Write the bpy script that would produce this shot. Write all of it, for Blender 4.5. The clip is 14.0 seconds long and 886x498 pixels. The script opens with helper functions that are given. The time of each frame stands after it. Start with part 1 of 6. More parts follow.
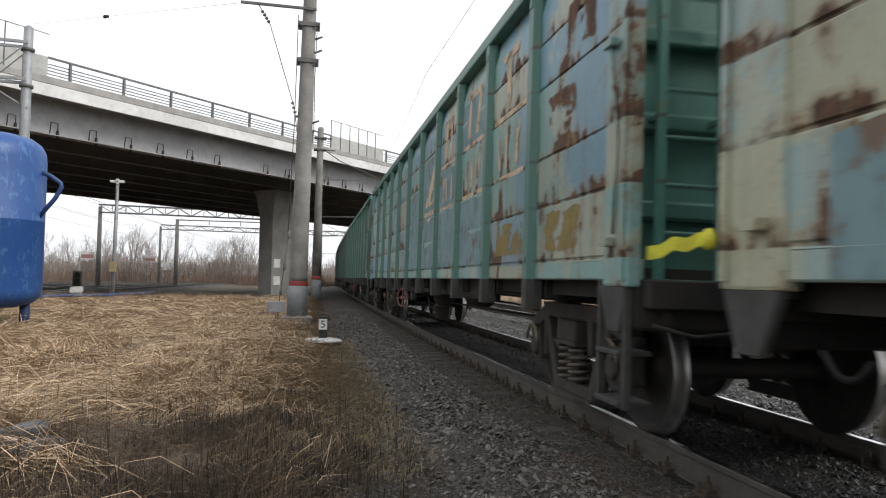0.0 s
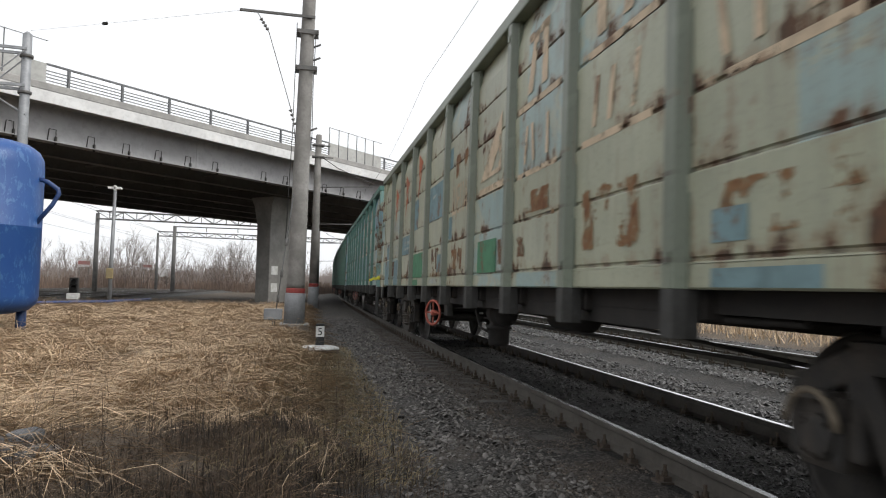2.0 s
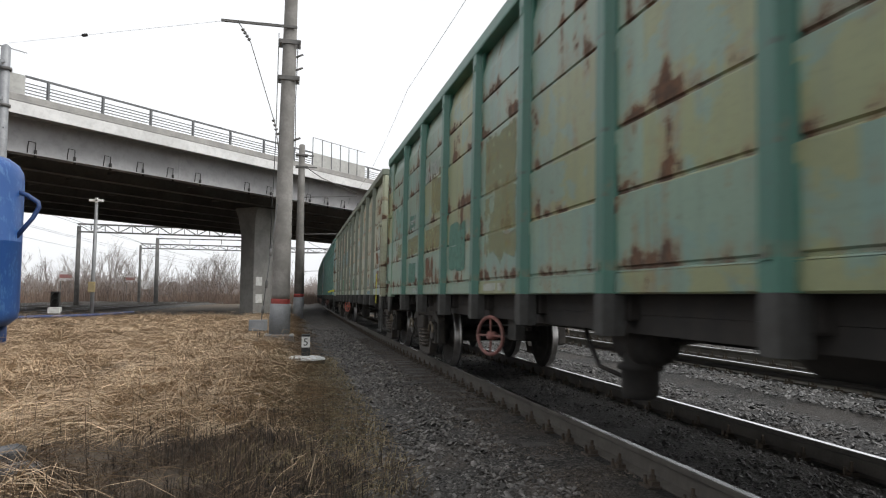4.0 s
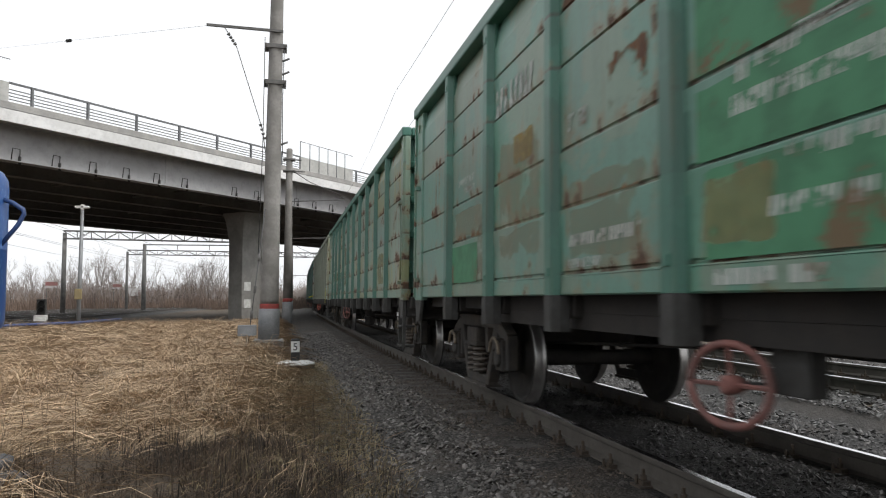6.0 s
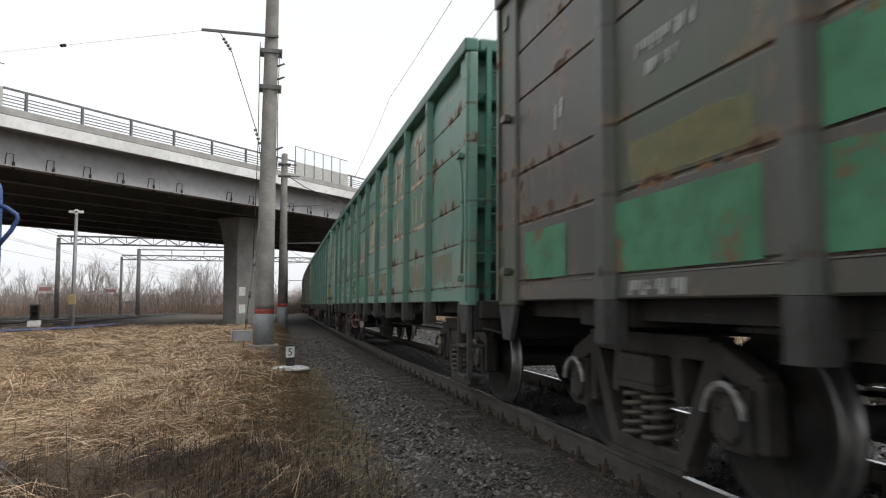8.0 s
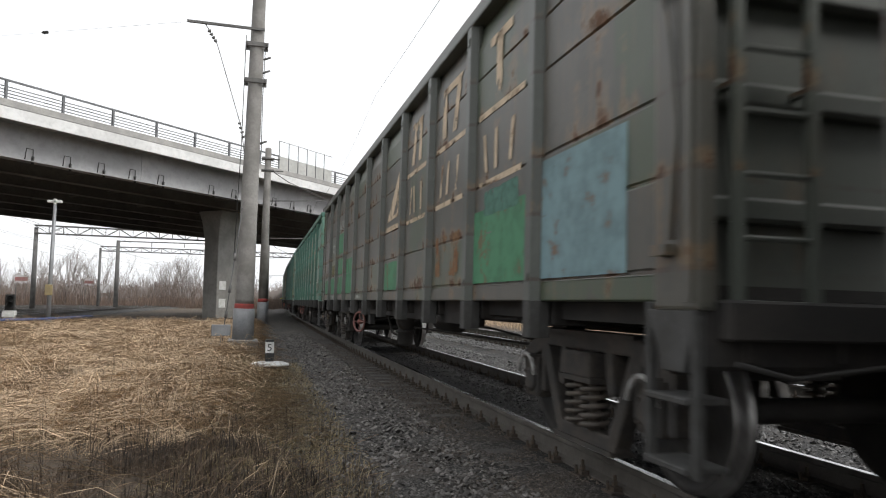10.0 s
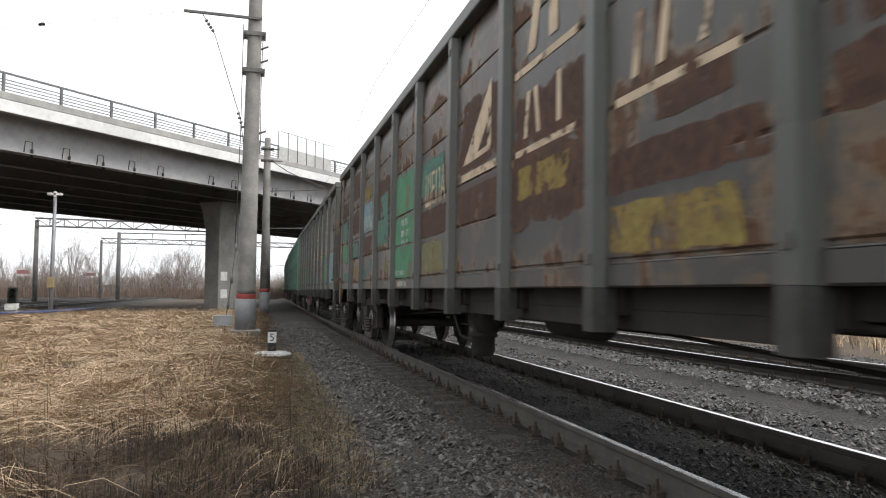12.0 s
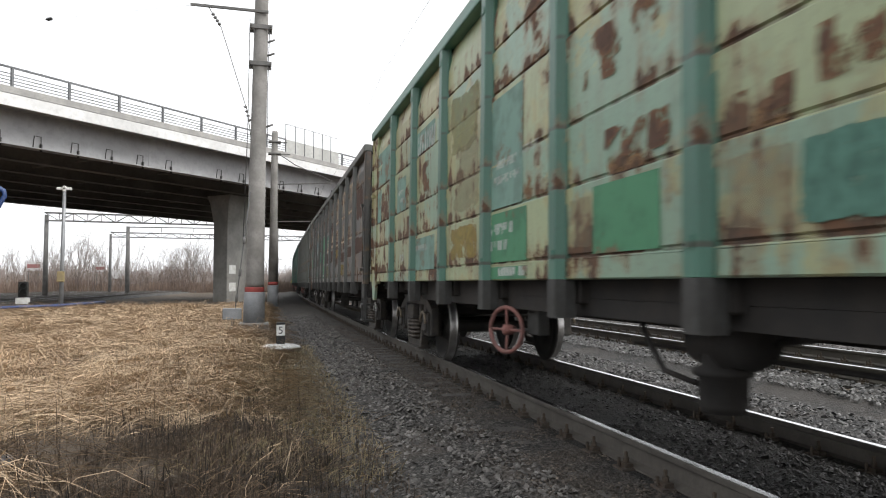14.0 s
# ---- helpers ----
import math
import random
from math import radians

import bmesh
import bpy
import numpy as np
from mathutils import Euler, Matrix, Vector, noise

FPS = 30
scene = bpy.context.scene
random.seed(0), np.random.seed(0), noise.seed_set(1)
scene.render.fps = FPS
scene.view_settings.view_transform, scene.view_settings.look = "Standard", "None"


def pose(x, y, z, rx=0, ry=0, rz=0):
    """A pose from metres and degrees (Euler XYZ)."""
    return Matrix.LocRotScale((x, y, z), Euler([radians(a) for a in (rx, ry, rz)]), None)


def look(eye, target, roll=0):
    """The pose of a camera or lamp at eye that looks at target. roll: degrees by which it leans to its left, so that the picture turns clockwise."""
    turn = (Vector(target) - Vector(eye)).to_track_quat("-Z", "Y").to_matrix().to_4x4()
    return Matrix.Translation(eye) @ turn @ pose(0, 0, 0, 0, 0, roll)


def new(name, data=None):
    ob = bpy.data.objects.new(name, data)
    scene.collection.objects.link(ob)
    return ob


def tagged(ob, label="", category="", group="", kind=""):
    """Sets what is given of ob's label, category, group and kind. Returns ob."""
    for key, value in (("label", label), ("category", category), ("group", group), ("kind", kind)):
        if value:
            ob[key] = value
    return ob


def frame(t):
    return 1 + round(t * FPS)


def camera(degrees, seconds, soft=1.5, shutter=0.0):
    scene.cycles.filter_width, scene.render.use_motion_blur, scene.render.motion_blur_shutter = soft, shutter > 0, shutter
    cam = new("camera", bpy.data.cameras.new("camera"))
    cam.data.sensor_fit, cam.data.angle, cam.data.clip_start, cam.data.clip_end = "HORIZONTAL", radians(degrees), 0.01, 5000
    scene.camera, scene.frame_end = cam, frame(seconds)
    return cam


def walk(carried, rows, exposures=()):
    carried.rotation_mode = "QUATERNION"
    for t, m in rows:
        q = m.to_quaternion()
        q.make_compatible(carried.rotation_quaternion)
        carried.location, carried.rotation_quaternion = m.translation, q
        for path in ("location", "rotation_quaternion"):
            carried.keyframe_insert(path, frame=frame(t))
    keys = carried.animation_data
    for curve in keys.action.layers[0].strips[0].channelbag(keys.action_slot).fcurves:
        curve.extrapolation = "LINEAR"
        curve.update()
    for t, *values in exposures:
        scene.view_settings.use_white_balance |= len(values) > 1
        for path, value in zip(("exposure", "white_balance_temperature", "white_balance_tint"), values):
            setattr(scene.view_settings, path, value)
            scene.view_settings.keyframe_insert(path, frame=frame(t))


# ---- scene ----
# World: metres, +y along the railway away from the camera, rail top of the near rail at z = 0.
cam = camera(63.45, 14.0, soft=1.1, shutter=0.24)
EYE = (0.0, 0.0, 1.116)


def aim(yaw, pitch, roll):
    """Pose of the camera from its turn to the right, its tilt up and its lean, in degrees."""
    a, b = radians(yaw), radians(pitch)
    way = Vector((math.sin(a) * math.cos(b), math.cos(a) * math.cos(b), math.sin(b)))
    return look(EYE, Vector(EYE) + way, roll)


AIMS = [(0, 10.84, 2.45, 1.02), (0.5, 10.81, 2.39, 0.81), (1, 10.79, 2.51, 1.04), (1.5, 10.82, 2.84, 1.50), (2, 11.02, 3.06, 1.20),
        (2.5, 11.19, 3.28, 0.75), (3, 11.59, 3.53, 0.59), (5.5, 12.89, 3.82, -0.25), (6, 13.09, 3.95, -0.41), (6.5, 13.08, 4.09, -0.44),
        (7, 13.18, 4.14, -0.18), (7.5, 13.34, 4.22, -0.08), (8, 13.48, 4.34, -0.46), (10.5, 15.03, 4.08, 0.91), (11, 15.00, 3.79, 0.94),
        (11.5, 14.89, 3.53, 0.52), (12, 14.81, 3.28, 0.06), (12.5, 14.73, 3.03, -0.37), (13, 14.60, 2.89, -0.35), (13.5, 14.45, 2.76, -0.19),
        (14, 14.20, 2.67, -0.19)]
walk(cam, [(t, aim(a, b, c)) for t, a, b, c in AIMS],
     [(0, 0.24), (1.5, 0.26), (2.5, 0.12), (5.5, 0.18), (8, 0.1), (10.5, 0.38), (12, 0.5), (13, 0.71), (14, 0.58)])

# ---- light: a bright overcast sky ----
SUN_UP, SUN_TURN = radians(42), radians(128)
world = bpy.data.worlds.new("overcast")
scene.world = world
world.use_nodes = True
wn = world.node_tree
sky = wn.nodes.new("ShaderNodeTexSky")
sky.sky_type = "NISHITA"
sky.sun_disc = False
sky.sun_elevation, sky.sun_rotation = SUN_UP, SUN_TURN
sky.air_density, sky.dust_density = 1.0, 4.0
grey = wn.nodes.new("ShaderNodeHueSaturation")
grey.inputs["Saturation"].default_value = 0.12
back = wn.nodes["Background"]
back.inputs["Strength"].default_value = 0.15
wn.links.new(sky.outputs[0], grey.inputs["Color"])
cloud = wn.nodes.new("ShaderNodeMix")
cloud.data_type = "RGBA"
cloud.inputs[0].default_value = 0.7
cloud.inputs[7].default_value = (7.6, 7.75, 8.0, 1)
wn.links.new(grey.outputs[0], cloud.inputs[6])
wn.links.new(cloud.outputs[2], back.inputs["Color"])
sun = new("sun", bpy.data.lights.new("sun", "SUN"))
sun.data.energy, sun.data.angle, sun.data.color = 1.3, radians(25), (1.0, 0.97, 0.93)
sun.matrix_world = look((0, 0, 0), (-math.sin(SUN_TURN) * math.cos(SUN_UP), -math.cos(SUN_TURN) * math.cos(SUN_UP), -math.sin(SUN_UP)))


# ---- materials ----
def mat(name):
    m = bpy.data.materials.new(name)
    m.use_nodes = True
    return m, m.node_tree.nodes, m.node_tree.links, m.node_tree.nodes["Principled BSDF"]


def noise_node(n, l, vec, scale, detail=6, rough=0.6, dist=0.0):
    k = n.new("ShaderNodeTexNoise")
    k.inputs["Scale"].default_value, k.inputs["Detail"].default_value = scale, detail
    k.inputs["Roughness"].default_value, k.inputs["Distortion"].default_value = rough, dist
    if vec is not None:
        l.new(vec, k.inputs["Vector"])
    return k.outputs["Fac"]


def ramp(n, l, fac, lo, hi):
    """Fac cut to 0..1 between lo and hi."""
    k = n.new("ShaderNodeMapRange")
    k.interpolation_type = "SMOOTHSTEP"
    k.inputs["From Min"].default_value, k.inputs["From Max"].default_value = lo, hi
    l.new(fac, k.inputs["Value"])
    return k.outputs["Result"]


def mix(n, l, fac, a, b):
    k = n.new("ShaderNodeMix")
    k.data_type = "RGBA"
    for sock, v in ((k.inputs[0], fac), (k.inputs[6], a), (k.inputs[7], b)):
        if isinstance(v, bpy.types.NodeSocket):
            l.new(v, sock)
        elif isinstance(v, (tuple, list)):
            sock.default_value = (*v, 1)
        else:
            sock.default_value = v
    return k.outputs[2]


def calc(n, l, op, a, b):
    k = n.new("ShaderNodeMath")
    k.operation = op
    for sock, v in zip(k.inputs, (a, b)):
        if isinstance(v, bpy.types.NodeSocket):
            l.new(v, sock)
        else:
            sock.default_value = v
    return k.outputs[0]


def bump(n, l, bsdf, height, strength, distance):
    k = n.new("ShaderNodeBump")
    k.inputs["Strength"].default_value, k.inputs["Distance"].default_value = strength, distance
    l.new(height, k.inputs["Height"])
    l.new(k.outputs[0], bsdf.inputs["Normal"])


def coords(n, l, scale=(1, 1, 1), offset=(0, 0, 0)):
    c = n.new("ShaderNodeTexCoord")
    k = n.new("ShaderNodeMapping")
    k.inputs["Scale"].default_value, k.inputs["Location"].default_value = scale, offset
    l.new(c.outputs["Object"], k.inputs["Vector"])
    return k.outputs[0]


def plain(name, col, col2, rough=0.7, metal=0.0, scale=8.0, bumpy=0.2, depth=0.004, rand=0.0, lo=0.35, hi=0.65):
    """A surface of two tones at two scales, with fine relief."""
    m, n, l, b = mat(name)
    v = coords(n, l)
    big, fine = noise_node(n, l, v, scale), noise_node(n, l, v, scale * 9, 4)
    c = mix(n, l, ramp(n, l, big, lo, hi), col, col2)
    c = mix(n, l, calc(n, l, "MULTIPLY", ramp(n, l, fine, 0.4, 0.75), 0.45), c, tuple(x * 0.55 for x in col))
    if rand:
        info = n.new("ShaderNodeNewGeometry")
        hs = n.new("ShaderNodeHueSaturation")
        r = n.new("ShaderNodeMapRange")
        r.inputs["To Min"].default_value, r.inputs["To Max"].default_value = 1 - rand, 1 + rand
        l.new(info.outputs["Random Per Island"], r.inputs["Value"])
        l.new(r.outputs[0], hs.inputs["Value"])
        l.new(c, hs.inputs["Color"])
        c = hs.outputs[0]
    l.new(c, b.inputs["Base Color"])
    b.inputs["Roughness"].default_value, b.inputs["Metallic"].default_value = rough, metal
    if bumpy:
        bump(n, l, b, fine, bumpy, depth)
    return m


STRIPS = (1.25, 1.70, 2.10, 2.70, 3.09)   # lower edges of the side strips


def paint(name, base, second, third, amount=0.4, rust=0.3, seed=0.0, dirt=0.3, blocks=0.5):
    """Old wagon paint: repainted sheets, worn patches, rust that eats in from joints, and rain streaks."""
    m, n, l, b = mat(name)
    v = coords(n, l, offset=(seed * 7.3, seed * 13.1, seed * 3.7))
    # repainted sheets: one tone for each bay and strip
    c = n.new("ShaderNodeTexCoord")
    sep = n.new("ShaderNodeSeparateXYZ")
    l.new(c.outputs["Object"], sep.inputs[0])
    bay = calc(n, l, "MULTIPLY", calc(n, l, "ADD", sep.outputs["Y"], -7.083), 1 / 1.574)
    row, foot = 0.0, -9.0
    for e in STRIPS:
        above = calc(n, l, "GREATER_THAN", sep.outputs["Z"], e)
        row = calc(n, l, "ADD", row, above)
        foot = calc(n, l, "MAXIMUM", foot, calc(n, l, "SUBTRACT", calc(n, l, "MULTIPLY", above, 10.0 + e), 10.0))
    lap = calc(n, l, "SUBTRACT", sep.outputs["Z"], foot)
    by = calc(n, l, "FLOOR", bay, 0)
    edge = ramp(n, l, noise_node(n, l, v, 2.4, 9, 0.7), 0.34, 0.38)
    col = base
    for rows, tone, cut, salt in ((2.0, second, blocks, 0.0), (1.0, third, blocks * 0.45, 3.3), (1.0, second, blocks * 0.4, 7.7)):
        com = n.new("ShaderNodeCombineXYZ")
        l.new(by, com.inputs[0])
        l.new(calc(n, l, "FLOOR", calc(n, l, "MULTIPLY", row, 1 / rows), 0), com.inputs[1])
        com.inputs[2].default_value = seed + salt
        wh = n.new("ShaderNodeTexWhiteNoise")
        l.new(com.outputs[0], wh.inputs["Vector"])
        tint = n.new("ShaderNodeSeparateColor")
        l.new(wh.outputs["Color"], tint.inputs[0])
        part_of = calc(n, l, "LESS_THAN", calc(n, l, "FRACT", bay, 0), calc(n, l, "ADD", calc(n, l, "MULTIPLY", tint.outputs[1], 1.2), 0.25))
        hit = calc(n, l, "MULTIPLY", calc(n, l, "GREATER_THAN", wh.outputs["Value"], 1 - cut), part_of)
        col = mix(n, l, calc(n, l, "MULTIPLY", calc(n, l, "MULTIPLY", hit, edge), 0.9), col, tone)
    # worn patches with ragged borders
    patch = ramp(n, l, noise_node(n, l, v, 1.3, 9, 0.68, 0.4), 0.62 - 0.22 * amount, 0.65 - 0.22 * amount)
    col = mix(n, l, calc(n, l, "MULTIPLY", patch, 0.75), col, third)
    # faded bloom and vertical streaks
    vs = coords(n, l, (1, 5, 0.35), (seed, seed * 2, 0))
    streak = ramp(n, l, noise_node(n, l, vs, 2.6, 7, 0.6), 0.45, 0.72)
    col = mix(n, l, calc(n, l, "MULTIPLY", streak, 0.25 + dirt * 0.5), col, tuple(0.5 * x + 0.03 for x in base))
    # rust: brown core, orange rim, runs below
    rn = noise_node(n, l, v, 1.9, 10, 0.7, 0.2)
    rs = noise_node(n, l, vs, 1.6, 6, 0.6)
    rmix = calc(n, l, "ADD", calc(n, l, "MULTIPLY", rn, 0.68), calc(n, l, "MULTIPLY", rs, 0.32))
    # rust gathers in the laps between the strips
    seam = calc(n, l, "MULTIPLY", ramp(n, l, lap, 0.002, 0.012), calc(n, l, "SUBTRACT", 1.0, ramp(n, l, lap, 0.03, 0.20)))
    rmix = calc(n, l, "ADD", rmix, calc(n, l, "MULTIPLY", seam, 0.075))
    t0 = 0.665 - 0.25 * rust
    col = mix(n, l, calc(n, l, "MULTIPLY", ramp(n, l, rmix, t0 - 0.05, t0 + 0.03), 0.6), col, (0.23, 0.14, 0.065))
    core = ramp(n, l, rmix, t0 + 0.015, t0 + 0.035)
    brown = mix(n, l, ramp(n, l, noise_node(n, l, v, 14, 5), 0.35, 0.65), (0.062, 0.036, 0.023), (0.135, 0.066, 0.033))
    col = mix(n, l, core, col, brown)
    vr = coords(n, l, (1, 11, 0.3), (seed * 3, seed, 0))
    runs = calc(n, l, "MULTIPLY", ramp(n, l, noise_node(n, l, vr, 2.2, 6, 0.6), 0.56, 0.70), ramp(n, l, noise_node(n, l, v, 1.1, 3), 0.42, 0.62))
    col = mix(n, l, calc(n, l, "MULTIPLY", runs, 0.25 + 0.8 * rust), col, (0.21, 0.125, 0.062))
    specks = calc(n, l, "MULTIPLY", ramp(n, l, noise_node(n, l, v, 11, 8, 0.75), 0.60, 0.64), ramp(n, l, noise_node(n, l, v, 0.9, 3), 0.40, 0.60))
    col = mix(n, l, calc(n, l, "MULTIPLY", specks, 0.7 * min(1.0, 2.2 * rust)), col, (0.13, 0.075, 0.045))
    fine = noise_node(n, l, v, 30, 5)
    grime = ramp(n, l, noise_node(n, l, v, 0.55, 4), 0.35, 0.7)
    col = mix(n, l, calc(n, l, "MULTIPLY", grime, dirt), col, (0.07, 0.068, 0.06))
    col = mix(n, l, calc(n, l, "MULTIPLY", ramp(n, l, fine, 0.5, 0.75), 0.25), col, (0.05, 0.05, 0.045))
    # dark line in each lap: groove shade and rusty grime painted as one colour
    line = calc(n, l, "MULTIPLY", ramp(n, l, lap, 0.002, 0.008), calc(n, l, "SUBTRACT", 1.0, ramp(n, l, lap, 0.022, 0.04)))
    col = mix(n, l, calc(n, l, "MULTIPLY", calc(n, l, "MULTIPLY", line, ramp(n, l, rs, 0.42, 0.62)), 0.75), col, (0.06, 0.042, 0.032))
    l.new(col, b.inputs["Base Color"])
    rr = n.new("ShaderNodeMapRange")
    rr.inputs["To Min"].default_value, rr.inputs["To Max"].default_value = 0.42, 0.9
    l.new(core, rr.inputs["Value"])
    l.new(rr.outputs[0], b.inputs["Roughness"])
    bump(n, l, b, calc(n, l, "SUBTRACT", calc(n, l, "MULTIPLY", fine, 0.4), core), 0.35, 0.004)
    return m


M = {}
M["concrete"] = plain("concrete", (0.36, 0.35, 0.33), (0.26, 0.255, 0.245), 0.85, scale=1.2)
M["pier"] = plain("pier_concrete", (0.30, 0.29, 0.27), (0.20, 0.195, 0.185), 0.9, scale=0.5)
M["girder"] = plain("girder_paint", (0.36, 0.36, 0.365), (0.29, 0.29, 0.295), 0.6, scale=0.35, bumpy=0.05)
M["dark_steel"] = plain("dark_steel", (0.05, 0.05, 0.05), (0.03, 0.028, 0.026), 0.65, 0.2, 3.0)
M["underframe"] = plain("underframe_dirt", (0.02, 0.019, 0.018), (0.032, 0.028, 0.025), 0.85, 0.0, 5.0)
M["bogie"] = plain("bogie_casting", (0.032, 0.03, 0.028), (0.058, 0.049, 0.041), 0.7, 0.1, 7.0, 0.4)
M["spring"] = plain("spring_steel", (0.075, 0.066, 0.058), (0.11, 0.09, 0.072), 0.55, 0.2, 12.0)
M["disc"] = plain("wheel_disc", (0.02, 0.019, 0.018), (0.035, 0.031, 0.027), 0.75, 0.2, 6.0)
M["tread"] = plain("wheel_tread", (0.42, 0.41, 0.40), (0.26, 0.25, 0.24), 0.38, 0.9, 10.0, 0.05)
M["rail"] = plain("rail_web", (0.10, 0.09, 0.078), (0.07, 0.062, 0.054), 0.75, 0.1, 4.0, 0.3)
M["railtop"] = plain("rail_running_surface", (0.75, 0.75, 0.76), (0.6, 0.6, 0.61), 0.22, 1.0, 4.0, 0.02)
M["pole"] = plain("pole_concrete", (0.26, 0.25, 0.235), (0.17, 0.163, 0.15), 0.85, scale=1.6)
M["sleeper"] = plain("sleeper_concrete", (0.10, 0.092, 0.085), (0.06, 0.056, 0.052), 0.8, scale=3.0)
M["clip"] = plain("fastening_steel", (0.06, 0.05, 0.042), (0.10, 0.075, 0.055), 0.8, 0.2, 20)
M["foot"] = plain("post_foot_grime", (0.062, 0.062, 0.06), (0.038, 0.037, 0.034), 0.85, 0.0, 6.0)
M["pipe_blue"] = plain("faded_pipe_blue", (0.05, 0.075, 0.19), (0.08, 0.10, 0.20), 0.6, 0.0, 3.0)
M["blue_pipe"] = plain("dark_blue_pipe", (0.02, 0.045, 0.14), (0.03, 0.07, 0.19), 0.5, 0.0, 3.0)
M["galv"] = plain("galvanised_steel", (0.33, 0.34, 0.35), (0.25, 0.26, 0.27), 0.55, 0.3, 3.0, 0.05)
M["mast"] = plain("weathered_mast", (0.16, 0.155, 0.15), (0.10, 0.10, 0.095), 0.8, 0.1, 2.0)
M["wire"] = plain("wire", (0.10, 0.10, 0.10), (0.07, 0.07, 0.07), 0.6, 0.3, 3.0, 0.0)
M["red"] = plain("faded_red_paint", (0.36, 0.05, 0.045), (0.22, 0.05, 0.04), 0.7, 0.0, 6.0)
M["red_wheel"] = plain("faded_red_handwheel", (0.24, 0.10, 0.085), (0.15, 0.075, 0.066), 0.7, 0.0, 9.0)
M["bright_wheel"] = plain("orange_red_handwheel", (0.42, 0.105, 0.07), (0.33, 0.085, 0.06), 0.6, 0.0, 9.0)
M["white"] = plain("white_paint", (0.78, 0.78, 0.76), (0.6, 0.6, 0.57), 0.7, 0.0, 5.0)
M["black"] = plain("black_paint", (0.02, 0.02, 0.02), (0.035, 0.035, 0.033), 0.7, 0.0, 5.0)
M["grey_paint"] = plain("grey_paint", (0.30, 0.31, 0.32), (0.22, 0.23, 0.24), 0.7, 0.0, 3.0)
M["yellow"] = plain("yellow_strap", (0.72, 0.70, 0.06), (0.55, 0.52, 0.04), 0.7, 0.0, 9.0)
M["board"] = plain("weathered_board", (0.48, 0.47, 0.46), (0.38, 0.37, 0.36), 0.8, 0.0, 1.0, 0.0)
M["board_red"] = plain("weathered_board_red", (0.30, 0.13, 0.125), (0.24, 0.11, 0.105), 0.8, 0.0, 1.0, 0.0)
M["barrier"] = plain("noise_barrier", (0.46, 0.46, 0.44), (0.38, 0.38, 0.36), 0.7, 0.0, 0.6, 0.0)
M["grit"] = plain("grit", (0.075, 0.066, 0.058), (0.042, 0.038, 0.034), 0.95, 0.0, 9.0, 0.9, 0.03)
M["stone"] = plain("ballast_stone", (0.165, 0.155, 0.145), (0.075, 0.067, 0.06), 0.75, 0.0, 14.0, 0.3, 0.004, 0.7)
M["grey_stone"] = plain("wet_grey_stone", (0.15, 0.147, 0.145), (0.06, 0.057, 0.054), 0.6, 0.0, 14.0, 0.3, 0.004, 0.8)
M["grain"] = plain("brown_grit", (0.13, 0.108, 0.088), (0.07, 0.058, 0.048), 0.85, 0.0, 14.0, 0.3, 0.004, 0.6)
# stones between the rails: the train's shade is put into their colour
M["shaded"] = plain("shaded_ballast", (0.055, 0.052, 0.05), (0.026, 0.025, 0.024), 0.5, 0.0, 14.0, 0.3, 0.004, 0.7)
M["grass"] = plain("dry_grass", (0.57, 0.43, 0.285), (0.34, 0.24, 0.15), 0.75, 0.0, 1.2, 0.0, 0.0, 0.5)
M["weed"] = plain("dead_weed", (0.15, 0.108, 0.076), (0.085, 0.066, 0.05), 0.9, 0.0, 2.0, 0.0, 0.0, 0.4)
M["stub"] = plain("weed_stub", (0.07, 0.054, 0.042), (0.04, 0.033, 0.028), 0.9, 0.0, 2.0, 0.0, 0.0, 0.5)
M["brown_straw"] = plain("brown_straw", (0.27, 0.19, 0.12), (0.16, 0.11, 0.07), 0.8, 0.0, 1.2, 0.0, 0.0, 0.5)
M["moss"] = plain("low_weeds", (0.33, 0.265, 0.155), (0.23, 0.185, 0.105), 0.9, 0.0, 2.0, 0.0, 0.0, 0.4)
M["twig"] = plain("bare_twigs", (0.21, 0.16, 0.135), (0.15, 0.12, 0.105), 0.9, 0.0, 0.05, 0.0, 0.0, 0.3)
# pale birch bark, lightened further to paint in the haze of distance
M["bark"] = plain("hazed_pale_bark", (0.34, 0.31, 0.29), (0.24, 0.22, 0.205), 0.9, 0.0, 0.6, 0.0, 0.0, 0.2)


def ground_material():
    m, n, l, b = mat("ground_soil_and_straw")
    v = coords(n, l)
    a, f = noise_node(n, l, v, 0.25, 6), noise_node(n, l, v, 16, 6)
    c = mix(n, l, ramp(n, l, a, 0.35, 0.65), (0.085, 0.062, 0.041), (0.115, 0.084, 0.054))
    c = mix(n, l, ramp(n, l, f, 0.42, 0.7), c, (0.045, 0.034, 0.025))
    l.new(c, b.inputs["Base Color"])
    b.inputs["Roughness"].default_value = 0.95
    bump(n, l, b, f, 0.8, 0.04)
    return m


M["ground"] = ground_material()


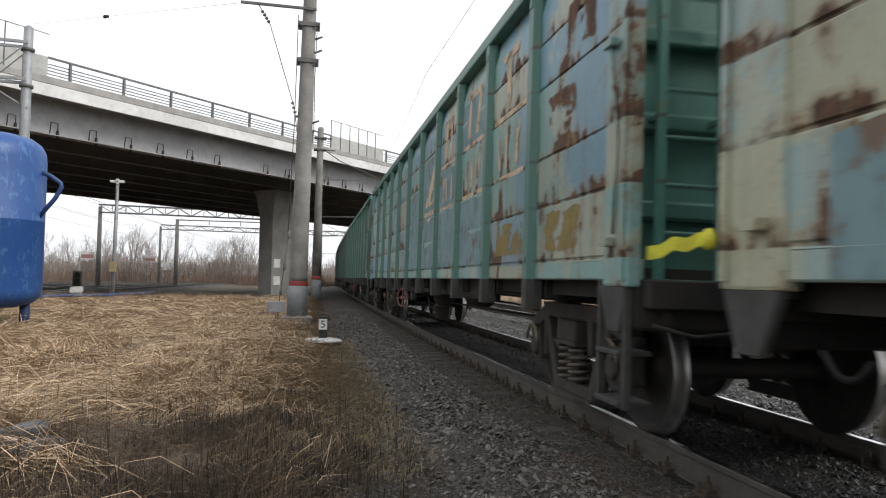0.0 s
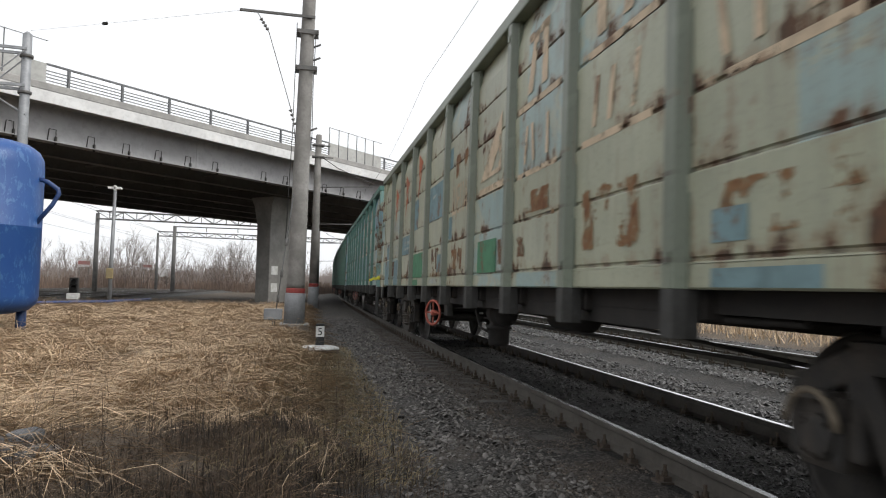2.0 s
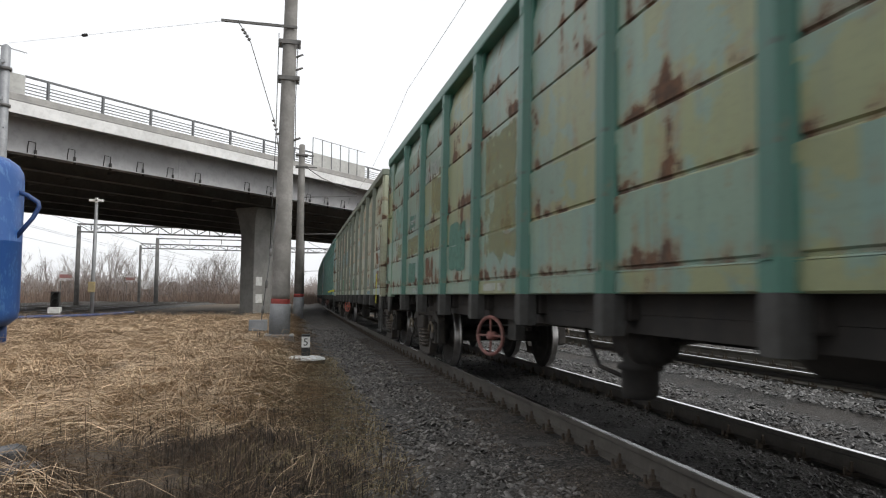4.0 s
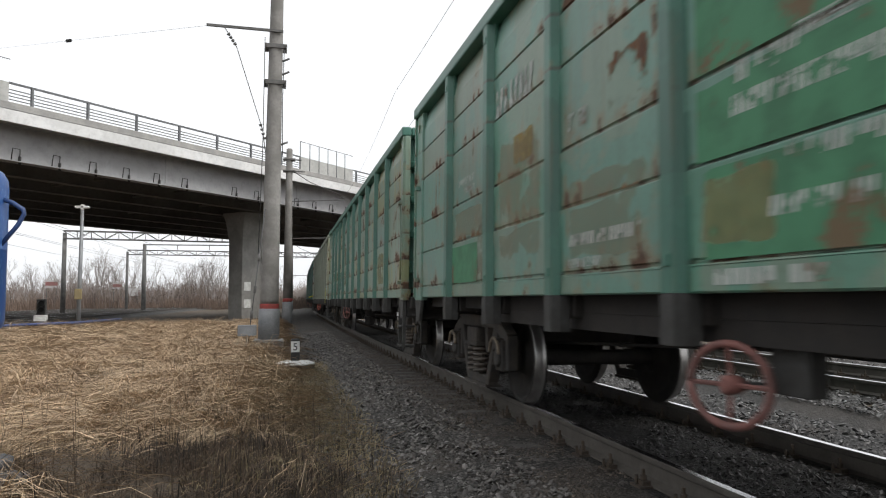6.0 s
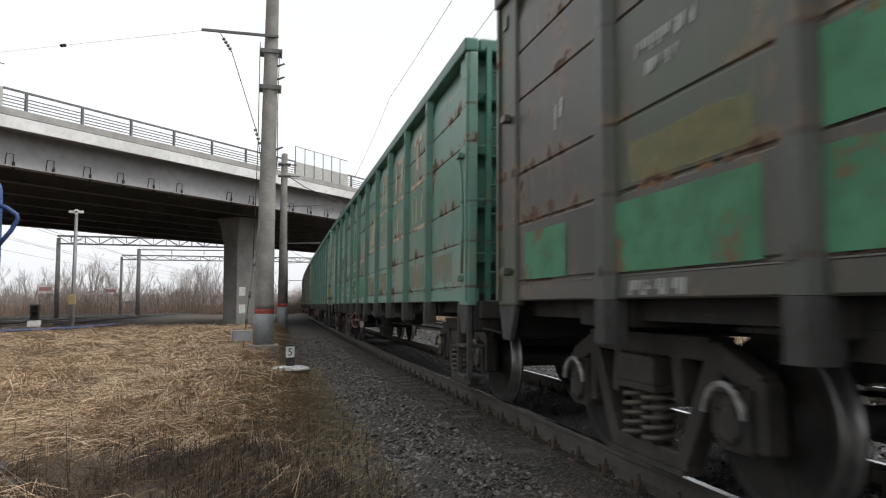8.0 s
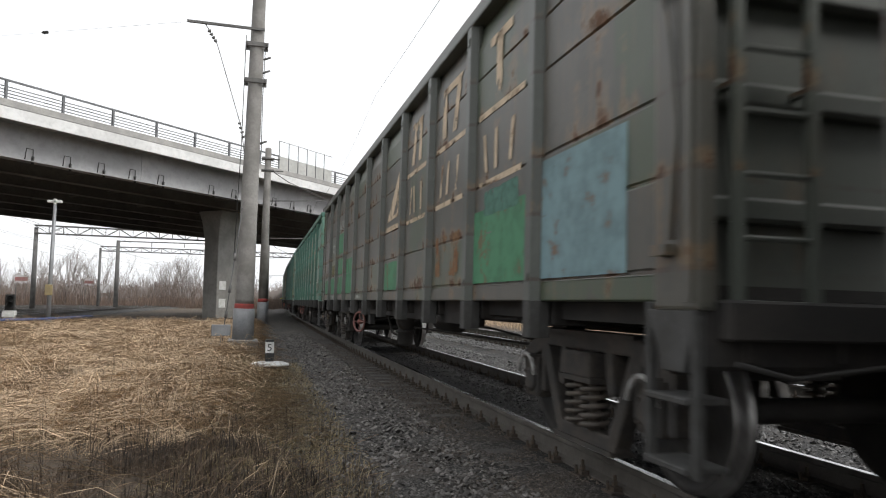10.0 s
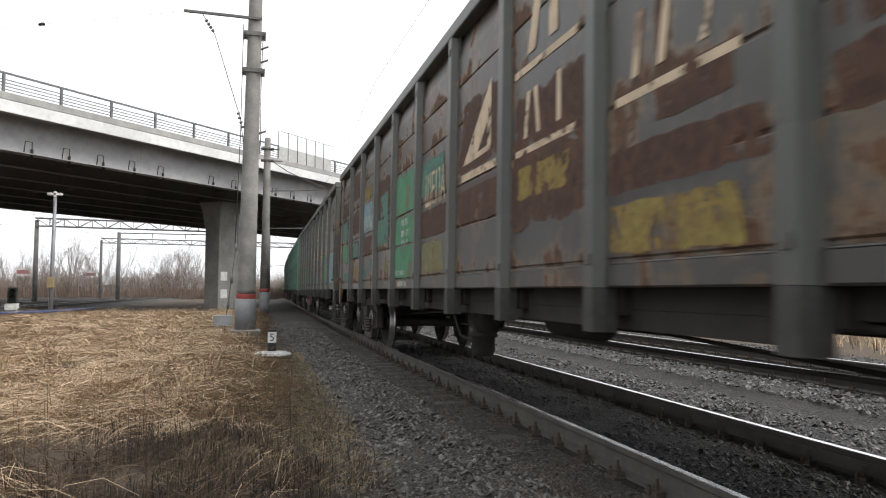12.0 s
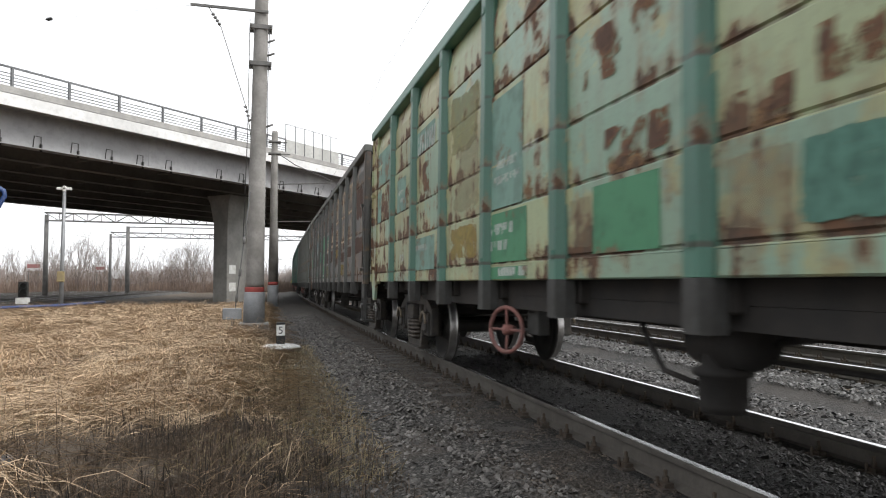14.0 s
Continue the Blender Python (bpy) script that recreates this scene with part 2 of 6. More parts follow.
def gravel_material(name, light, dark, brown):
    """Crushed stone: small cells of different grey, much darker between them."""
    m, n, l, b = mat(name)
    v = coords(n, l)
    col, relief = None, None
    for scale in (26, 55):
        k = n.new("ShaderNodeTexVoronoi")
        k.inputs["Scale"].default_value = scale
        l.new(v, k.inputs["Vector"])
        sep = n.new("ShaderNodeSeparateColor")
        l.new(k.outputs["Color"], sep.inputs[0])
        c = mix(n, l, sep.outputs[0], dark, light)
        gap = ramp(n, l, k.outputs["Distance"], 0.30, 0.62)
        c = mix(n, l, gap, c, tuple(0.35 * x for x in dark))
        col = c if col is None else mix(n, l, ramp(n, l, noise_node(n, l, v, 2.0, 4), 0.42, 0.58), col, c)
        relief = k.outputs["Distance"] if relief is None else calc(n, l, "ADD", relief, k.outputs["Distance"])
    col = mix(n, l, calc(n, l, "MULTIPLY", ramp(n, l, noise_node(n, l, v, 0.9, 5), 0.42, 0.62), 0.55), col, brown)
    l.new(col, b.inputs["Base Color"])
    b.inputs["Roughness"].default_value = 0.85
    bump(n, l, b, calc(n, l, "SUBTRACT", 1.0, relief), 0.9, 0.02)
    return m


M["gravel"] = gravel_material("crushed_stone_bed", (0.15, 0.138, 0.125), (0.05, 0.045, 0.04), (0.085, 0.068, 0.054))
# bed between the rails, its stone painted darker for shade under the wagons
M["shaded_bed"] = gravel_material("shaded_crushed_stone", (0.055, 0.052, 0.048), (0.018, 0.017, 0.016), (0.026, 0.022, 0.019))
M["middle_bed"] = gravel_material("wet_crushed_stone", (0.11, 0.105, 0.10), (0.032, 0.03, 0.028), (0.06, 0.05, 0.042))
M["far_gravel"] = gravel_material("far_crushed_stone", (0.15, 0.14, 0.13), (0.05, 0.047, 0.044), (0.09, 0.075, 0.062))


# ---- mesh tools ----
def quadbox(bm, x0, x1, y0, y1, z0, z1):
    vs = [bm.verts.new((x, y, z)) for z in (z0, z1) for x, y in ((x0, y0), (x1, y0), (x1, y1), (x0, y1))]
    for f in ((3, 2, 1, 0), (4, 5, 6, 7), (0, 1, 5, 4), (1, 2, 6, 5), (2, 3, 7, 6), (3, 0, 4, 7)):
        bm.faces.new([vs[i] for i in f])
    return vs


def soften(bm, width, segments=1):
    bmesh.ops.bevel(bm, geom=bm.edges[:], offset=width, segments=segments, profile=0.6, affect="EDGES", clamp_overlap=True)
    return bm


def tube(bm, p0, p1, r0, r1=None, n=10, caps=True):
    p0, p1 = Vector(p0), Vector(p1)
    r1 = r0 if r1 is None else r1
    w = (p1 - p0).normalized()
    u = w.orthogonal().normalized()
    v = w.cross(u)
    rings = [[bm.verts.new(p + (u * math.cos(a) + v * math.sin(a)) * r) for a in [2 * math.pi * i / n for i in range(n)]] for p, r in ((p0, r0), (p1, r1))]
    for i in range(n):
        f = bm.faces.new((rings[0][i], rings[0][(i + 1) % n], rings[1][(i + 1) % n], rings[1][i]))
        f.smooth = n > 6
    if caps:
        bm.faces.new(rings[0][::-1]), bm.faces.new(rings[1])
    return bm


def pipe(bm, pts, r, n=8):
    """A round bar bent along points."""
    pts = [Vector(p) for p in pts]
    rings = []
    u = None
    for i, p in enumerate(pts):
        w = (pts[min(i + 1, len(pts) - 1)] - pts[max(i - 1, 0)]).normalized()
        u = w.orthogonal().normalized() if u is None else (u - w * u.dot(w)).normalized()
        v = w.cross(u)
        rings.append([bm.verts.new(p + (u * math.cos(a) + v * math.sin(a)) * r) for a in [2 * math.pi * k / n for k in range(n)]])
    for a, b in zip(rings, rings[1:]):
        for k in range(n):
            bm.faces.new((a[k], a[(k + 1) % n], b[(k + 1) % n], b[k])).smooth = True
    bm.faces.new(rings[0][::-1]), bm.faces.new(rings[-1])
    return bm


def lathe(bm, profile, axis="z", n=32, centre=(0, 0, 0)):
    """Turns (radius, height) pairs round an axis; the first and last pairs are closed when their radius is not 0."""
    rings = []
    for r, h in profile:
        ring = []
        for i in range(n):
            a = 2 * math.pi * i / n
            p = {"z": (r * math.cos(a), r * math.sin(a), h), "x": (h, r * math.cos(a), r * math.sin(a)), "y": (r * math.sin(a), h, r * math.cos(a))}[axis]
            ring.append(bm.verts.new((p[0] + centre[0], p[1] + centre[1], p[2] + centre[2])))
        rings.append(ring)
    out = []
    for a, b in zip(rings, rings[1:]):
        for i in range(n):
            f = bm.faces.new((a[i], a[(i + 1) % n], b[(i + 1) % n], b[i]))
            f.smooth = True
            out.append(f)
    bm.faces.new(rings[0][::-1]), bm.faces.new(rings[-1])
    return out


def bar(bm, a, b, w, x0, x1):
    """A flat bar in the y-z plane from a to b, w wide, between x0 and x1."""
    a, b = Vector(a), Vector(b)
    d = (b - a).normalized()
    p = Vector((-d.y, d.x)) * w / 2
    vs = [bm.verts.new((x, q.x, q.y)) for x in (x0, x1) for q in (a - p, b - p, b + p, a + p)]
    for f in ((3, 2, 1, 0), (4, 5, 6, 7), (0, 1, 5, 4), (1, 2, 6, 5), (2, 3, 7, 6), (3, 0, 4, 7)):
        bm.faces.new([vs[i] for i in f])


def mesh_of(name, bm, *materials):
    bmesh.ops.recalc_face_normals(bm, faces=bm.faces[:])
    me = bpy.data.meshes.new(name)
    bm.to_mesh(me)
    bm.free()
    for m in materials:
        me.materials.append(m)
    return me


def part(name, bm, material, parent=None, label=""):
    ob = new(name, mesh_of(name, bm, material))
    ob.parent = parent
    return tagged(ob, label)


def empty(name, m, label, category, group="", kind=""):
    ob = new(name)
    ob.empty_display_size = 0.2
    ob.matrix_world = m
    return tagged(ob, label, category, group, kind)


def from_arrays(name, verts, faces, material):
    me = bpy.data.meshes.new(name)
    me.from_pydata(verts, [], faces)
    me.materials.append(material)
    me.update()
    return me


# ---- the line of the railway ----
RAIL_X, GAUGE, CURVE, CANT = 2.576, 1.592, 0.000436, radians(0.98)
MID = RAIL_X + GAUGE / 2


def track_x(y, off=0.0):
    return MID + off + CURVE * y * y / 2


def track_turn(y):
    return -math.atan(CURVE * y)


def height(x, y):
    """Ground level."""
    u = x - track_x(max(y, -60) if y < 400 else 400)
    z = -0.16 + 0.05 * noise.noise((x * 0.25, y * 0.25, 0.0)) + 0.03 * noise.noise((x * 0.9, y * 0.9, 3.0))
    if y > 60 or x > 14 or x < -30:
        z -= 0.1
    if -3.6 < u < 8.4:
        bed = -0.205 if u > -1.9 else -0.205 - 0.14 * min(1, (-1.9 - u) / 1.1)
        bed += 0.02 * noise.noise((x * 2.1, y * 2.1, 7.0)) + (0.006 if abs(u) < 0.62 else 0.0)
        if 2.2 < u < 3.0:
            bed -= 0.1
        k = min(1, max(0, (u + 3.6) / 0.8))
        z = z * (1 - k) + bed * k
    return z


def build_ground():
    xs = sorted({*np.round(np.arange(-12, 12, 0.3), 3), *np.arange(-60, -12, 3.0), *np.arange(12, 60, 3.0), -1500, -600, -250, -120, 120, 250, 600, 1500})
    ys = sorted({*np.round(np.arange(0, 30, 0.35), 3), *np.arange(-20, 0, 2.0), *np.arange(30, 160, 4.0), -1500, -400, -100, -40, 160, 220, 300, 500, 900, 1500})
    verts = [(x, y, height(x, y)) for y in ys for x in xs]
    w = len(xs)
    faces = [(j * w + i, j * w + i + 1, (j + 1) * w + i + 1, (j + 1) * w + i) for j in range(len(ys) - 1) for i in range(w - 1)]
    me = from_arrays("ground", verts, faces, M["ground"])
    me.polygons.foreach_set("use_smooth", [True] * len(me.polygons))
    tagged(new("ground", me), "flat ground of bare soil under dead grass", "ground", kind="structure")


def build_ballast_bed():
    bm = bmesh.new()
    ys = [-40, -20, -8] + [i * 1.0 for i in range(-4, 30)] + [i * 5.0 for i in range(6, 60)]
    us = [-3.5, -3.1, -2.75, -2.4, -2.1, -1.8, -1.5, -1.2, -0.95, -0.7, -0.3, 0, 0.3, 0.7, 1.2, 1.95, 2.6, 3.2, 4.2, 5.0, 6.2, 7.2, 8.2]
    rows = []
    for y in ys:
        rows.append([bm.verts.new((track_x(y, u), y, height(track_x(y, u), y) + 0.012)) for u in us])
    for a, b in zip(rows, rows[1:]):
        for i in range(len(us) - 1):
            f = bm.faces.new((a[i], a[i + 1], b[i + 1], b[i]))
            f.smooth = True
            f.material_index = 1 if us[i] >= -0.96 and us[i + 1] <= 1.21 else 2 if us[i] > 1 else 0
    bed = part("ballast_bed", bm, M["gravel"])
    bed.data.materials.append(M["shaded_bed"])
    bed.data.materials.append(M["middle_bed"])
    tagged(bed, "dark crushed stone bed under the railway tracks", "ballast", kind="structure")


RAIL_SECTION = [(-0.075, -0.18), (0.075, -0.18), (0.075, -0.168), (0.012, -0.145), (0.009, -0.05), (0.034, -0.036), (0.036, -0.006), (0.030, 0.0), (-0.030, 0.0),
                (-0.036, -0.006), (-0.034, -0.036), (-0.009, -0.05), (-0.012, -0.145), (-0.075, -0.168)]


def rail(line, parent, z=0.0):
    """A rail along points of the plan; the running surface is its own part."""
    for name, section, material, closed in (("rail", RAIL_SECTION, M["rail"], True), ("running_surface", [(-0.026, 0.0012), (0.026, 0.0012), (0.029, -0.001), (-0.029, -0.001)], M["railtop"], True)):
        bm = bmesh.new()
        prev = None
        for i, p in enumerate(line):
            a, b = line[max(i - 1, 0)], line[min(i + 1, len(line) - 1)]
            d = Vector((b[0] - a[0], b[1] - a[1])).normalized()
            ring = [bm.verts.new((p[0] + d.y * s, p[1] - d.x * s, z + h)) for s, h in section]
            if prev:
                for k in range(len(ring)):
                    bm.faces.new((prev[k], prev[(k + 1) % len(ring)], ring[(k + 1) % len(ring)], ring[k]))
            prev = ring
        ob = part(name, bm, material, parent)
        if name == "rail":
            parent = ob


def build_track(off, label, y0, y1, near):
    root = empty("railway_track", pose(0, 0, 0), label, "railway track", "railway tracks", "structure")
    ys = [y0 + i * 2.0 for i in range(int((y1 - y0) / 2.0) + 1)]
    for s in (-1, 1):
        z = (0.0 if s < 0 else -0.027) if off == 0 else 0.0
        rail([(track_x(y, off + s * GAUGE / 2), y) for y in ys], root, z)
    bm = bmesh.new()
    quadbox(bm, -1.35, 1.35, -0.13, 0.13, -0.2, 0.0)
    for v in bm.verts:
        if v.co.z > -0.1:
            v.co.y *= 0.8
    soften(bm, 0.015)
    me = mesh_of("sleeper", bm, M["sleeper"])
    bm = bmesh.new()
    quadbox(bm, -0.17, 0.17, -0.075, 0.075, 0.0, 0.022)
    for sx in (-0.105, 0.105):
        quadbox(bm, sx - 0.03, sx + 0.03, -0.045, 0.045, 0.022, 0.05)
        tube(bm, (sx, 0, 0.04), (sx, 0, 0.125), 0.013, n=6)
        tube(bm, (sx, 0, 0.055), (sx, 0, 0.085), 0.022, n=6)
    for sx in (-0.15, 0.15):
        tube(bm, (sx, 0.02, 0.02), (sx, 0.02, 0.085), 0.012, n=6)
    clip = mesh_of("rail_fastening", bm, M["clip"])
    y = max(y0, -5.0)
    while y < near:
        ob = new("sleeper", me)
        ob.parent = root
        ob.matrix_basis = pose(track_x(y, off), y, -0.2, 0, 0.5 if off == 0 else 0, math.degrees(track_turn(y)))
        for s in (-1, 1):
            c = new("rail_fastening", clip)
            c.parent = ob
            c.matrix_basis = pose(s * GAUGE / 2, 0, 0.0)
        y += 0.505
    return root


# ---- stones, grass and weeds ----
def scatter_stones():
    rng = np.random.default_rng(3)
    base = np.array([(1, 0, 0.1), (0.3, 0.9, -0.1), (-0.8, 0.5, 0.15), (-0.7, -0.6, -0.05), (0.35, -0.95, 0.1), (0.15, 0.1, 0.75), (0.0, -0.05, -0.7)])
    tris = np.array([(0, 1, 5), (1, 2, 5), (2, 3, 5), (3, 4, 5), (4, 0, 5), (1, 0, 6), (2, 1, 6), (3, 2, 6), (4, 3, 6), (0, 4, 6)])

    def field(name, label, count, u0, u1, y0, y1, s0, s1, power, material="stone"):
        vs, fs = [], []
        y = y0 + (y1 - y0) * rng.random(count) ** power
        u = u0 + (u1 - u0) * rng.random(count)
        if u0 < -2.8:
            u = np.where(u < -2.4, u + 0.35 * np.sin(y * 1.3) * rng.random(count) + 0.2 * rng.normal(0, 1, count), u)
        for i in range(count):
            x = track_x(y[i], u[i])
            s = s0 + (s1 - s0) * rng.random() ** 2
            a = rng.random() * 6.28
            c, d = math.cos(a), math.sin(a)
            p = base * (1 + 0.35 * (rng.random((7, 3)) - 0.5)) * s * np.array((1, 0.8, 0.7))
            t = rng.normal(0, 0.4, 2)
            p[:, 2] += p[:, 0] * t[0] + p[:, 1] * t[1]
            q = np.stack((p[:, 0] * c - p[:, 1] * d + x, p[:, 0] * d + p[:, 1] * c + y[i], p[:, 2] + height(x, y[i]) + 0.012 + s * 0.3 * rng.random()), 1)
            vs.append(q)
            fs.append(tris + 7 * i)
        me = from_arrays(name, np.concatenate(vs).tolist(), np.concatenate(fs).tolist(), M[material])
        tagged(new(name, me), label, "gravel", kind="stuff")

    field("shoulder_gravel", "grey crushed granite ballast on the track shoulder", 21000, -2.95, -1.45, 2.0, 30, 0.010, 0.034, 1.65)
    field("loose_stones", "scattered stones among the weeds at the ballast edge", 900, -3.6, -2.7, 2.2, 16, 0.010, 0.032, 1.4)
    field("shoulder_grit", "fine brown grit beside the rail", 26000, -1.75, -0.86, 2.0, 22, 0.005, 0.015, 1.7, "grain")
    field("track_gravel", "ballast between the rails, darkened for the train's shade", 12000, -0.68, 0.68, 2.0, 26, 0.010, 0.030, 1.6, "shaded")
    field("middle_gravel", "grey ballast between the two tracks", 24000, 0.95, 4.1, 2.0, 34, 0.014, 0.042, 1.4, "grey_stone")
    field("far_shoulder_gravel", "grey ballast beyond the second track", 5000, 5.9, 8.3, 4.0, 34, 0.016, 0.045, 1.3)


def blades(name, label, category, material, count, place, length, width, lean, segs=2, seed=1):
    """Many thin bent blades in one mesh; place(rng) gives x, y."""
    rng = np.random.default_rng(seed)
    vs, fs = [], []
    k = 0
    for i in range(count):
        x, y = place(rng)
        z = height(x, y) - 0.01
        ln = length[0] + (length[1] - length[0]) * rng.random()
        a = rng.random() * 6.283
        le = lean[0] + (lean[1] - lean[0]) * rng.random()
        dx, dy = math.cos(a), math.sin(a)
        w = width * (0.6 + 0.8 * rng.random())
        px, py = -dy * w, dx * w
        for s in range(segs + 1):
            t = s / segs
            out = ln * math.sin(le) * t ** 1.3
            up = ln * math.cos(le) * t ** 0.8 * (1 - 0.25 * t)
            ww = 1 - 0.75 * t
            vs.append((x + dx * out - px * ww, y + dy * out - py * ww, z + up))
            vs.append((x + dx * out + px * ww, y + dy * out + py * ww, z + up + 0.003))
        for s in range(segs):
            fs.append((k, k + 1, k + 3, k + 2))
            k += 2
        k += 2
    tagged(new(name, from_arrays(name, vs, fs, material)), label, category, kind="stuff")


def straw(name, label, count, seed):
    """Long dead grass lying in mats that follow a slowly turning direction, heaped in clumps."""
    rng = np.random.default_rng(seed)
    vs, fs = [], []
    k = 0
    made = 0
    while made < count:
        y = 2.4 + 40 * rng.random() ** 1.75
        x = 0.35 - (1.6 + 0.66 * y) * rng.random()
        dark = noise.noise((x * 0.55, y * 0.4, 2.0))
        near = max(math.exp(-((x + 0.1) / 1.1) ** 2 - ((y - 4.8) / 3.4) ** 2), 1.05 * math.exp(-((x + 2.4) / 3.2) ** 2 - ((y - 3.5) / 2.3) ** 2))
        if y < 4.7 and rng.random() < 0.9:
            continue
        if x > -0.5 and y < 22 and rng.random() < 0.6:
            continue
        if rng.random() < 0.95 * near + max(0, -dark) * 1.7:
            continue
        made += 1
        clump = noise.noise((x * 1.4, y * 1.4, 8.0))
        z = height(x, y) + 0.02 + 0.13 * max(0, clump) * rng.random()
        a = 0.4 + 2.6 * noise.noise((x * 0.45, y * 0.45, 1.0)) + rng.normal(0, 0.45) + (math.pi if rng.random() < 0.3 else 0)
        ln = (0.22 + 0.6 * rng.random()) * (1 + 0.5 * max(0, clump))
        rise = (0.05 + 0.16 * rng.random() ** 2) * (1.0 if rng.random() < 0.85 else 2.0)
        w = (0.0013 + 0.0017 * rng.random()) * (1 + 0.06 * y)
        dx, dy = math.cos(a), math.sin(a)
        curl = rng.normal(0, 0.25)
        for j in range(4):
            t = j / 3
            cx = x + dx * ln * t - dy * curl * ln * t * t
            cy = y + dy * ln * t + dx * curl * ln * t * t
            cz = z + rise * math.sin(math.pi * min(1, t * 0.85 + 0.1)) - 0.02 * t
            ww = w * (1 - 0.6 * t)
            vs.append((cx - dy * ww, cy + dx * ww, cz - ww * 0.6))
            vs.append((cx + dy * ww, cy - dx * ww, cz + ww * 0.6))
        for j in range(3):
            fs.append((k, k + 1, k + 3, k + 2))
            k += 2
        k += 2
    tagged(new(name, from_arrays(name, vs, fs, M["grass"])), label, "grass", kind="stuff")


def build_grass():
    def weedy(rng):
        while True:
            y = 2.3 + 10 * rng.random() ** 1.3
            x = 0.95 - 5.0 * rng.random()
            edge = 1.0 if x < 0.45 + 0.2 * noise.noise((y * 0.8, 2.0, 0.0)) else 0.25
            clump = 0.55 + 0.9 * noise.noise((x * 1.9, y * 1.5, 6.0))
            if rng.random() < clump * edge * max(1.1 * math.exp(-((x + 0.1) / 1.0) ** 2 - ((y - 4.8) / 2.9) ** 2), math.exp(-((x + 2.2) / 2.4) ** 2 - ((y - 3.6) / 1.6) ** 2)):
                return x, y

    def tufts(rng):
        y = 6.2 + 27 * rng.random() ** 1.6
        x = -0.3 - (1.2 + 0.62 * y) * rng.random()
        cx, cy = round(x / 0.7) * 0.7, round(y / 0.8) * 0.8
        if noise.noise((cx * 3.1, cy * 2.7, 4.0)) < 0.1:
            return x, y
        return cx + rng.normal(0, 0.07), cy + rng.normal(0, 0.07)

    straw("dry_grass", "matted dead straw-coloured grass lying flat", 95000, 11)
    blades("grass_tufts", "upright tufts of dead grass", "grass", M["grass"], 12000, tufts, (0.15, 0.42), 0.002, (0.2, 1.2), 3, 15)
    blades("dead_weeds", "dark brown dead weeds along the ballast", "weeds", M["weed"], 40000, weedy, (0.04, 0.22), 0.0021, (0.0, 1.0), 2, 12)
    blades("weed_stubs", "stiff upright stubs of dead weeds", "weeds", M["stub"], 6500, weedy, (0.08, 0.30), 0.0042, (0.0, 0.28), 2, 21)
    blades("straw_among_weeds", "pale curled straws among the dead weeds", "grass", M["brown_straw"], 5200, weedy, (0.10, 0.36), 0.0014, (0.5, 1.45), 3, 22)
    blades("weed_stalks", "thin upright stalks of last year's weeds", "weeds", M["weed"], 520, lambda rng: (0.55 - 3.8 * rng.random(), 3.5 + 10 * rng.random()), (0.3, 0.68), 0.0026, (0.0, 0.25), 3, 16)
    blades("low_weeds", "low olive weeds at the edge of the gravel", "weeds", M["moss"], 22000, lambda rng: (0.78 + 0.25 * math.sin(rng.random() * 9) - 1.25 * rng.random(), 5.0 + 11 * rng.random()), (0.03, 0.16), 0.0042, (0.1, 1.2), 2, 13)
    blades("far_bank_grass", "dead straw grass on the bank beyond the tracks", "grass", M["grass"], 9000, lambda rng: (12.2 + 9 * rng.random(), 3 + 60 * rng.random() ** 1.5), (0.3, 0.7), 0.012, (0.1, 0.9), 2, 14)


build_ground()
build_ballast_bed()
build_track(0.0, "main railway track with worn steel rails on concrete sleepers", -40, 240, 60)
build_track(5.0, "second railway track with rusty rails beside the main one", -40, 240, 34)


# ---- the wagons ----
LENGTH, PITCH, SPEED, HALF = 18.18, 19.06, 7.5, 9.09
POST_Y = [HALF - 2.007 - 1.574 * i for i in range(10)]
SILL, EAVE, TOP = 1.12, 3.64, 3.78
FACE = 1.49
SHARED = {}


def shared(key, build):
    """The mesh of a kind of part, built once for all wagons."""
    if key not in SHARED:
        bm = bmesh.new()
        slots = build(bm) or 1
        SHARED[key] = mesh_of(key.split("/")[0], bm, *([None] * slots))
    return SHARED[key]


def fitted(name, key, build, parent, *materials, label="", at=None):
    ob = new(name, shared(key, build))
    ob.parent = parent
    if at is not None:
        ob.matrix_basis = at
    for slot, m in zip(ob.material_slots, materials):
        slot.link = "OBJECT"
        slot.material = m
    return tagged(ob, label)


def sheet_panel(s, y0, y1, seed):
    """Side sheeting between two posts: lapped horizontal strips, a little dented."""
    def build(bm):
        edges = list(STRIPS) + [EAVE + 0.02]
        n = 7
        prev = None
        prof = []
        for a, b in zip(edges, edges[1:]):
            prof += [(FACE + 0.014, a - 0.002), (FACE + 0.012, a + 0.004), (FACE - 0.003, a + 0.012), (FACE - 0.003, a + 0.024), (FACE + 0.009, a + 0.034), (FACE + 0.010, (a + b) / 2)]
        prof += [(FACE - 0.05, edges[-1]), (FACE - 0.05, edges[0])]
        for j in range(n):
            y = y0 + (y1 - y0) * j / (n - 1)
            ring = []
            for k, (x, z) in enumerate(prof):
                d = 0.0
                if 0 < j < n - 1 and k < len(prof) - 2:
                    d = 0.0028 * noise.noise((y * 1.7, z * 2.3, seed * 3.1 + s)) + 0.001 * noise.noise((y * 5, z * 6, seed + 9.0)) - 0.001
                ring.append(bm.verts.new((s * (x + d), y, z)))
            if prev:
                for k in range(len(ring)):
                    bm.faces.new((prev[k], prev[(k + 1) % len(ring)], ring[(k + 1) % len(ring)], ring[k]))
            prev = ring
    return build


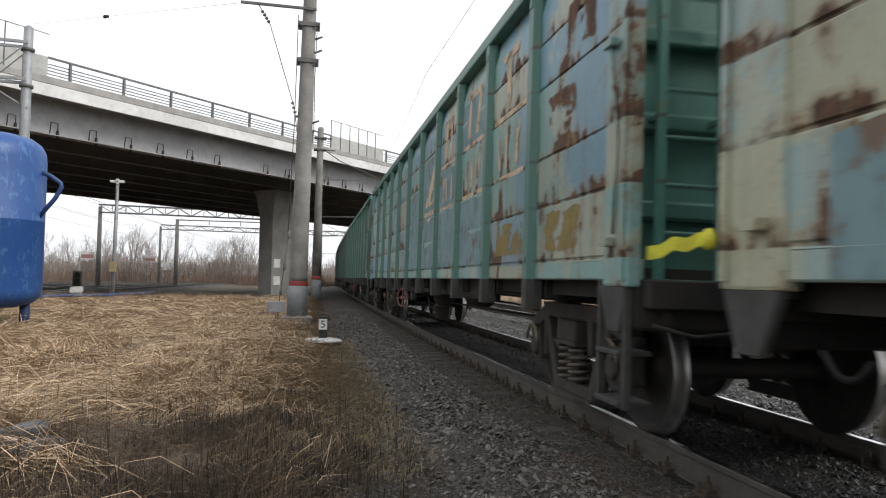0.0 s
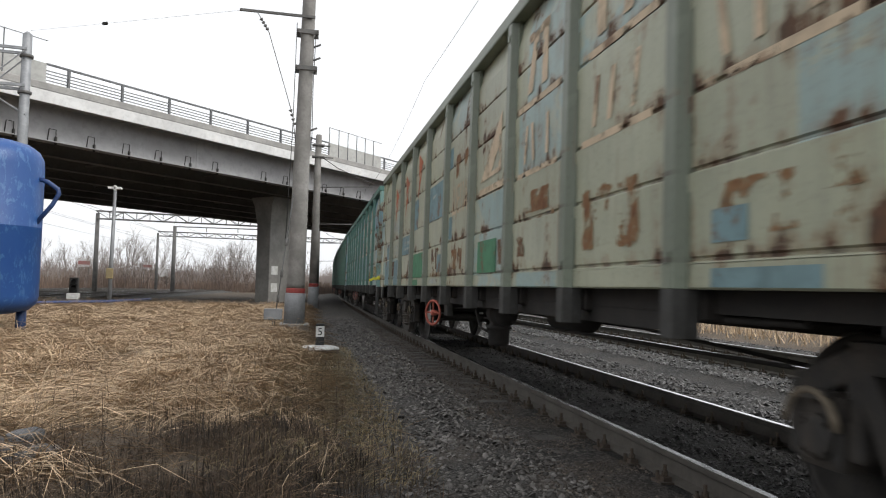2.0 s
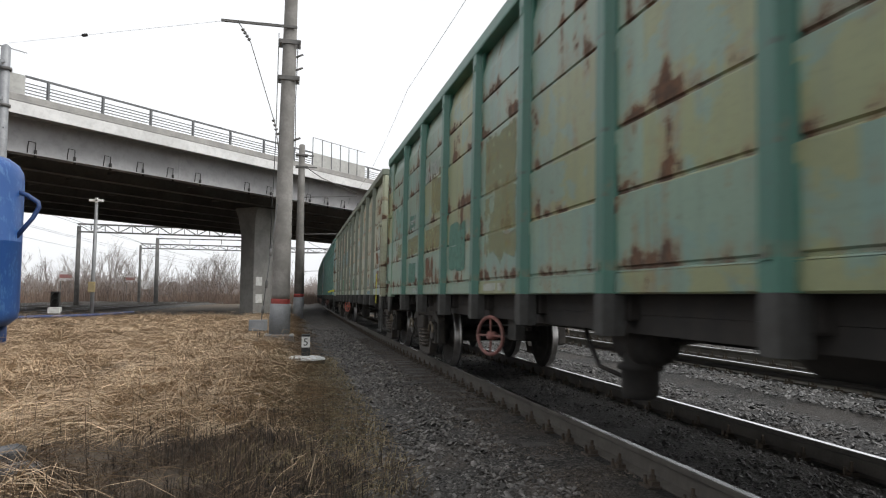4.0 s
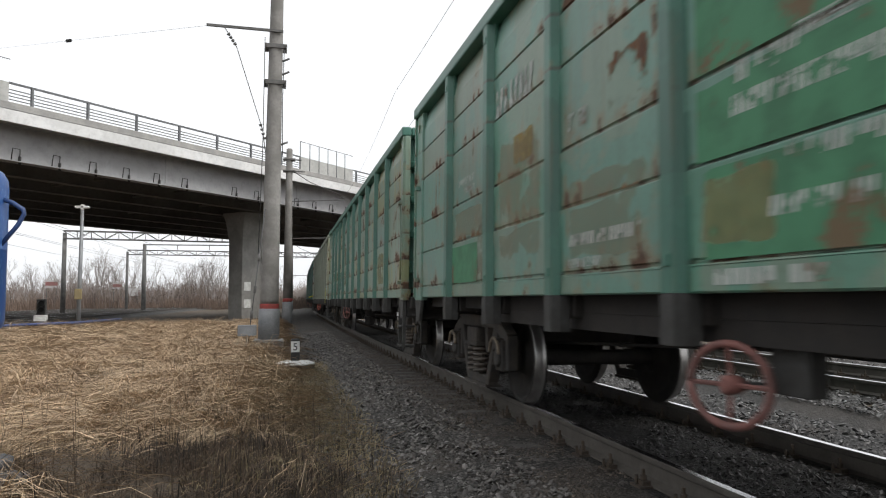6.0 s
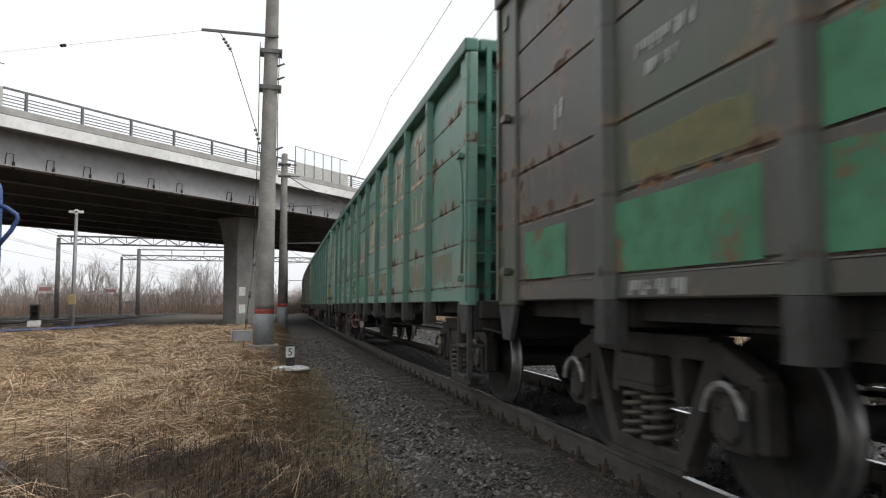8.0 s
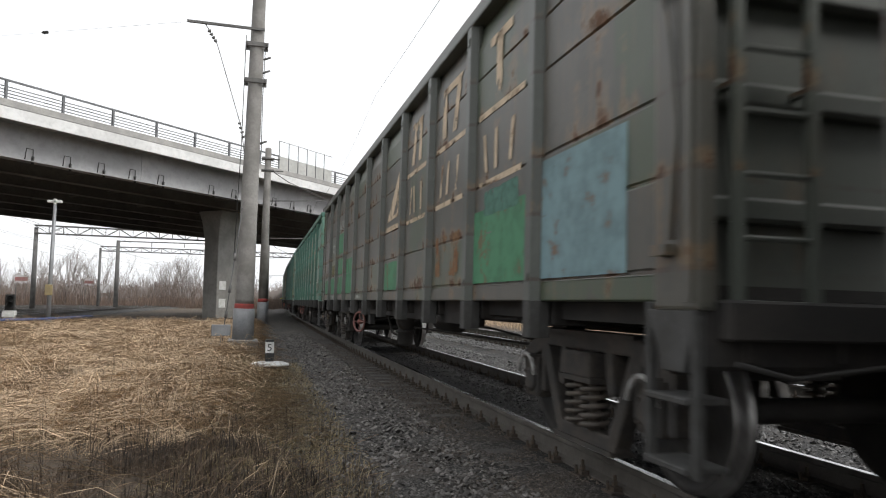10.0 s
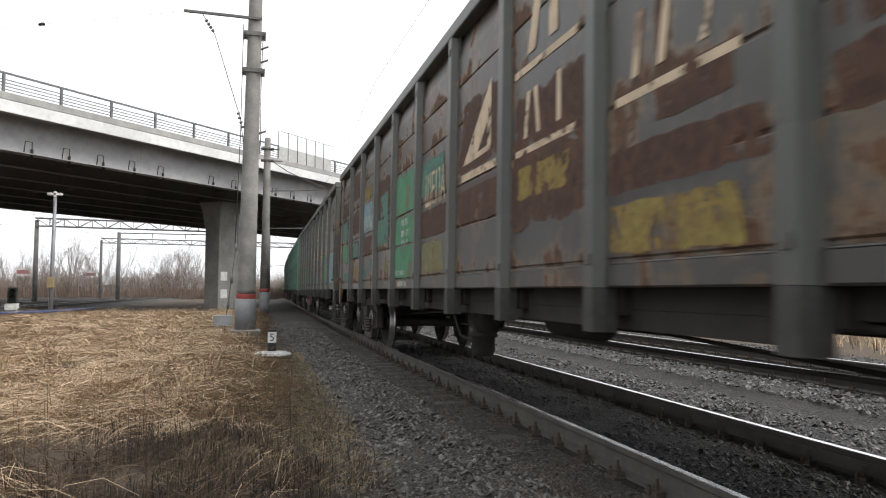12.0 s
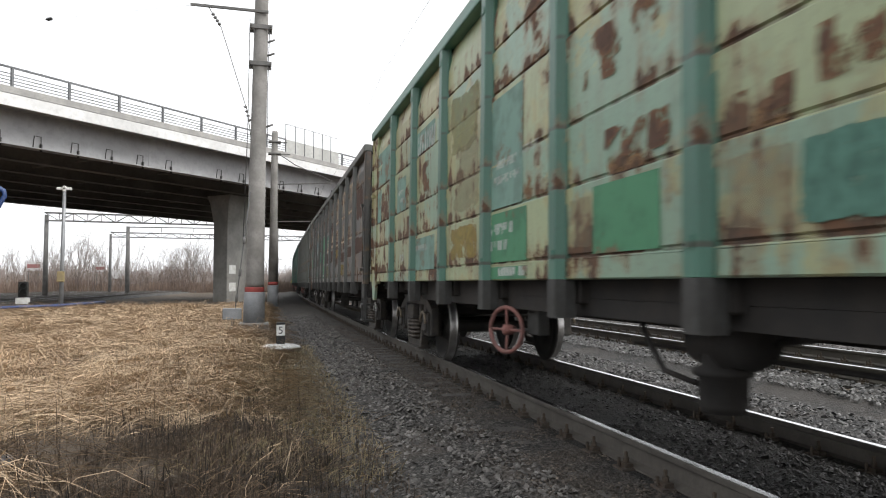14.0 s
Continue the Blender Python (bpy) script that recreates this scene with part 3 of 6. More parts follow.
def post(bm):
    """Upright of hat section, standing proud of the sheeting; at x = 0, outer side to -x."""
    section = [(0.02, -0.115), (-0.012, -0.115), (-0.012, -0.085), (-0.070, -0.062), (-0.076, -0.055), (-0.076, 0.055), (-0.070, 0.062), (-0.012, 0.085), (-0.012, 0.115), (0.02, 0.115)]
    rings = [[bm.verts.new((x, y, z)) for x, y in section] for z in (SILL + 0.002, EAVE)]
    for k in range(len(section)):
        bm.faces.new((rings[0][k], rings[0][(k + 1) % len(section)], rings[1][(k + 1) % len(section)], rings[1][k]))
    bm.faces.new(rings[0][::-1]), bm.faces.new(rings[1])
    for z in (1.28, 3.5):
        quadbox(bm, -0.085, -0.07, -0.03, 0.03, z - 0.03, z + 0.03)


def post_foot(bm):
    section = [(0.06, -0.085), (-0.012, -0.085), (-0.070, -0.066), (-0.078, -0.058), (-0.078, 0.058), (-0.070, 0.066), (-0.012, 0.085), (0.06, 0.085)]
    rings = [[bm.verts.new((x, y, z)) for x, y in section] for z in (0.87, SILL)]
    for k in range(len(section)):
        bm.faces.new((rings[0][k], rings[0][(k + 1) % len(section)], rings[1][(k + 1) % len(section)], rings[1][k]))
    bm.faces.new(rings[0][::-1]), bm.faces.new(rings[1])


def end_y(e):
    """The body ends a little short of the leading coupler line at its rear."""
    return HALF if e > 0 else -(HALF - 0.08)


def corner_plate(s, e):
    def build(bm):
        tip = end_y(e)
        quadbox(bm, *sorted((s * (FACE - 0.06), s * (FACE + 0.035))), *sorted((e * (HALF - 0.44), tip)), 1.08, EAVE)
        soften(bm, 0.02, 2)
        # edge flange, hinge lugs and a hanging latch rod
        quadbox(bm, *sorted((s * (FACE + 0.02), s * (FACE + 0.058))), *sorted((tip - e * 0.07, tip - e * 0.02)), 1.12, EAVE - 0.01)
        for z in (1.35, 2.6):
            tube(bm, (s * FACE, e * (HALF - 0.30), z), (s * (FACE + 0.09), e * (HALF - 0.30), z), 0.03, 0.025, 8)
            quadbox(bm, *sorted((s * (FACE + 0.05), s * (FACE + 0.1))), *sorted((e * (HALF - 0.36), e * (HALF - 0.24))), z - 0.02, z + 0.03)
        if e < 0:
            pipe(bm, [(s * (FACE + 0.07), e * (HALF - 0.30), 2.58), (s * (FACE + 0.06), e * (HALF - 0.25), 2.3), (s * (FACE + 0.06), e * (HALF - 0.20), 1.9), (s * (FACE + 0.06), e * (HALF - 0.24), 1.4)], 0.014, 6)
        quadbox(bm, *sorted((s * (FACE + 0.034), s * (FACE + 0.05))), *sorted((e * (HALF - 0.26), e * (HALF - 0.16))), 3.40, 3.50)
    return build


def corner_foot(s, e):
    """Tapered gusset below the body corner."""
    def build(bm):
        x0, x1 = sorted((s * (FACE - 0.02), s * (FACE + 0.03)))
        tip = end_y(e)
        vs = [bm.verts.new((x, y, z)) for x in (x0, x1) for y, z in ((tip - e * 0.42, 1.085), (tip - e * 0.01, 1.085), (tip - e * 0.12, 0.80), (tip - e * 0.29, 0.80))]
        for f in ((3, 2, 1, 0), (4, 5, 6, 7), (0, 1, 5, 4), (1, 2, 6, 5), (2, 3, 7, 6), (3, 0, 4, 7)):
            bm.faces.new([vs[i] for i in f])
        soften(bm, 0.008)
    return build


def end_sill(e):
    """Deep pressed beam across the wagon's end, with a footboard bracket."""
    def build(bm):
        y = end_y(e)
        quadbox(bm, -FACE + 0.03, FACE - 0.03, *sorted((y - e * 0.10, y - e * 0.02)), 0.82, 1.135)
        soften(bm, 0.02)
        for x in (-1.25, -0.75, 0.75, 1.25):
            quadbox(bm, x - 0.03, x + 0.03, *sorted((y - e * 0.021, y + e * 0.015)), 0.86, 1.10)
    return build


def end_wall(e):
    def build(bm):
        quadbox(bm, -FACE + 0.06, FACE - 0.06, *sorted((e * (HALF - 0.38), e * (HALF - 0.30))), 1.12, EAVE)
    return build


def end_rib(e):
    """Pressed horizontal stiffener of the end wall, at z = 0."""
    def build(bm):
        quadbox(bm, -FACE + 0.07, FACE - 0.07, *sorted((e * (HALF - 0.301), e * (HALF - 0.20))), 0.0, 0.12)
        soften(bm, 0.02)
    return build


def ladder_stile(e):
    def build(bm):
        quadbox(bm, -0.025, 0.025, *sorted((end_y(e) - e * 0.03, end_y(e) + e * 0.02)), 0.98, EAVE + 0.05)
        for z in (1.05, 2.1, 3.2):
            quadbox(bm, -0.02, 0.02, *sorted((e * (HALF - 0.30), e * (HALF - 0.09))), z, z + 0.03)
    return build


def ladder_rung(e):
    def build(bm):
        tube(bm, (-1.32, end_y(e), 0), (-0.92, end_y(e), 0), 0.014, n=6)
    return build


def step_strap(bm):
    quadbox(bm, -1.52, -1.47, -0.02, 0.02, 0.35, 1.12)
    soften(bm, 0.006)


def step_tread(bm):
    quadbox(bm, -1.545, -1.32, -0.17, 0.17, -0.015, 0.015)
    soften(bm, 0.006)


def sideframe(s):
    def build(bm):
        x0, x1 = sorted((s * 0.95, s * 1.07))
        for a, b, w in (((-1.10, 0.68), (-0.72, 0.84), 0.14), ((-0.74, 0.85), (0.74, 0.85), 0.14), ((0.72, 0.84), (1.10, 0.68), 0.14),
                        ((-0.72, 0.80), (-0.42, 0.20), 0.12), ((0.72, 0.80), (0.42, 0.20), 0.12), ((-0.46, 0.175), (0.46, 0.175), 0.13),
                        ((-0.40, 0.50), (-0.35, 0.84), 0.10), ((0.40, 0.50), (0.35, 0.84), 0.10),
                        ((-1.11, 0.72), (-1.12, 0.36), 0.09), ((1.11, 0.72), (1.12, 0.36), 0.09), ((-0.755, 0.78), (-0.745, 0.40), 0.09), ((0.755, 0.78), (0.745, 0.40), 0.09)):
            bar(bm, a, b, w, x0, x1)
        soften(bm, 0.018, 2)
        for a, b in (((-0.74, 0.90), (0.74, 0.90)), ((-0.46, 0.13), (0.46, 0.13))):
            bar(bm, a, b, 0.03, x0 - 0.025, x1 + 0.025)
    return build


def coil(s, y):
    def build(bm):
        pts = [(s * 1.04 + 0.09 * math.cos(t), y + 0.09 * math.sin(t), 0.245 + 0.315 * i / 72) for i in range(73) for t in [2 * math.pi * 5.2 * i / 72]]
        pipe(bm, pts, 0.019, 6)
        tube(bm, (s * 1.04, y, 0.235), (s * 1.04, y, 0.57), 0.045, n=8)
    return build


def bolster(bm):
    quadbox(bm, -1.14, 1.14, -0.22, 0.22, 0.585, 0.78)
    soften(bm, 0.03, 2)
    tube(bm, (0, 0, 0.78), (0, 0, 0.94), 0.2, 0.18, 16)
    for s in (-1, 1):
        quadbox(bm, *sorted((s * 0.72, s * 0.92)), -0.12, 0.12, 0.78, 0.90)
        quadbox(bm, *sorted((s * 0.93, s * 1.15)), -0.26, 0.26, 0.565, 0.60)


def axlebox(s):
    def build(bm):
        quadbox(bm, *sorted((s * 0.88, s * 1.10)), -0.135, 0.135, -0.14, 0.12)
        soften(bm, 0.035, 2)
        lathe(bm, [(0.05, s * 1.08), (0.105, s * 1.10), (0.10, s * 1.118), (0.07, s * 1.13)], "x", 16)
        for k in range(4):
            a = k * math.pi / 2 + 0.78
            tube(bm, (s * 1.12, 0.095 * math.cos(a), 0.095 * math.sin(a)), (s * 1.14, 0.095 * math.cos(a), 0.095 * math.sin(a)), 0.014, n=6)
        quadbox(bm, *sorted((s * 0.90, s * 1.10)), -0.15, 0.15, 0.09, 0.19)
        quadbox(bm, *sorted((s * 0.94, s * 1.15)), -0.10, 0.10, 0.17, 0.21)
    return build


def grease_strip(s):
    """Bent bright strap over the axle box."""
    def build(bm):
        pts = [(s * 1.145, 0.17 * math.cos(a), 0.02 + 0.19 * math.sin(a)) for a in [math.pi * (0.05 + 0.9 * i / 8) for i in range(9)]]
        pipe(bm, pts, 0.018, 6)
    return build


def axle(bm):
    lathe(bm, [(0.065, -0.9), (0.07, -0.86), (0.095, -0.82), (0.097, -0.66), (0.086, -0.55), (0.08, 0), (0.086, 0.55), (0.097, 0.66), (0.095, 0.82), (0.07, 0.86), (0.065, 0.9)], "x", 16)


def wheel(s):
    def build(bm):
        prof = [(0.10, 0.67), (0.15, 0.675), (0.17, 0.70), (0.19, 0.735), (0.39, 0.725), (0.41, 0.71), (0.43, 0.722), (0.478, 0.722), (0.505, 0.735), (0.500, 0.752), (0.484, 0.764),
                (0.479, 0.78), (0.474, 0.846), (0.468, 0.855), (0.432, 0.855), (0.412, 0.836), (0.39, 0.762), (0.20, 0.772), (0.17, 0.82), (0.16, 0.845), (0.10, 0.848)]
        faces = lathe(bm, [(r, s * x) for r, x in prof], "x", 48)
        for i, f in enumerate(faces):
            if 9 <= i // 48 <= 12:
                f.material_index = 1
        return 2
    return build


def floor_and_sills(bm):
    quadbox(bm, -1.42, 1.42, -HALF + 0.2, HALF - 0.2, 1.14, 1.20)
    quadbox(bm, -0.24, 0.24, -HALF + 0.05, HALF - 0.05, 0.88, 1.14)


def hatch_beam(s):
    """Side beam that carries the floor hatches, deeper between the bogies."""
    def build(bm):
        x0, x1 = sorted((s * 1.28, s * 1.34))
        quadbox(bm, x0, x1, -HALF + 0.3, HALF - 0.3, 1.0, 1.138)
        quadbox(bm, x0, x1, -5.3, 5.7, 0.885, 0.998)
    return build


def cross_bearer(half):
    def build(bm):
        quadbox(bm, -1.41, 1.41, -half, half, 0.96, 1.138)
        soften(bm, 0.012)
    return build


def side_sill(s):
    def build(bm):
        quadbox(bm, *sorted((s * 1.40, s * (FACE + 0.012))), -HALF + 0.1, HALF - 0.01, SILL, 1.252)
        soften(bm, 0.01)
    return build


def top_chord(s):
    def build(bm):
        quadbox(bm, *sorted((s * 1.42, s * 1.57)), -HALF + 0.08, HALF, EAVE, TOP)
        soften(bm, 0.022, 2)
    return build


def end_chord(e):
    def build(bm):
        quadbox(bm, -1.42, 1.42, *sorted((e * (HALF - 0.40), end_y(e))), EAVE, TOP)
        soften(bm, 0.02)
    return build


def coupler(e):
    def build(bm):
        quadbox(bm, -0.09, 0.09, *sorted((e * (HALF - 0.1), e * (HALF + 0.30))), 0.97, 1.13)
        quadbox(bm, -0.17, 0.15, *sorted((e * (HALF + 0.22), e * (HALF + 0.432))), 0.93, 1.17)
        quadbox(bm, e * 0.08, e * 0.24, *sorted((e * (HALF + 0.30), e * (HALF + 0.50))), 0.94, 1.16) if e > 0 else quadbox(bm, -0.24, -0.08, -(HALF + 0.50), -(HALF + 0.30), 0.94, 1.16)
        soften(bm, 0.02)
    return build


def brake_hose(e):
    def build(bm):
        pts = [(e * 0.32, e * (HALF - 0.05 + 0.5 * t), 0.92 - 0.85 * t * (1.25 - t)) for t in [i / 10 for i in range(11)]]
        pipe(bm, pts, 0.022, 7)
    return build


def release_rod(e):
    def build(bm):
        pipe(bm, [(-1.40, e * (HALF + 0.02), 0.86), (-1.15, e * (HALF + 0.06), 0.80), (-0.5, e * (HALF + 0.1), 0.88), (-0.1, e * (HALF + 0.15), 1.0)], 0.013, 6)
    return build


def handwheel(bm):
    y, z = 2.09, 0.71
    ring = [(-1.42 - 0.075 * math.cos(a), y + 0.185 * math.cos(a), z + 0.185 * math.sin(a)) for a in [2 * math.pi * i / 28 for i in range(29)]]
    pipe(bm, ring, 0.019, 8)
    for k in range(4):
        a = k * math.pi / 2
        tube(bm, (-1.41, y, z), (-1.42 - 0.075 * math.cos(a), y + 0.18 * math.cos(a), z + 0.18 * math.sin(a)), 0.012, n=6)
    lathe(bm, [(0.03, -1.45), (0.045, -1.44), (0.045, -1.38), (0.03, -1.34)], "x", 10, (0, y, z))


def brake_gearbox(bm):
    quadbox(bm, -1.26, -1.16, 1.78, 2.02, 0.68, 0.92)
    quadbox(bm, -1.24, -1.18, 1.84, 1.96, 0.90, 1.12)
    tube(bm, (-1.36, 2.09, 0.71), (-1.18, 2.0, 0.71), 0.016, n=8)
    soften(bm, 0.006)


def hanging_reservoir(bm):
    """Brake valve with its chambers, hung below the floor."""
    lathe(bm, [(0.05, 0.40), (0.11, 0.41), (0.13, 0.45), (0.13, 0.60), (0.16, 0.61), (0.16, 0.64), (0.12, 0.66), (0.12, 0.72), (0.05, 0.73)], "z", 18, (-0.98, -0.2, 0))
    lathe(bm, [(0.05, -0.52), (0.12, -0.50), (0.15, -0.44), (0.15, -0.32), (0.175, -0.31), (0.175, -0.27), (0.15, -0.26), (0.15, -0.02), (0.10, 0.04), (0.04, 0.05)], "y", 18, (-0.96, 0, 0.80))
    quadbox(bm, -1.10, -0.82, -0.36, -0.08, 0.90, 1.14)
    pipe(bm, [(-1.06, -0.08, 0.55), (-1.14, 0.12, 0.60), (-1.16, 0.30, 0.80), (-1.16, 0.4, 1.0)], 0.018, 6)
    pipe(bm, [(-0.9, -0.5, 0.8), (-0.9, -0.9, 0.86), (-0.9, -1.6, 0.9)], 0.018, 6)


def air_reservoir(bm):
    lathe(bm, [(0.05, -2.6), (0.13, -2.56), (0.16, -2.48), (0.16, -1.75), (0.13, -1.66), (0.05, -1.62)], "y", 18, (-0.75, 0, 0.86))
    for y in (-2.4, -1.85):
        quadbox(bm, -0.93, -0.57, y - 0.025, y + 0.025, 0.85, 1.12)


def brake_rods(bm):
    pipe(bm, [(-0.45, -7.0, 0.62), (-0.45, -3.0, 0.80), (-0.45, 3.0, 0.80), (-0.45, 7.0, 0.62)], 0.016, 6)
    pipe(bm, [(-1.28, -6.2, 0.98), (-1.28, -2.0, 0.92), (-1.28, 6.2, 0.98)], 0.02, 6)
    pipe(bm, [(-0.9, -5.6, 0.74), (-0.9, 0.9, 0.70)], 0.014, 6)


def strokes(boxes):
    """Flat painted marks on the near side: (y0, y1, z0, z1, slant) a mark."""
    def build(bm):
        x = -(FACE + 0.0152)
        for y0, y1, z0, z1, sl in boxes:
            vs = [bm.verts.new((xx, y, z)) for xx in (x, x - 0.0004) for y, z in ((y0, z0), (y1, z0), (y1 + sl, z1), (y0 + sl, z1))]
            for f in ((3, 2, 1, 0), (4, 5, 6, 7), (0, 1, 5, 4), (1, 2, 6, 5), (2, 3, 7, 6), (3, 0, 4, 7)):
                bm.faces.new([vs[i] for i in f])
    return build


def word(name, text, size, y, z, parent, material, label="", narrow=1.0):
    """Lettering on the near side, read from outside; y is its start, towards the wagon's tail."""
    cu = bpy.data.curves.new(name, "FONT")
    cu.body, cu.size, cu.extrude = text, size, 0.0003
    tmp = new(name, cu)
    bpy.context.view_layer.update()
    me = bpy.data.meshes.new_from_object(tmp.evaluated_get(bpy.context.evaluated_depsgraph_get()))
    me.name = name
    me.transform(Matrix.Diagonal((narrow, 1, 1, 1)))
    bpy.data.objects.remove(tmp)
    me.materials.clear()
    me.materials.append(material)
    ob = new(name, me)
    ob.parent = parent
    ob.matrix_basis = Matrix.Translation((-(FACE + 0.0164), y, z)) @ Matrix(((0, 0, -1, 0), (-1, 0, 0, 0), (0, 1, 0, 0), (0, 0, 0, 1)))
    return tagged(ob, label)


NUMBER_AT = {6: (0, 2.27), 10: (1, 2.18)}   # bay and height of the wagon's number


def across(bay, a):
    """Place along the wagon, a of the way across a bay."""
    return POST_Y[0] - 1.574 * bay - 0.10 - 1.374 * a


# further lines of writing: from, to, lower and upper edge
LINES = {
    6: [(across(0, 0.2), across(0, 0.75), 1.90, 1.98), (across(0, 0.2), across(0, 0.7), 1.78, 1.85), (across(1, 0.25), across(1, 0.8), 1.90, 1.97), (across(1, 0.15), across(1, 0.85), 1.80, 1.86), (across(3, 0.1), across(3, 0.4), 2.45, 2.51)],
    7: [(across(0, 0.24), across(0, 0.62), 2.24, 2.31), (across(0, 0.36), across(0, 0.6), 2.13, 2.19), (across(0, 0.5), across(0, 0.95), 1.14, 1.22)],
    8: [(across(0, 0.2), across(0, 0.65), 2.30, 2.37), (across(0, 0.4), across(0, 0.66), 2.20, 2.26), (across(2, 0.1), across(2, 0.32), 2.22, 2.34), (across(3, 0.28), across(3, 0.55), 2.02, 2.11), (across(3, 0.25), across(3, 0.95), 1.88, 1.97), (across(3, 0.5), across(3, 0.95), 1.62, 1.69), (across(3, 0.42), across(3, 0.97), 1.42, 1.50), (across(2, 0.1), across(2, 0.8), 1.44, 1.52), (across(2, 0.1), across(2, 0.45), 1.30, 1.36)],
    9: [(across(0, 0.17), across(0, 0.58), 2.42, 2.50), (across(0, 0.25), across(0, 0.5), 2.30, 2.37), (across(-1, 0.48), across(-1, 0.62), 2.3, 2.5), (across(0, 0.1), across(0, 0.5), 1.14, 1.22)],
    10: [(across(0, 0.0), across(0, 0.3), 2.12, 2.19), (across(0, 0.06), across(0, 0.16), 1.98, 2.05), (across(0, 0.25), across(0, 0.65), 1.13, 1.22), (across(3, 0.3), across(3, 0.6), 1.96, 2.05), (across(3, 0.3), across(3, 0.7), 1.82, 1.90), (across(3, 0.3), across(3, 0.6), 1.70, 1.77), (across(3, 0.05), across(3, 0.45), 1.30, 1.37)],
    11: [(across(0, 0.2), across(0, 0.5), 2.36, 2.43), (across(0, 0.35), across(0, 0.52), 2.25, 2.31), (across(0, 0.35), across(0, 0.55), 1.40, 1.50), (across(1, 0.0), across(1, 0.5), 1.50, 1.57), (across(3, 0.1), across(3, 0.45), 2.05, 2.12), (across(3, 0.05), across(3, 0.5), 1.92, 1.99), (across(3, 0.0), across(3, 0.4), 1.50, 1.59), (across(3, 0.0), across(3, 0.3), 1.37, 1.45)],
}


def inscription(seed):
    """Small unreadable lines of writing as bars, on three bays."""
    rng = random.Random(seed)
    out = []
    for bay, z0, rows, h in ((0, 2.2, 2, 0.04), (1, 1.75, 3, 0.05), (2, 1.62, 3, 0.04), (3, 1.60, 3, 0.05), (3, 2.55, 2, 0.07), (3, 2.15, 2, 0.06)) if seed not in LINES else ():
        ya = POST_Y[bay] - 0.22
        for r in range(rows):
            y, end = ya, ya - 0.5 - 0.5 * rng.random()
            while y > end:
                w = 0.02 + 0.03 * rng.random()
                out.append((y - w, y, z0 - r * h * 1.7, z0 - r * h * 1.7 + h, 0))
                y -= w + (0.014 if rng.random() < 0.8 else 0.07)
    # the wagon's number
    bay, z = NUMBER_AT.get(seed, (1, 2.72))
    y = POST_Y[bay] - 0.16
    for k in range(8):
        out.append((y - 0.042, y, z, z + 0.24, -0.02))
        out.append((y - 0.082, y - 0.05, z + (0.0, 0.13, 0.05)[k % 3], z + (0.12, 0.24, 0.2)[k % 3], -0.01))
        y -= 0.118 if k != 2 else 0.16
    for y0, y1, z0, z1 in LINES.get(seed, ()):
        y = y0
        while y > y1:
            w = (z1 - z0) * rng.uniform(0.22, 0.4)
            out.append((max(y - w, y1), y, z0 + (z1 - z0) * rng.choice((0, 0, 0.35)), z1, -0.008))
            y -= w + (z1 - z0) * (0.2 if rng.random() < 0.8 else 0.7)
    y = POST_Y[3] - 0.3
    for k in range(9):
        out.append((y - 0.05, y, 1.155, 1.225, 0))
        y -= 0.07 if k != 5 else 0.14
    return out


def emblem(root):
    """Owner's mark: a slanted triangle over a line, then tall marks on three bays, all worn."""
    x = -(FACE + 0.0152)
    c = -1.6
    bm = bmesh.new()
    outer, inner = ((c + 0.48, 2.28), (c - 0.36, 2.30), (c - 0.36, 2.92)), ((c + 0.02, 2.34), (c - 0.26, 2.35), (c - 0.26, 2.56))
    rings = [[bm.verts.new((xx, *p)) for p in tri] for xx in (x, x - 0.0004) for tri in (outer, inner)]
    for i in range(3):
        j = (i + 1) % 3
        bm.faces.new((rings[2][i], rings[2][j], rings[3][j], rings[3][i]))
        bm.faces.new((rings[0][i], rings[1][i], rings[1][j], rings[0][j]))
        bm.faces.new((rings[0][i], rings[0][j], rings[2][j], rings[2][i]))
        bm.faces.new((rings[1][i], rings[3][i], rings[3][j], rings[1][j]))
    part("owner_triangle", bm, M["letter"], root, "worn pale painted triangle")
    marks = [(c - 0.65, c + 0.52, 2.13, 2.20, 0.0)]
    rng = random.Random(4)
    for k in range(3):
        y = -2.42 - 1.574 * k
        marks += [(y - 1.25, y - 0.12, 2.71, 2.765, 0), (y - 1.2, y - 0.15, 2.10, 2.15, 0)]
        for yy in (y - 0.45, y - 0.85) if k != 2 else (y - 0.65,):
            marks.append((yy - 0.075, yy + 0.075, 2.84, 3.38, rng.choice((-0.18, 0.0, 0.12))))
        marks.append((y - 0.95, y - 0.4, 3.30, 3.38, 0))
        for yy in (y - 0.35, y - 0.6, y - 0.95):
            marks.append((yy - 0.035, yy + 0.035, 2.22, 2.56, rng.choice((-0.06, 0.0, 0.06))))
    for i, m in enumerate(marks):
        fitted("painted_stroke", "painted_stroke/%d" % i, strokes([m]), root, M["letter"])


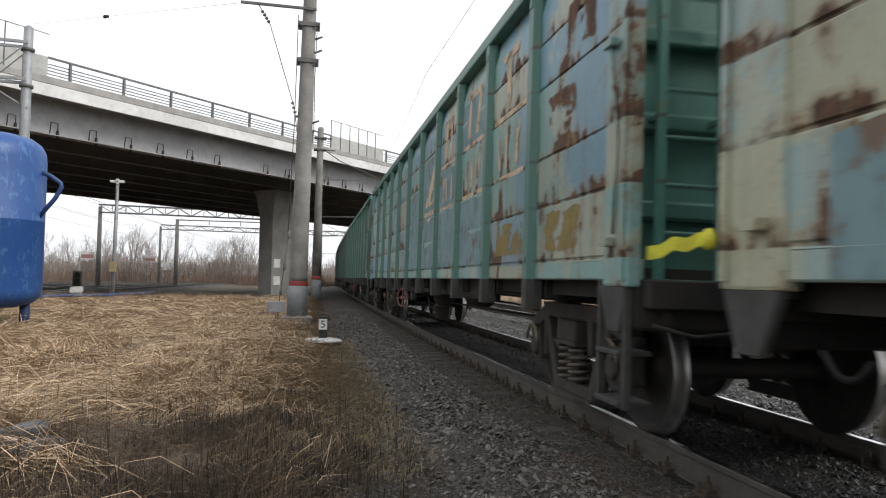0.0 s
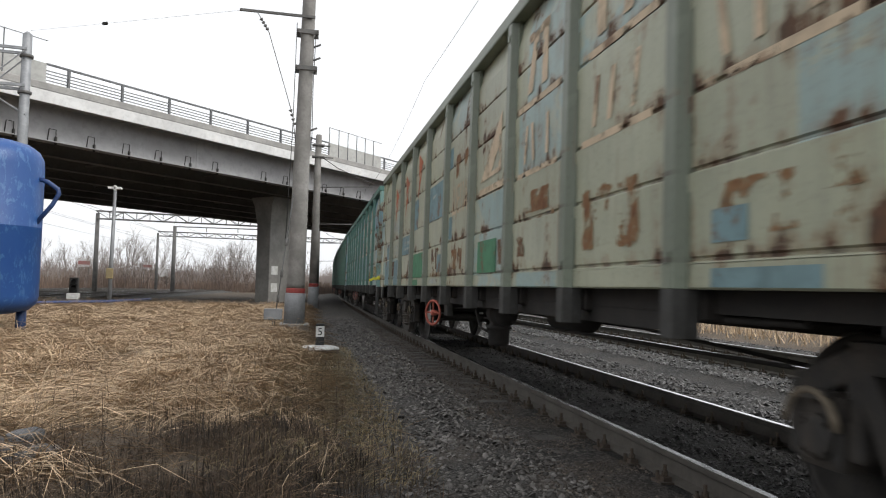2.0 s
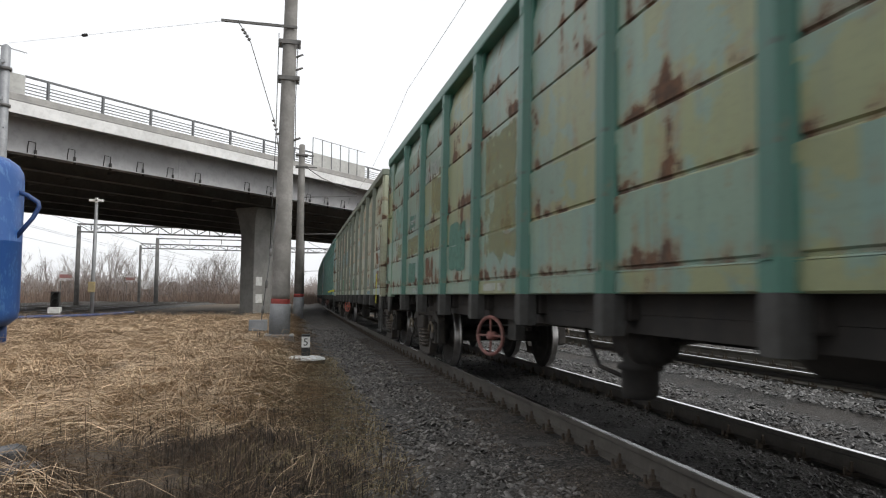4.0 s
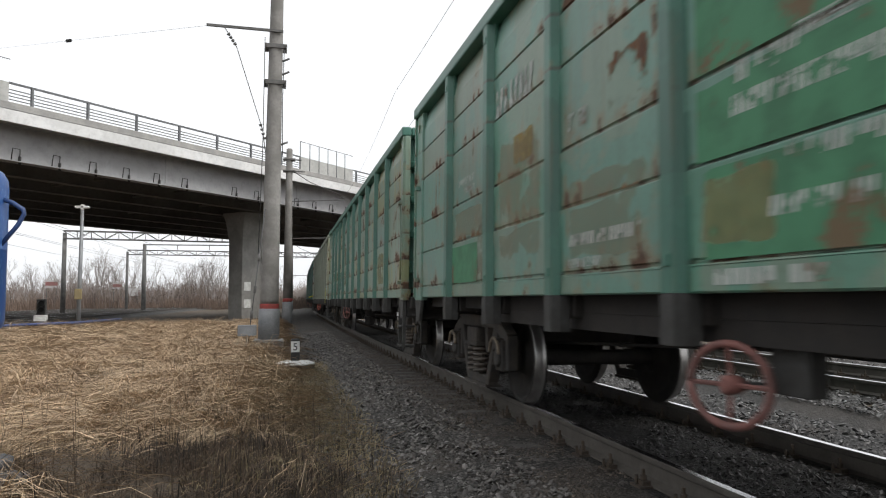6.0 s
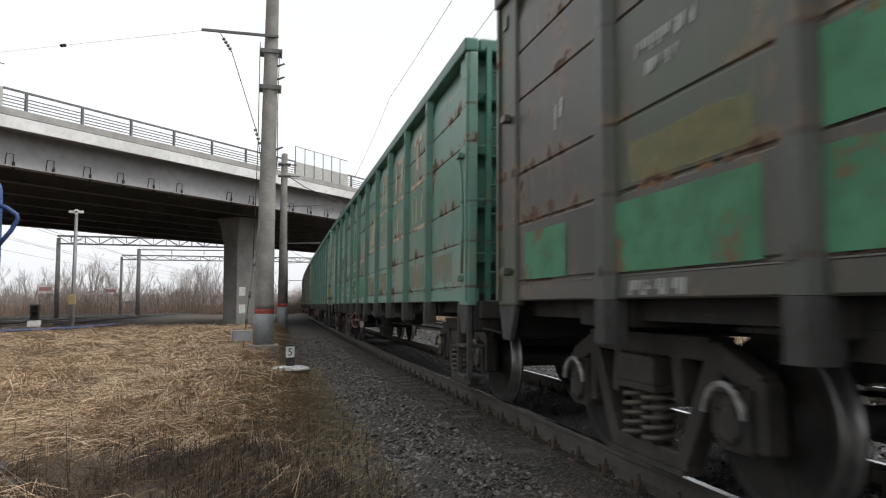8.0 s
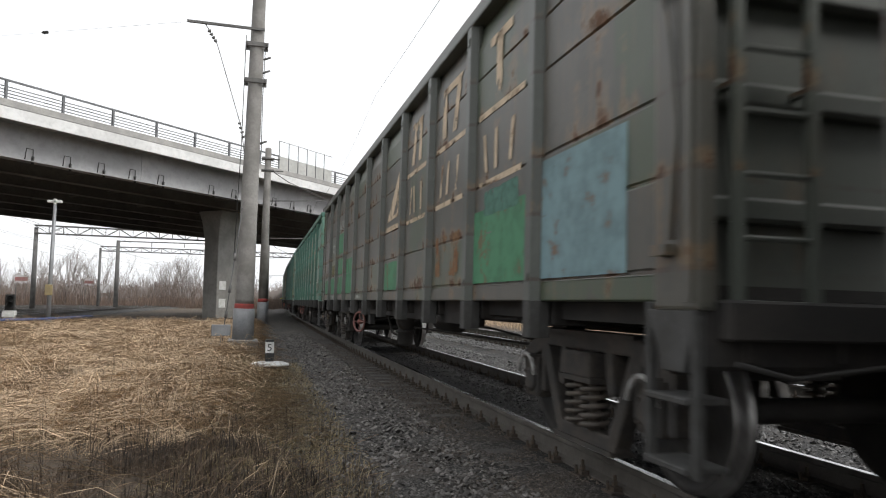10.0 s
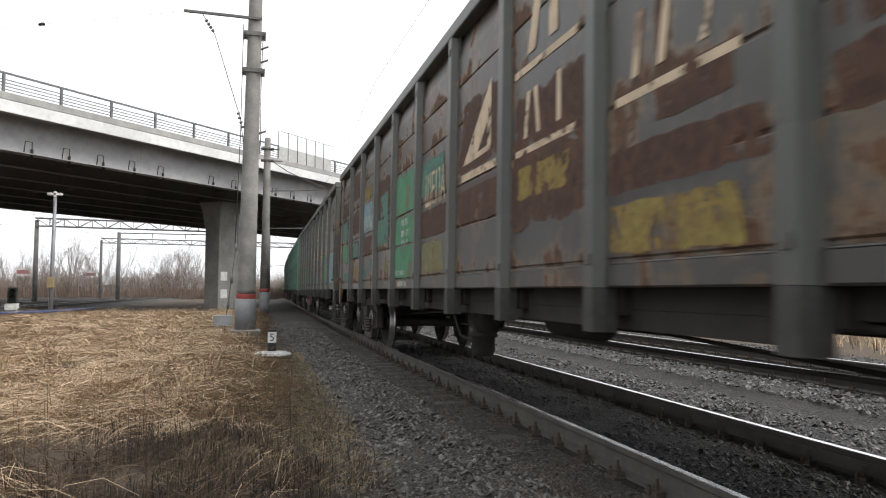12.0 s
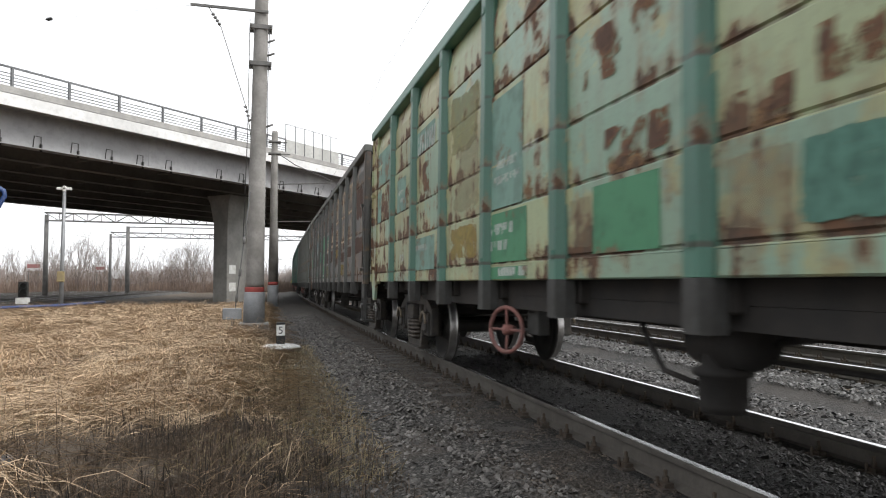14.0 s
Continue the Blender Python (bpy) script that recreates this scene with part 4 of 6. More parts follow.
def worn_paint(name, col, cover, scale=7.0):
    """Flaking thin paint that lets the sheet beneath show."""
    m, n, l, b = mat(name)
    v = coords(n, l)
    c = mix(n, l, ramp(n, l, noise_node(n, l, v, 5, 6), 0.4, 0.65), col, tuple(0.7 * x for x in col))
    c = mix(n, l, calc(n, l, "MULTIPLY", ramp(n, l, noise_node(n, l, v, 2.5, 9, 0.7), 0.56, 0.62), 0.8), c, (0.16, 0.085, 0.045))
    l.new(c, b.inputs["Base Color"])
    b.inputs["Roughness"].default_value = 0.7
    l.new(ramp(n, l, noise_node(n, l, v, scale, 10, 0.70, 0.3), 0.60 - 0.3 * cover, 0.64 - 0.3 * cover), b.inputs["Alpha"])
    inv = n.new("ShaderNodeMath")
    inv.operation = "SUBTRACT"
    inv.inputs[0].default_value = 1.0
    l.new(b.inputs["Alpha"].links[0].from_socket, inv.inputs[1])
    l.new(inv.outputs[0], b.inputs["Alpha"])
    return m


M["letter"] = worn_paint("faded_lettering", (0.58, 0.46, 0.32), 0.16, 4.0)
M["script"] = worn_paint("stencil_white", (0.46, 0.49, 0.46), 0.18, 9.0)
M["patch_blue"] = worn_paint("patch_blue_grey", (0.17, 0.27, 0.29), -0.25)
M["patch_aqua"] = worn_paint("patch_aqua", (0.165, 0.285, 0.235), -0.2, 4.0)
M["patch_green"] = worn_paint("patch_bright_green", (0.065, 0.22, 0.115), -0.2, 3.0)
M["patch_orange"] = worn_paint("orange_marks", (0.42, 0.12, 0.05), -0.1)


def ragged(name, core, rim, upward, grain=3.0, cover=0.5, opaque=1.0):
    """A patch with torn borders; with upward it is thick at its foot and frays out towards its top."""
    m, n, l, b = mat(name)
    tc = n.new("ShaderNodeTexCoord")
    sep = n.new("ShaderNodeSeparateXYZ")
    l.new(tc.outputs["Generated"], sep.inputs[0])

    def border(sock):
        return calc(n, l, "MULTIPLY", calc(n, l, "MINIMUM", sock, calc(n, l, "SUBTRACT", 1.0, sock)), 2.0)
    across_it = ramp(n, l, border(sep.outputs["Y"]), 0.0, 0.35)
    up = calc(n, l, "SUBTRACT", 1.0, calc(n, l, "MULTIPLY", sep.outputs["Z"], 0.85)) if upward else ramp(n, l, border(sep.outputs["Z"]), 0.0, 0.4)
    v = coords(n, l, (1, 1, 0.7))
    torn = noise_node(n, l, v, grain, 10, 0.68, 0.3)
    level = calc(n, l, "ADD", calc(n, l, "MULTIPLY", calc(n, l, "MULTIPLY", across_it, up), 0.45), torn)
    cut = 1.0 - 0.1 - 0.3 * (cover - 0.5) + 0.05
    chips = ramp(n, l, noise_node(n, l, v, grain * 6, 6, 0.65), 0.30, 0.40)
    l.new(calc(n, l, "MULTIPLY", calc(n, l, "MULTIPLY", ramp(n, l, level, cut, cut + 0.035), chips), opaque), b.inputs["Alpha"])
    fine = noise_node(n, l, v, 16, 6)
    c = mix(n, l, ramp(n, l, fine, 0.35, 0.65), core, tuple(0.6 * x for x in core))
    c = mix(n, l, ramp(n, l, level, cut + 0.02, cut + 0.10), rim, c)
    l.new(c, b.inputs["Base Color"])
    b.inputs["Roughness"].default_value = 0.85
    bump(n, l, b, fine, 0.3, 0.003)
    return m


M["patch_teal"] = ragged("patch_teal", (0.085, 0.20, 0.155), (0.075, 0.17, 0.13), False, 2.6, 0.95)
M["patch_yellow"] = ragged("patch_ochre", (0.34, 0.26, 0.075), (0.26, 0.17, 0.06), False, 4.0, 0.72, 0.75)
M["patch_olive"] = ragged("patch_olive", (0.30, 0.285, 0.13), (0.27, 0.27, 0.15), False, 2.4, 0.9, 0.55)
M["patch_earth"] = ragged("patch_brownish_grime", (0.33, 0.27, 0.17), (0.32, 0.275, 0.18), False, 2.8, 0.85, 0.32)
M["patch_rust"] = ragged("rust_sheet", (0.095, 0.05, 0.032), (0.17, 0.09, 0.045), False, 3.4, 0.55)
M["patch_deep_rust"] = ragged("rust_over_sheet", (0.085, 0.044, 0.03), (0.11, 0.055, 0.033), False, 2.2, 0.9, 0.9)
M["patch_creep"] = ragged("creeping_rust", (0.12, 0.062, 0.035), (0.25, 0.15, 0.07), True, 4.2, 0.5, 0.9)
M["patch_orange_rust"] = ragged("orange_rust", (0.20, 0.085, 0.034), (0.26, 0.15, 0.07), False, 3.2, 0.55, 0.9)
# repainted and rusted areas: surface, bay from the leading end, from and to across the bay, from and to in height
PATCHES = {
    5: [("patch_blue", 4, 0.0, 1.0, 1.28, 2.68), ("patch_blue", 5, 0.0, 1.0, 1.28, 3.07), ("patch_blue", 6, 0.0, 1.0, 1.28, 2.68), ("patch_blue", 7, 0.0, 1.0, 1.28, 2.08), ("patch_blue", 7, 0.0, 1.0, 2.72, 3.3), ("patch_yellow", 8, 0.0, 1.0, 1.28, 1.72), ("patch_creep", 8, 0.0, 1.0, 1.71, 2.0),
        ("patch_yellow", 9, 0.1, 0.8, 1.28, 1.72), ("patch_creep", 9, 0.0, 0.95, 1.71, 1.95), ("patch_creep", 9, 0.1, 0.95, 2.11, 2.6), ("patch_creep", 8, 0.0, 0.9, 2.11, 2.5), ("patch_rust", 9, 0.1, 0.7, 2.3, 2.65), ("patch_rust", 9, 0.4, 0.95, 2.75, 3.3)],
    6: [("patch_blue", -1, 0.1, 0.72, 1.13, 1.69), ("patch_blue", -1, 0.3, 0.72, 1.72, 2.08), ("patch_blue", 0, 0.2, 1.0, 1.13, 1.66), ("patch_rust", 0, -0.12, 0.24, 1.24, 1.72), ("patch_blue", 1, 0.0, 0.97, 1.72, 2.08), ("patch_creep", 1, 0.0, 0.97, 1.26, 1.74),
        ("patch_rust", 1, 0.5, 0.95, 1.28, 1.66), ("patch_green", 2, 0.0, 1.0, 1.26, 1.68), ("patch_green", 2, 0.0, 0.42, 1.13, 1.23), ("patch_creep", 2, 0.0, 1.0, 1.71, 1.84), ("patch_blue", 2, -0.02, 0.30, 2.11, 2.64), ("patch_blue", 3, 0.0, 0.97, 2.12, 2.66),
        ("patch_creep", 3, 0.0, 0.97, 1.26, 1.95), ("patch_rust", 3, 0.15, 0.75, 1.30, 1.76), ("patch_blue", 3, 0.58, 0.92, 1.32, 1.58), ("patch_blue", 4, 0.0, 0.15, 2.72, 3.0), ("patch_orange_rust", 4, 0.2, 0.9, 2.45, 2.9), ("patch_blue", 4, 0.04, 0.19, 1.75, 2.05),
        ("patch_creep", 4, 0.05, 0.95, 1.71, 1.84), ("patch_orange_rust", 4, 0.1, 0.75, 1.28, 1.66), ("patch_green", 5, 0.14, 0.72, 1.27, 1.62), ("patch_rust", 5, 0.70, 1.0, 1.28, 1.66), ("patch_creep", 5, 0.1, 0.95, 1.70, 1.82), ("patch_rust", 6, 0.05, 0.3, 1.35, 1.62),
        ("patch_creep", 6, 0.1, 0.95, 1.70, 1.86), ("patch_orange_rust", 6, 0.2, 0.8, 1.72, 2.0), ("patch_orange_rust", 7, 0.0, 0.85, 1.28, 1.9), ("patch_creep", 8, 0.1, 0.97, 1.50, 1.84), ("patch_orange_rust", 8, 0.1, 0.95, 1.30, 1.68), ("patch_blue", 8, 0.15, 0.36, 1.34, 1.50),
        ("patch_blue", 8, 0.15, 0.7, 1.13, 1.22), ("patch_orange_rust", 9, 0.15, 1.0, 1.28, 1.72), ("patch_orange_rust", 9, 0.2, 0.95, 1.74, 2.12), ("patch_orange_rust", 9, 0.15, 0.85, 2.12, 2.75), ("patch_orange_rust", 9, 0.3, 0.9, 2.8, 3.4)],
    7: [("patch_aqua", -1, 0.2, 0.98, 2.12, 2.68), ("patch_creep", -1, -0.1, 0.95, 1.27, 1.70), ("patch_olive", -1, 0.3, 0.98, 1.72, 2.05), ("patch_olive", 0, 0.0, 1.0, 1.71, 2.08), ("patch_teal", 0, 0.14, 0.72, 1.26, 1.67), ("patch_creep", 0, 0.0, 0.3, 1.26, 1.78), ("patch_creep", 0, 0.66, 1.0, 1.26, 1.74),
        ("patch_teal", 0, 0.14, 0.68, 2.12, 2.42), ("patch_olive", 1, 0.0, 1.0, 1.70, 2.08), ("patch_olive", 1, 0.3, 1.0, 2.12, 2.9), ("patch_rust", 1, 0.05, 0.6, 1.30, 1.70), ("patch_creep", 1, 0.5, 1.0, 1.26, 1.68), ("patch_teal", 2, 0.0, 0.8, 1.3, 2.06), ("patch_olive", 3, 0.0, 1.0, 1.28, 2.9), ("patch_creep", 6, 0, 1, 1.7, 2.05), ("patch_olive", 8, 0.0, 1.0, 1.28, 2.06)],
    8: [("patch_creep", 0, 0.0, 0.97, 1.72, 2.06), ("patch_earth", 0, 0.0, 0.97, 1.71, 2.08), ("patch_green", 0, 0.0, 0.74, 1.27, 1.66), ("patch_earth", 0, 0.72, 1.0, 1.27, 1.9), ("patch_yellow", 1, 0.35, 0.78, 2.16, 2.50), ("patch_earth", 1, 0.0, 0.97, 1.27, 2.6), ("patch_creep", 1, 0.0, 0.5, 2.12, 2.6),
        ("patch_rust", 2, 0.45, 0.98, 2.11, 2.62), ("patch_earth", 2, 0.0, 0.97, 1.27, 1.95), ("patch_creep", 2, 0.3, 0.97, 1.72, 2.0), ("patch_green", 3, 0.10, 0.98, 1.27, 1.68), ("patch_green", 3, 0.06, 0.98, 1.72, 2.08), ("patch_green", 3, 0.06, 0.98, 2.13, 2.68), ("patch_olive", 3, 0.0, 0.5, 1.28, 1.70),
        ("patch_green", 4, 0.0, 0.93, 1.26, 1.68), ("patch_earth", 4, 0.0, 0.95, 1.72, 2.06), ("patch_orange_rust", 4, 0.0, 0.3, 2.12, 2.6), ("patch_earth", 5, 0.02, 1.0, 1.26, 1.70), ("patch_yellow", 5, 0.38, 0.78, 1.31, 1.56), ("patch_rust", 5, 0.75, 1.05, 1.62, 2.08), ("patch_creep", 5, 0.5, 1.0, 1.70, 1.80),
        ("patch_olive", 6, 0.1, 0.9, 1.28, 1.7), ("patch_earth", 8, 0.0, 0.95, 1.26, 1.68), ("patch_earth", 9, 0.0, 0.9, 1.26, 1.72), ("patch_rust", 9, 0.3, 0.7, 1.3, 1.68), ("patch_creep", 9, 0.6, 0.98, 1.72, 2.0)],
    9: [("patch_green", -1, 0.05, 0.62, 1.28, 1.64), ("patch_rust", -1, 0.1, 0.5, 1.66, 1.86), ("patch_yellow", -1, -0.22, -0.1, 1.1, 1.75), ("patch_green", 0, -0.02, 0.90, 1.27, 1.66), ("patch_olive", 0, 0.0, 1.0, 1.71, 2.02), ("patch_creep", 0, 0.0, 0.9, 1.70, 1.86), ("patch_green", 1, 0.0, 1.0, 1.27, 1.68),
        ("patch_green", 1, 0.0, 1.0, 1.72, 2.08), ("patch_creep", 1, 0.0, 0.8, 2.05, 2.3), ("patch_green", 1, 0.0, 0.7, 2.2, 2.66), ("patch_green", 2, 0.0, 1.0, 1.27, 2.0), ("patch_green", 5, 0.1, 0.9, 1.27, 1.67), ("patch_orange_rust", 7, 0.0, 0.9, 1.27, 1.9), ("patch_green", 8, 0.0, 1.0, 1.27, 1.9), ("patch_teal", 8, 0.1, 0.9, 1.8, 2.1), ("patch_blue", 9, 0.0, 0.85, 1.27, 2.08)],
    10: [("patch_deep_rust", -1, -0.2, 1.0, 2.5, 3.1), ("patch_deep_rust", -1, 0.3, 1.0, 1.5, 2.7), ("patch_teal", -1, -0.25, 0.6, 2.10, 2.66), ("patch_green", -1, -0.2, 0.58, 1.69, 2.08), ("patch_teal", -1, 0.1, 0.85, 1.27, 1.50), ("patch_orange_rust", -1, 0.1, 0.7, 1.46, 1.66), ("patch_deep_rust", 0, -0.1, 1.1, 2.12, 2.75), ("patch_deep_rust", 0, -0.1, 1.1, 1.68, 2.12),
         ("patch_teal", 0, 0.08, 0.66, 1.68, 2.09), ("patch_yellow", 0, 0.18, 0.75, 1.26, 1.60), ("patch_deep_rust", 0, -0.1, 1.1, 2.8, 3.5), ("patch_yellow", 1, -0.1, 1.0, 2.66, 2.98), ("patch_blue", 1, 0.0, 0.97, 2.13, 2.64), ("patch_deep_rust", 1, 0.0, 1.0, 1.66, 2.10), ("patch_teal", 1, -0.1, 0.32, 1.30, 1.50), ("patch_teal", 1, 0.55, 0.9, 1.40, 1.68),
         ("patch_deep_rust", 2, -0.1, 1.1, 1.68, 3.0), ("patch_teal", 2, 0.12, 0.7, 2.16, 2.66), ("patch_teal", 2, -0.1, 0.8, 1.74, 2.3), ("patch_olive", 2, 0.40, 0.98, 1.36, 1.56), ("patch_green", 3, 0.0, 1.0, 1.27, 1.68), ("patch_green", 3, 0.0, 1.0, 1.72, 2.08), ("patch_green", 3, 0.0, 0.95, 2.13, 2.66),
         ("patch_teal", 4, -0.1, 0.9, 2.12, 2.66), ("patch_deep_rust", 4, -0.1, 1.1, 1.66, 2.08), ("patch_olive", 4, 0.0, 0.92, 1.24, 1.70), ("patch_deep_rust", 5, -0.1, 1.1, 1.66, 2.12), ("patch_deep_rust", 5, -0.1, 1.1, 2.08, 3.0), ("patch_deep_rust", 6, -0.1, 1.1, 1.4, 2.7), ("patch_yellow", 6, 0.0, 0.9, 1.72, 2.06),
         ("patch_yellow", 7, -0.1, 1.0, 1.24, 1.62), ("patch_deep_rust", 7, -0.1, 1.1, 1.58, 1.9), ("patch_deep_rust", 7, 0.3, 0.9, 1.9, 2.2), ("patch_deep_rust", 8, -0.1, 1.1, 1.66, 1.98), ("patch_deep_rust", 8, 0.0, 0.4, 1.9, 2.5), ("patch_deep_rust", 9, -0.1, 1.1, 1.68, 2.1), ("patch_deep_rust", 9, 0.0, 1.0, 2.3, 3.2)],
    11: [("patch_aqua", -1, -0.2, 0.98, 2.74, 3.3), ("patch_creep", -1, -0.15, 0.95, 2.70, 2.98), ("patch_aqua", -1, -0.3, 0.22, 2.12, 2.66), ("patch_rust", -1, 0.12, 0.8, 2.08, 2.68), ("patch_creep", -1, -0.2, 0.95, 1.70, 2.02), ("patch_aqua", 0, 0.14, 0.62, 2.12, 2.60), ("patch_rust", 0, 0.52, 0.98, 2.1, 2.62), ("patch_rust", 0, 0.45, 0.95, 1.72, 2.06),
         ("patch_creep", 0, 0.0, 0.9, 2.72, 3.2), ("patch_creep", 1, 0.2, 1.0, 1.72, 2.08), ("patch_aqua", 1, 0.0, 0.72, 2.74, 3.02), ("patch_rust", 1, 0.0, 0.6, 2.12, 2.68), ("patch_aqua", 1, 0.0, 0.75, 1.26, 1.66), ("patch_yellow", 2, 0.0, 0.95, 1.27, 1.72), ("patch_olive", 2, 0.0, 0.95, 2.3, 3.1), ("patch_earth", 2, 0.1, 0.97, 1.7, 2.6),
         ("patch_green", 3, 0.0, 0.62, 1.27, 1.68), ("patch_green", 3, 0.0, 0.62, 1.13, 1.23), ("patch_aqua", 3, 0.0, 0.55, 1.72, 2.66), ("patch_creep", 3, 0.5, 1.0, 1.72, 2.66), ("patch_creep", 3, 0.1, 1.0, 2.72, 3.1), ("patch_earth", 4, 0.0, 0.3, 1.27, 1.68), ("patch_green", 4, 0.28, 0.82, 1.27, 1.67), ("patch_creep", 4, 0.0, 1.0, 1.71, 2.05), ("patch_rust", 4, 0.3, 0.97, 1.74, 2.02), ("patch_rust", 4, 0.0, 1.0, 2.2, 2.68),
         ("patch_creep", 5, 0.0, 1.0, 1.71, 1.98), ("patch_rust", 5, 0.02, 0.4, 1.74, 1.92), ("patch_rust", 5, 0.4, 0.7, 1.75, 2.08), ("patch_teal", 5, 0.3, 1.0, 1.26, 1.68), ("patch_earth", 5, 0.0, 0.4, 1.26, 1.68)],
}


def gondola(index, label, body, posts, extras=()):
    """One high-sided gondola with all its parts; returns the wagon and its wheelsets."""
    root = empty("gondola_wagon", pose(0, 0, 0), label, "freight wagon", "wagons of the train")
    ends = [HALF - 0.44] + POST_Y + [-HALF + 0.44]
    for s in (-1, 1):
        for i in range(11):
            fitted("side_panel", "side_panel/%d/%d" % (s, i), sheet_panel(s, ends[i], ends[i + 1], i), root, body)
        for y in POST_Y:
            p = fitted("side_post", "side_post", post, root, posts, at=pose(s * FACE, y, 0, 0, 0, 0 if s < 0 else 180))
            fitted("post_foot", "post_foot", post_foot, p, M["foot"], label="grimy bare steel post foot")
        for e in (-1, 1):
            c = fitted("corner_plate", "corner_plate/%d/%d" % (s, e), corner_plate(s, e), root, body)
            fitted("corner_foot", "corner_foot/%d/%d" % (s, e), corner_foot(s, e), c, body if e > 0 and index > 9 else M["foot"], label="tapered steel corner gusset")
        fitted("side_sill", "side_sill/%d" % s, side_sill(s), root, body)
        fitted("hatch_beam", "hatch_beam/%d" % s, hatch_beam(s), root, M["underframe"])
        fitted("top_chord", "top_chord/%d" % s, top_chord(s), root, posts)
    fitted("underframe", "underframe", floor_and_sills, root, M["underframe"], label="black dirty steel underframe")
    for y in POST_Y:
        fitted("cross_bearer", "cross_bearer/slim", cross_bearer(0.09), root, M["underframe"], at=pose(0, y, 0))
    for y in (-HALF + 2.12, HALF - 1.615):
        fitted("bogie_bearer", "bogie_bearer/wide", cross_bearer(0.22), root, M["underframe"], at=pose(0, y, -0.004))
    for y in (-HALF + 0.11, HALF - 0.11):
        fitted("headstock", "headstock/end", cross_bearer(0.10), root, M["underframe"], at=pose(0, y, -0.008))
    for e in (-1, 1):
        wall = fitted("end_wall", "end_wall/%d" % e, end_wall(e), root, posts)
        fitted("end_chord", "end_chord/%d" % e, end_chord(e), root, posts)
        for z in (1.5, 2.05, 2.6, 3.15):
            fitted("end_rib", "end_rib/%d" % e, end_rib(e), wall, posts, at=pose(0, 0, z))
        for x in (-1.32, -0.92):
            fitted("ladder_stile", "ladder_stile/%d" % e, ladder_stile(e), root, posts, at=pose(x, 0, 0))
        for k in range(9):
            fitted("ladder_rung", "ladder_rung/%d" % e, ladder_rung(e), root, posts, at=pose(0, 0, 1.12 + 0.29 * k))
        fitted("end_sill", "end_sill/%d" % e, end_sill(e), root, M["underframe"], label="black dirty end beam")
        fitted("coupler", "coupler/%d" % e, coupler(e), root, M["underframe"])
        fitted("brake_hose", "brake_hose/%d" % e, brake_hose(e), root, M["black"])
        fitted("uncoupling_rod", "uncoupling_rod/%d" % e, release_rod(e), root, M["underframe"])
    for y in (-HALF + 0.12, -HALF + 0.50):
        fitted("step_strap", "step_strap", step_strap, root, M["foot"], at=pose(0, y, 0))
    for z in (0.38, 0.68):
        fitted("step_tread", "step_tread", step_tread, root, M["foot"], at=pose(0, -HALF + 0.31, z))
    if "no_handwheel" not in extras:
        fitted("handwheel", "handwheel", handwheel, root, M["bright_wheel" if index == 6 else "red_wheel"], label="faded red brake handwheel")
        fitted("brake_gearbox", "brake_gearbox", brake_gearbox, root, M["foot"])
    fitted("hanging_reservoir", "hanging_reservoir", hanging_reservoir, root, M["underframe"])
    fitted("air_reservoir", "air_reservoir", air_reservoir, root, M["underframe"])
    fitted("brake_rod", "brake_rod", brake_rods, root, M["underframe"])
    sets = []
    for by in (HALF - 1.615, -HALF + 2.12):
        at = pose(0, by, 0)
        bo = fitted("bolster", "bolster", bolster, root, M["bogie"], at=at)
        for s in (-1, 1):
            f = fitted("bogie_side_frame", "bogie_side_frame/%d" % s, sideframe(s), root, M["bogie"], at=at, label="dirty cast steel bogie side frame")
            for y in (-0.165, 0.075):
                fitted("coil_spring", "coil_spring/%d/%.2f" % (s, y), coil(s, y + 0.045), f, M["spring"], label="rusty coil spring")
            for a in (-0.925, 0.925):
                fitted("axle_box", "axle_box/%d" % s, axlebox(s), f, M["bogie"], at=pose(0, a, 0.479))
                fitted("axle_box_strap", "axle_box_strap/%d" % s, grease_strip(s), f, M["pale_strap"] if "white_straps" in extras else M["strap"], at=pose(0, a, 0.479))
        for a in (0.925, -0.925):
            w = fitted("wheelset", "wheelset", axle, root, M["disc"], at=pose(0, by + a, 0.479))
            for s in (-1, 1):
                fitted("wheel", "wheel/%d" % s, wheel(s), w, M["disc"], M["tread"], label="steel wheel with a bright worn tread")
            sets.append((w, by + a))
    for i, (paint_name, bay, a, b, z0, z1) in enumerate(PATCHES.get(index, ())):
        lift = FACE + 0.0128 + 0.00006 * i
        bm = bmesh.new()
        y0, y1 = across(bay, b), across(bay, a)
        bm.faces.new([bm.verts.new((-lift, y, z)) for y, z in ((y1, z0), (y0, z0), (y0, z1), (y1, z1))])
        rusty = paint_name in ("patch_rust", "patch_creep", "patch_orange_rust", "patch_deep_rust")
        part("rust_patch" if rusty else "paint_patch", bm, M[paint_name], root, "ragged patch of rust" if rusty else "flaking repainted patch")
    if index == 6:
        for bay, z in ((0, 2.75), (1, 2.80), (2, 2.95)):
            y = POST_Y[bay] - 0.5
            for tri in (((y + 0.12, z + 0.5), (y - 0.35, z + 0.28), (y + 0.08, z + 0.05)), ((y + 0.05, z), (y - 0.28, z + 0.2), (y + 0.1, z - 0.35))):
                bm = bmesh.new()
                vs = [bm.verts.new((-(FACE + 0.0152) - d, q[0], q[1])) for d in (0, 0.0004) for q in tri]
                for f in ((0, 1, 2), (5, 4, 3), (0, 1, 4, 3), (1, 2, 5, 4), (2, 0, 3, 5)):
                    bm.faces.new([vs[i] for i in f])
                part("orange_triangle", bm, M["patch_orange"], root, "faded orange painted triangle")
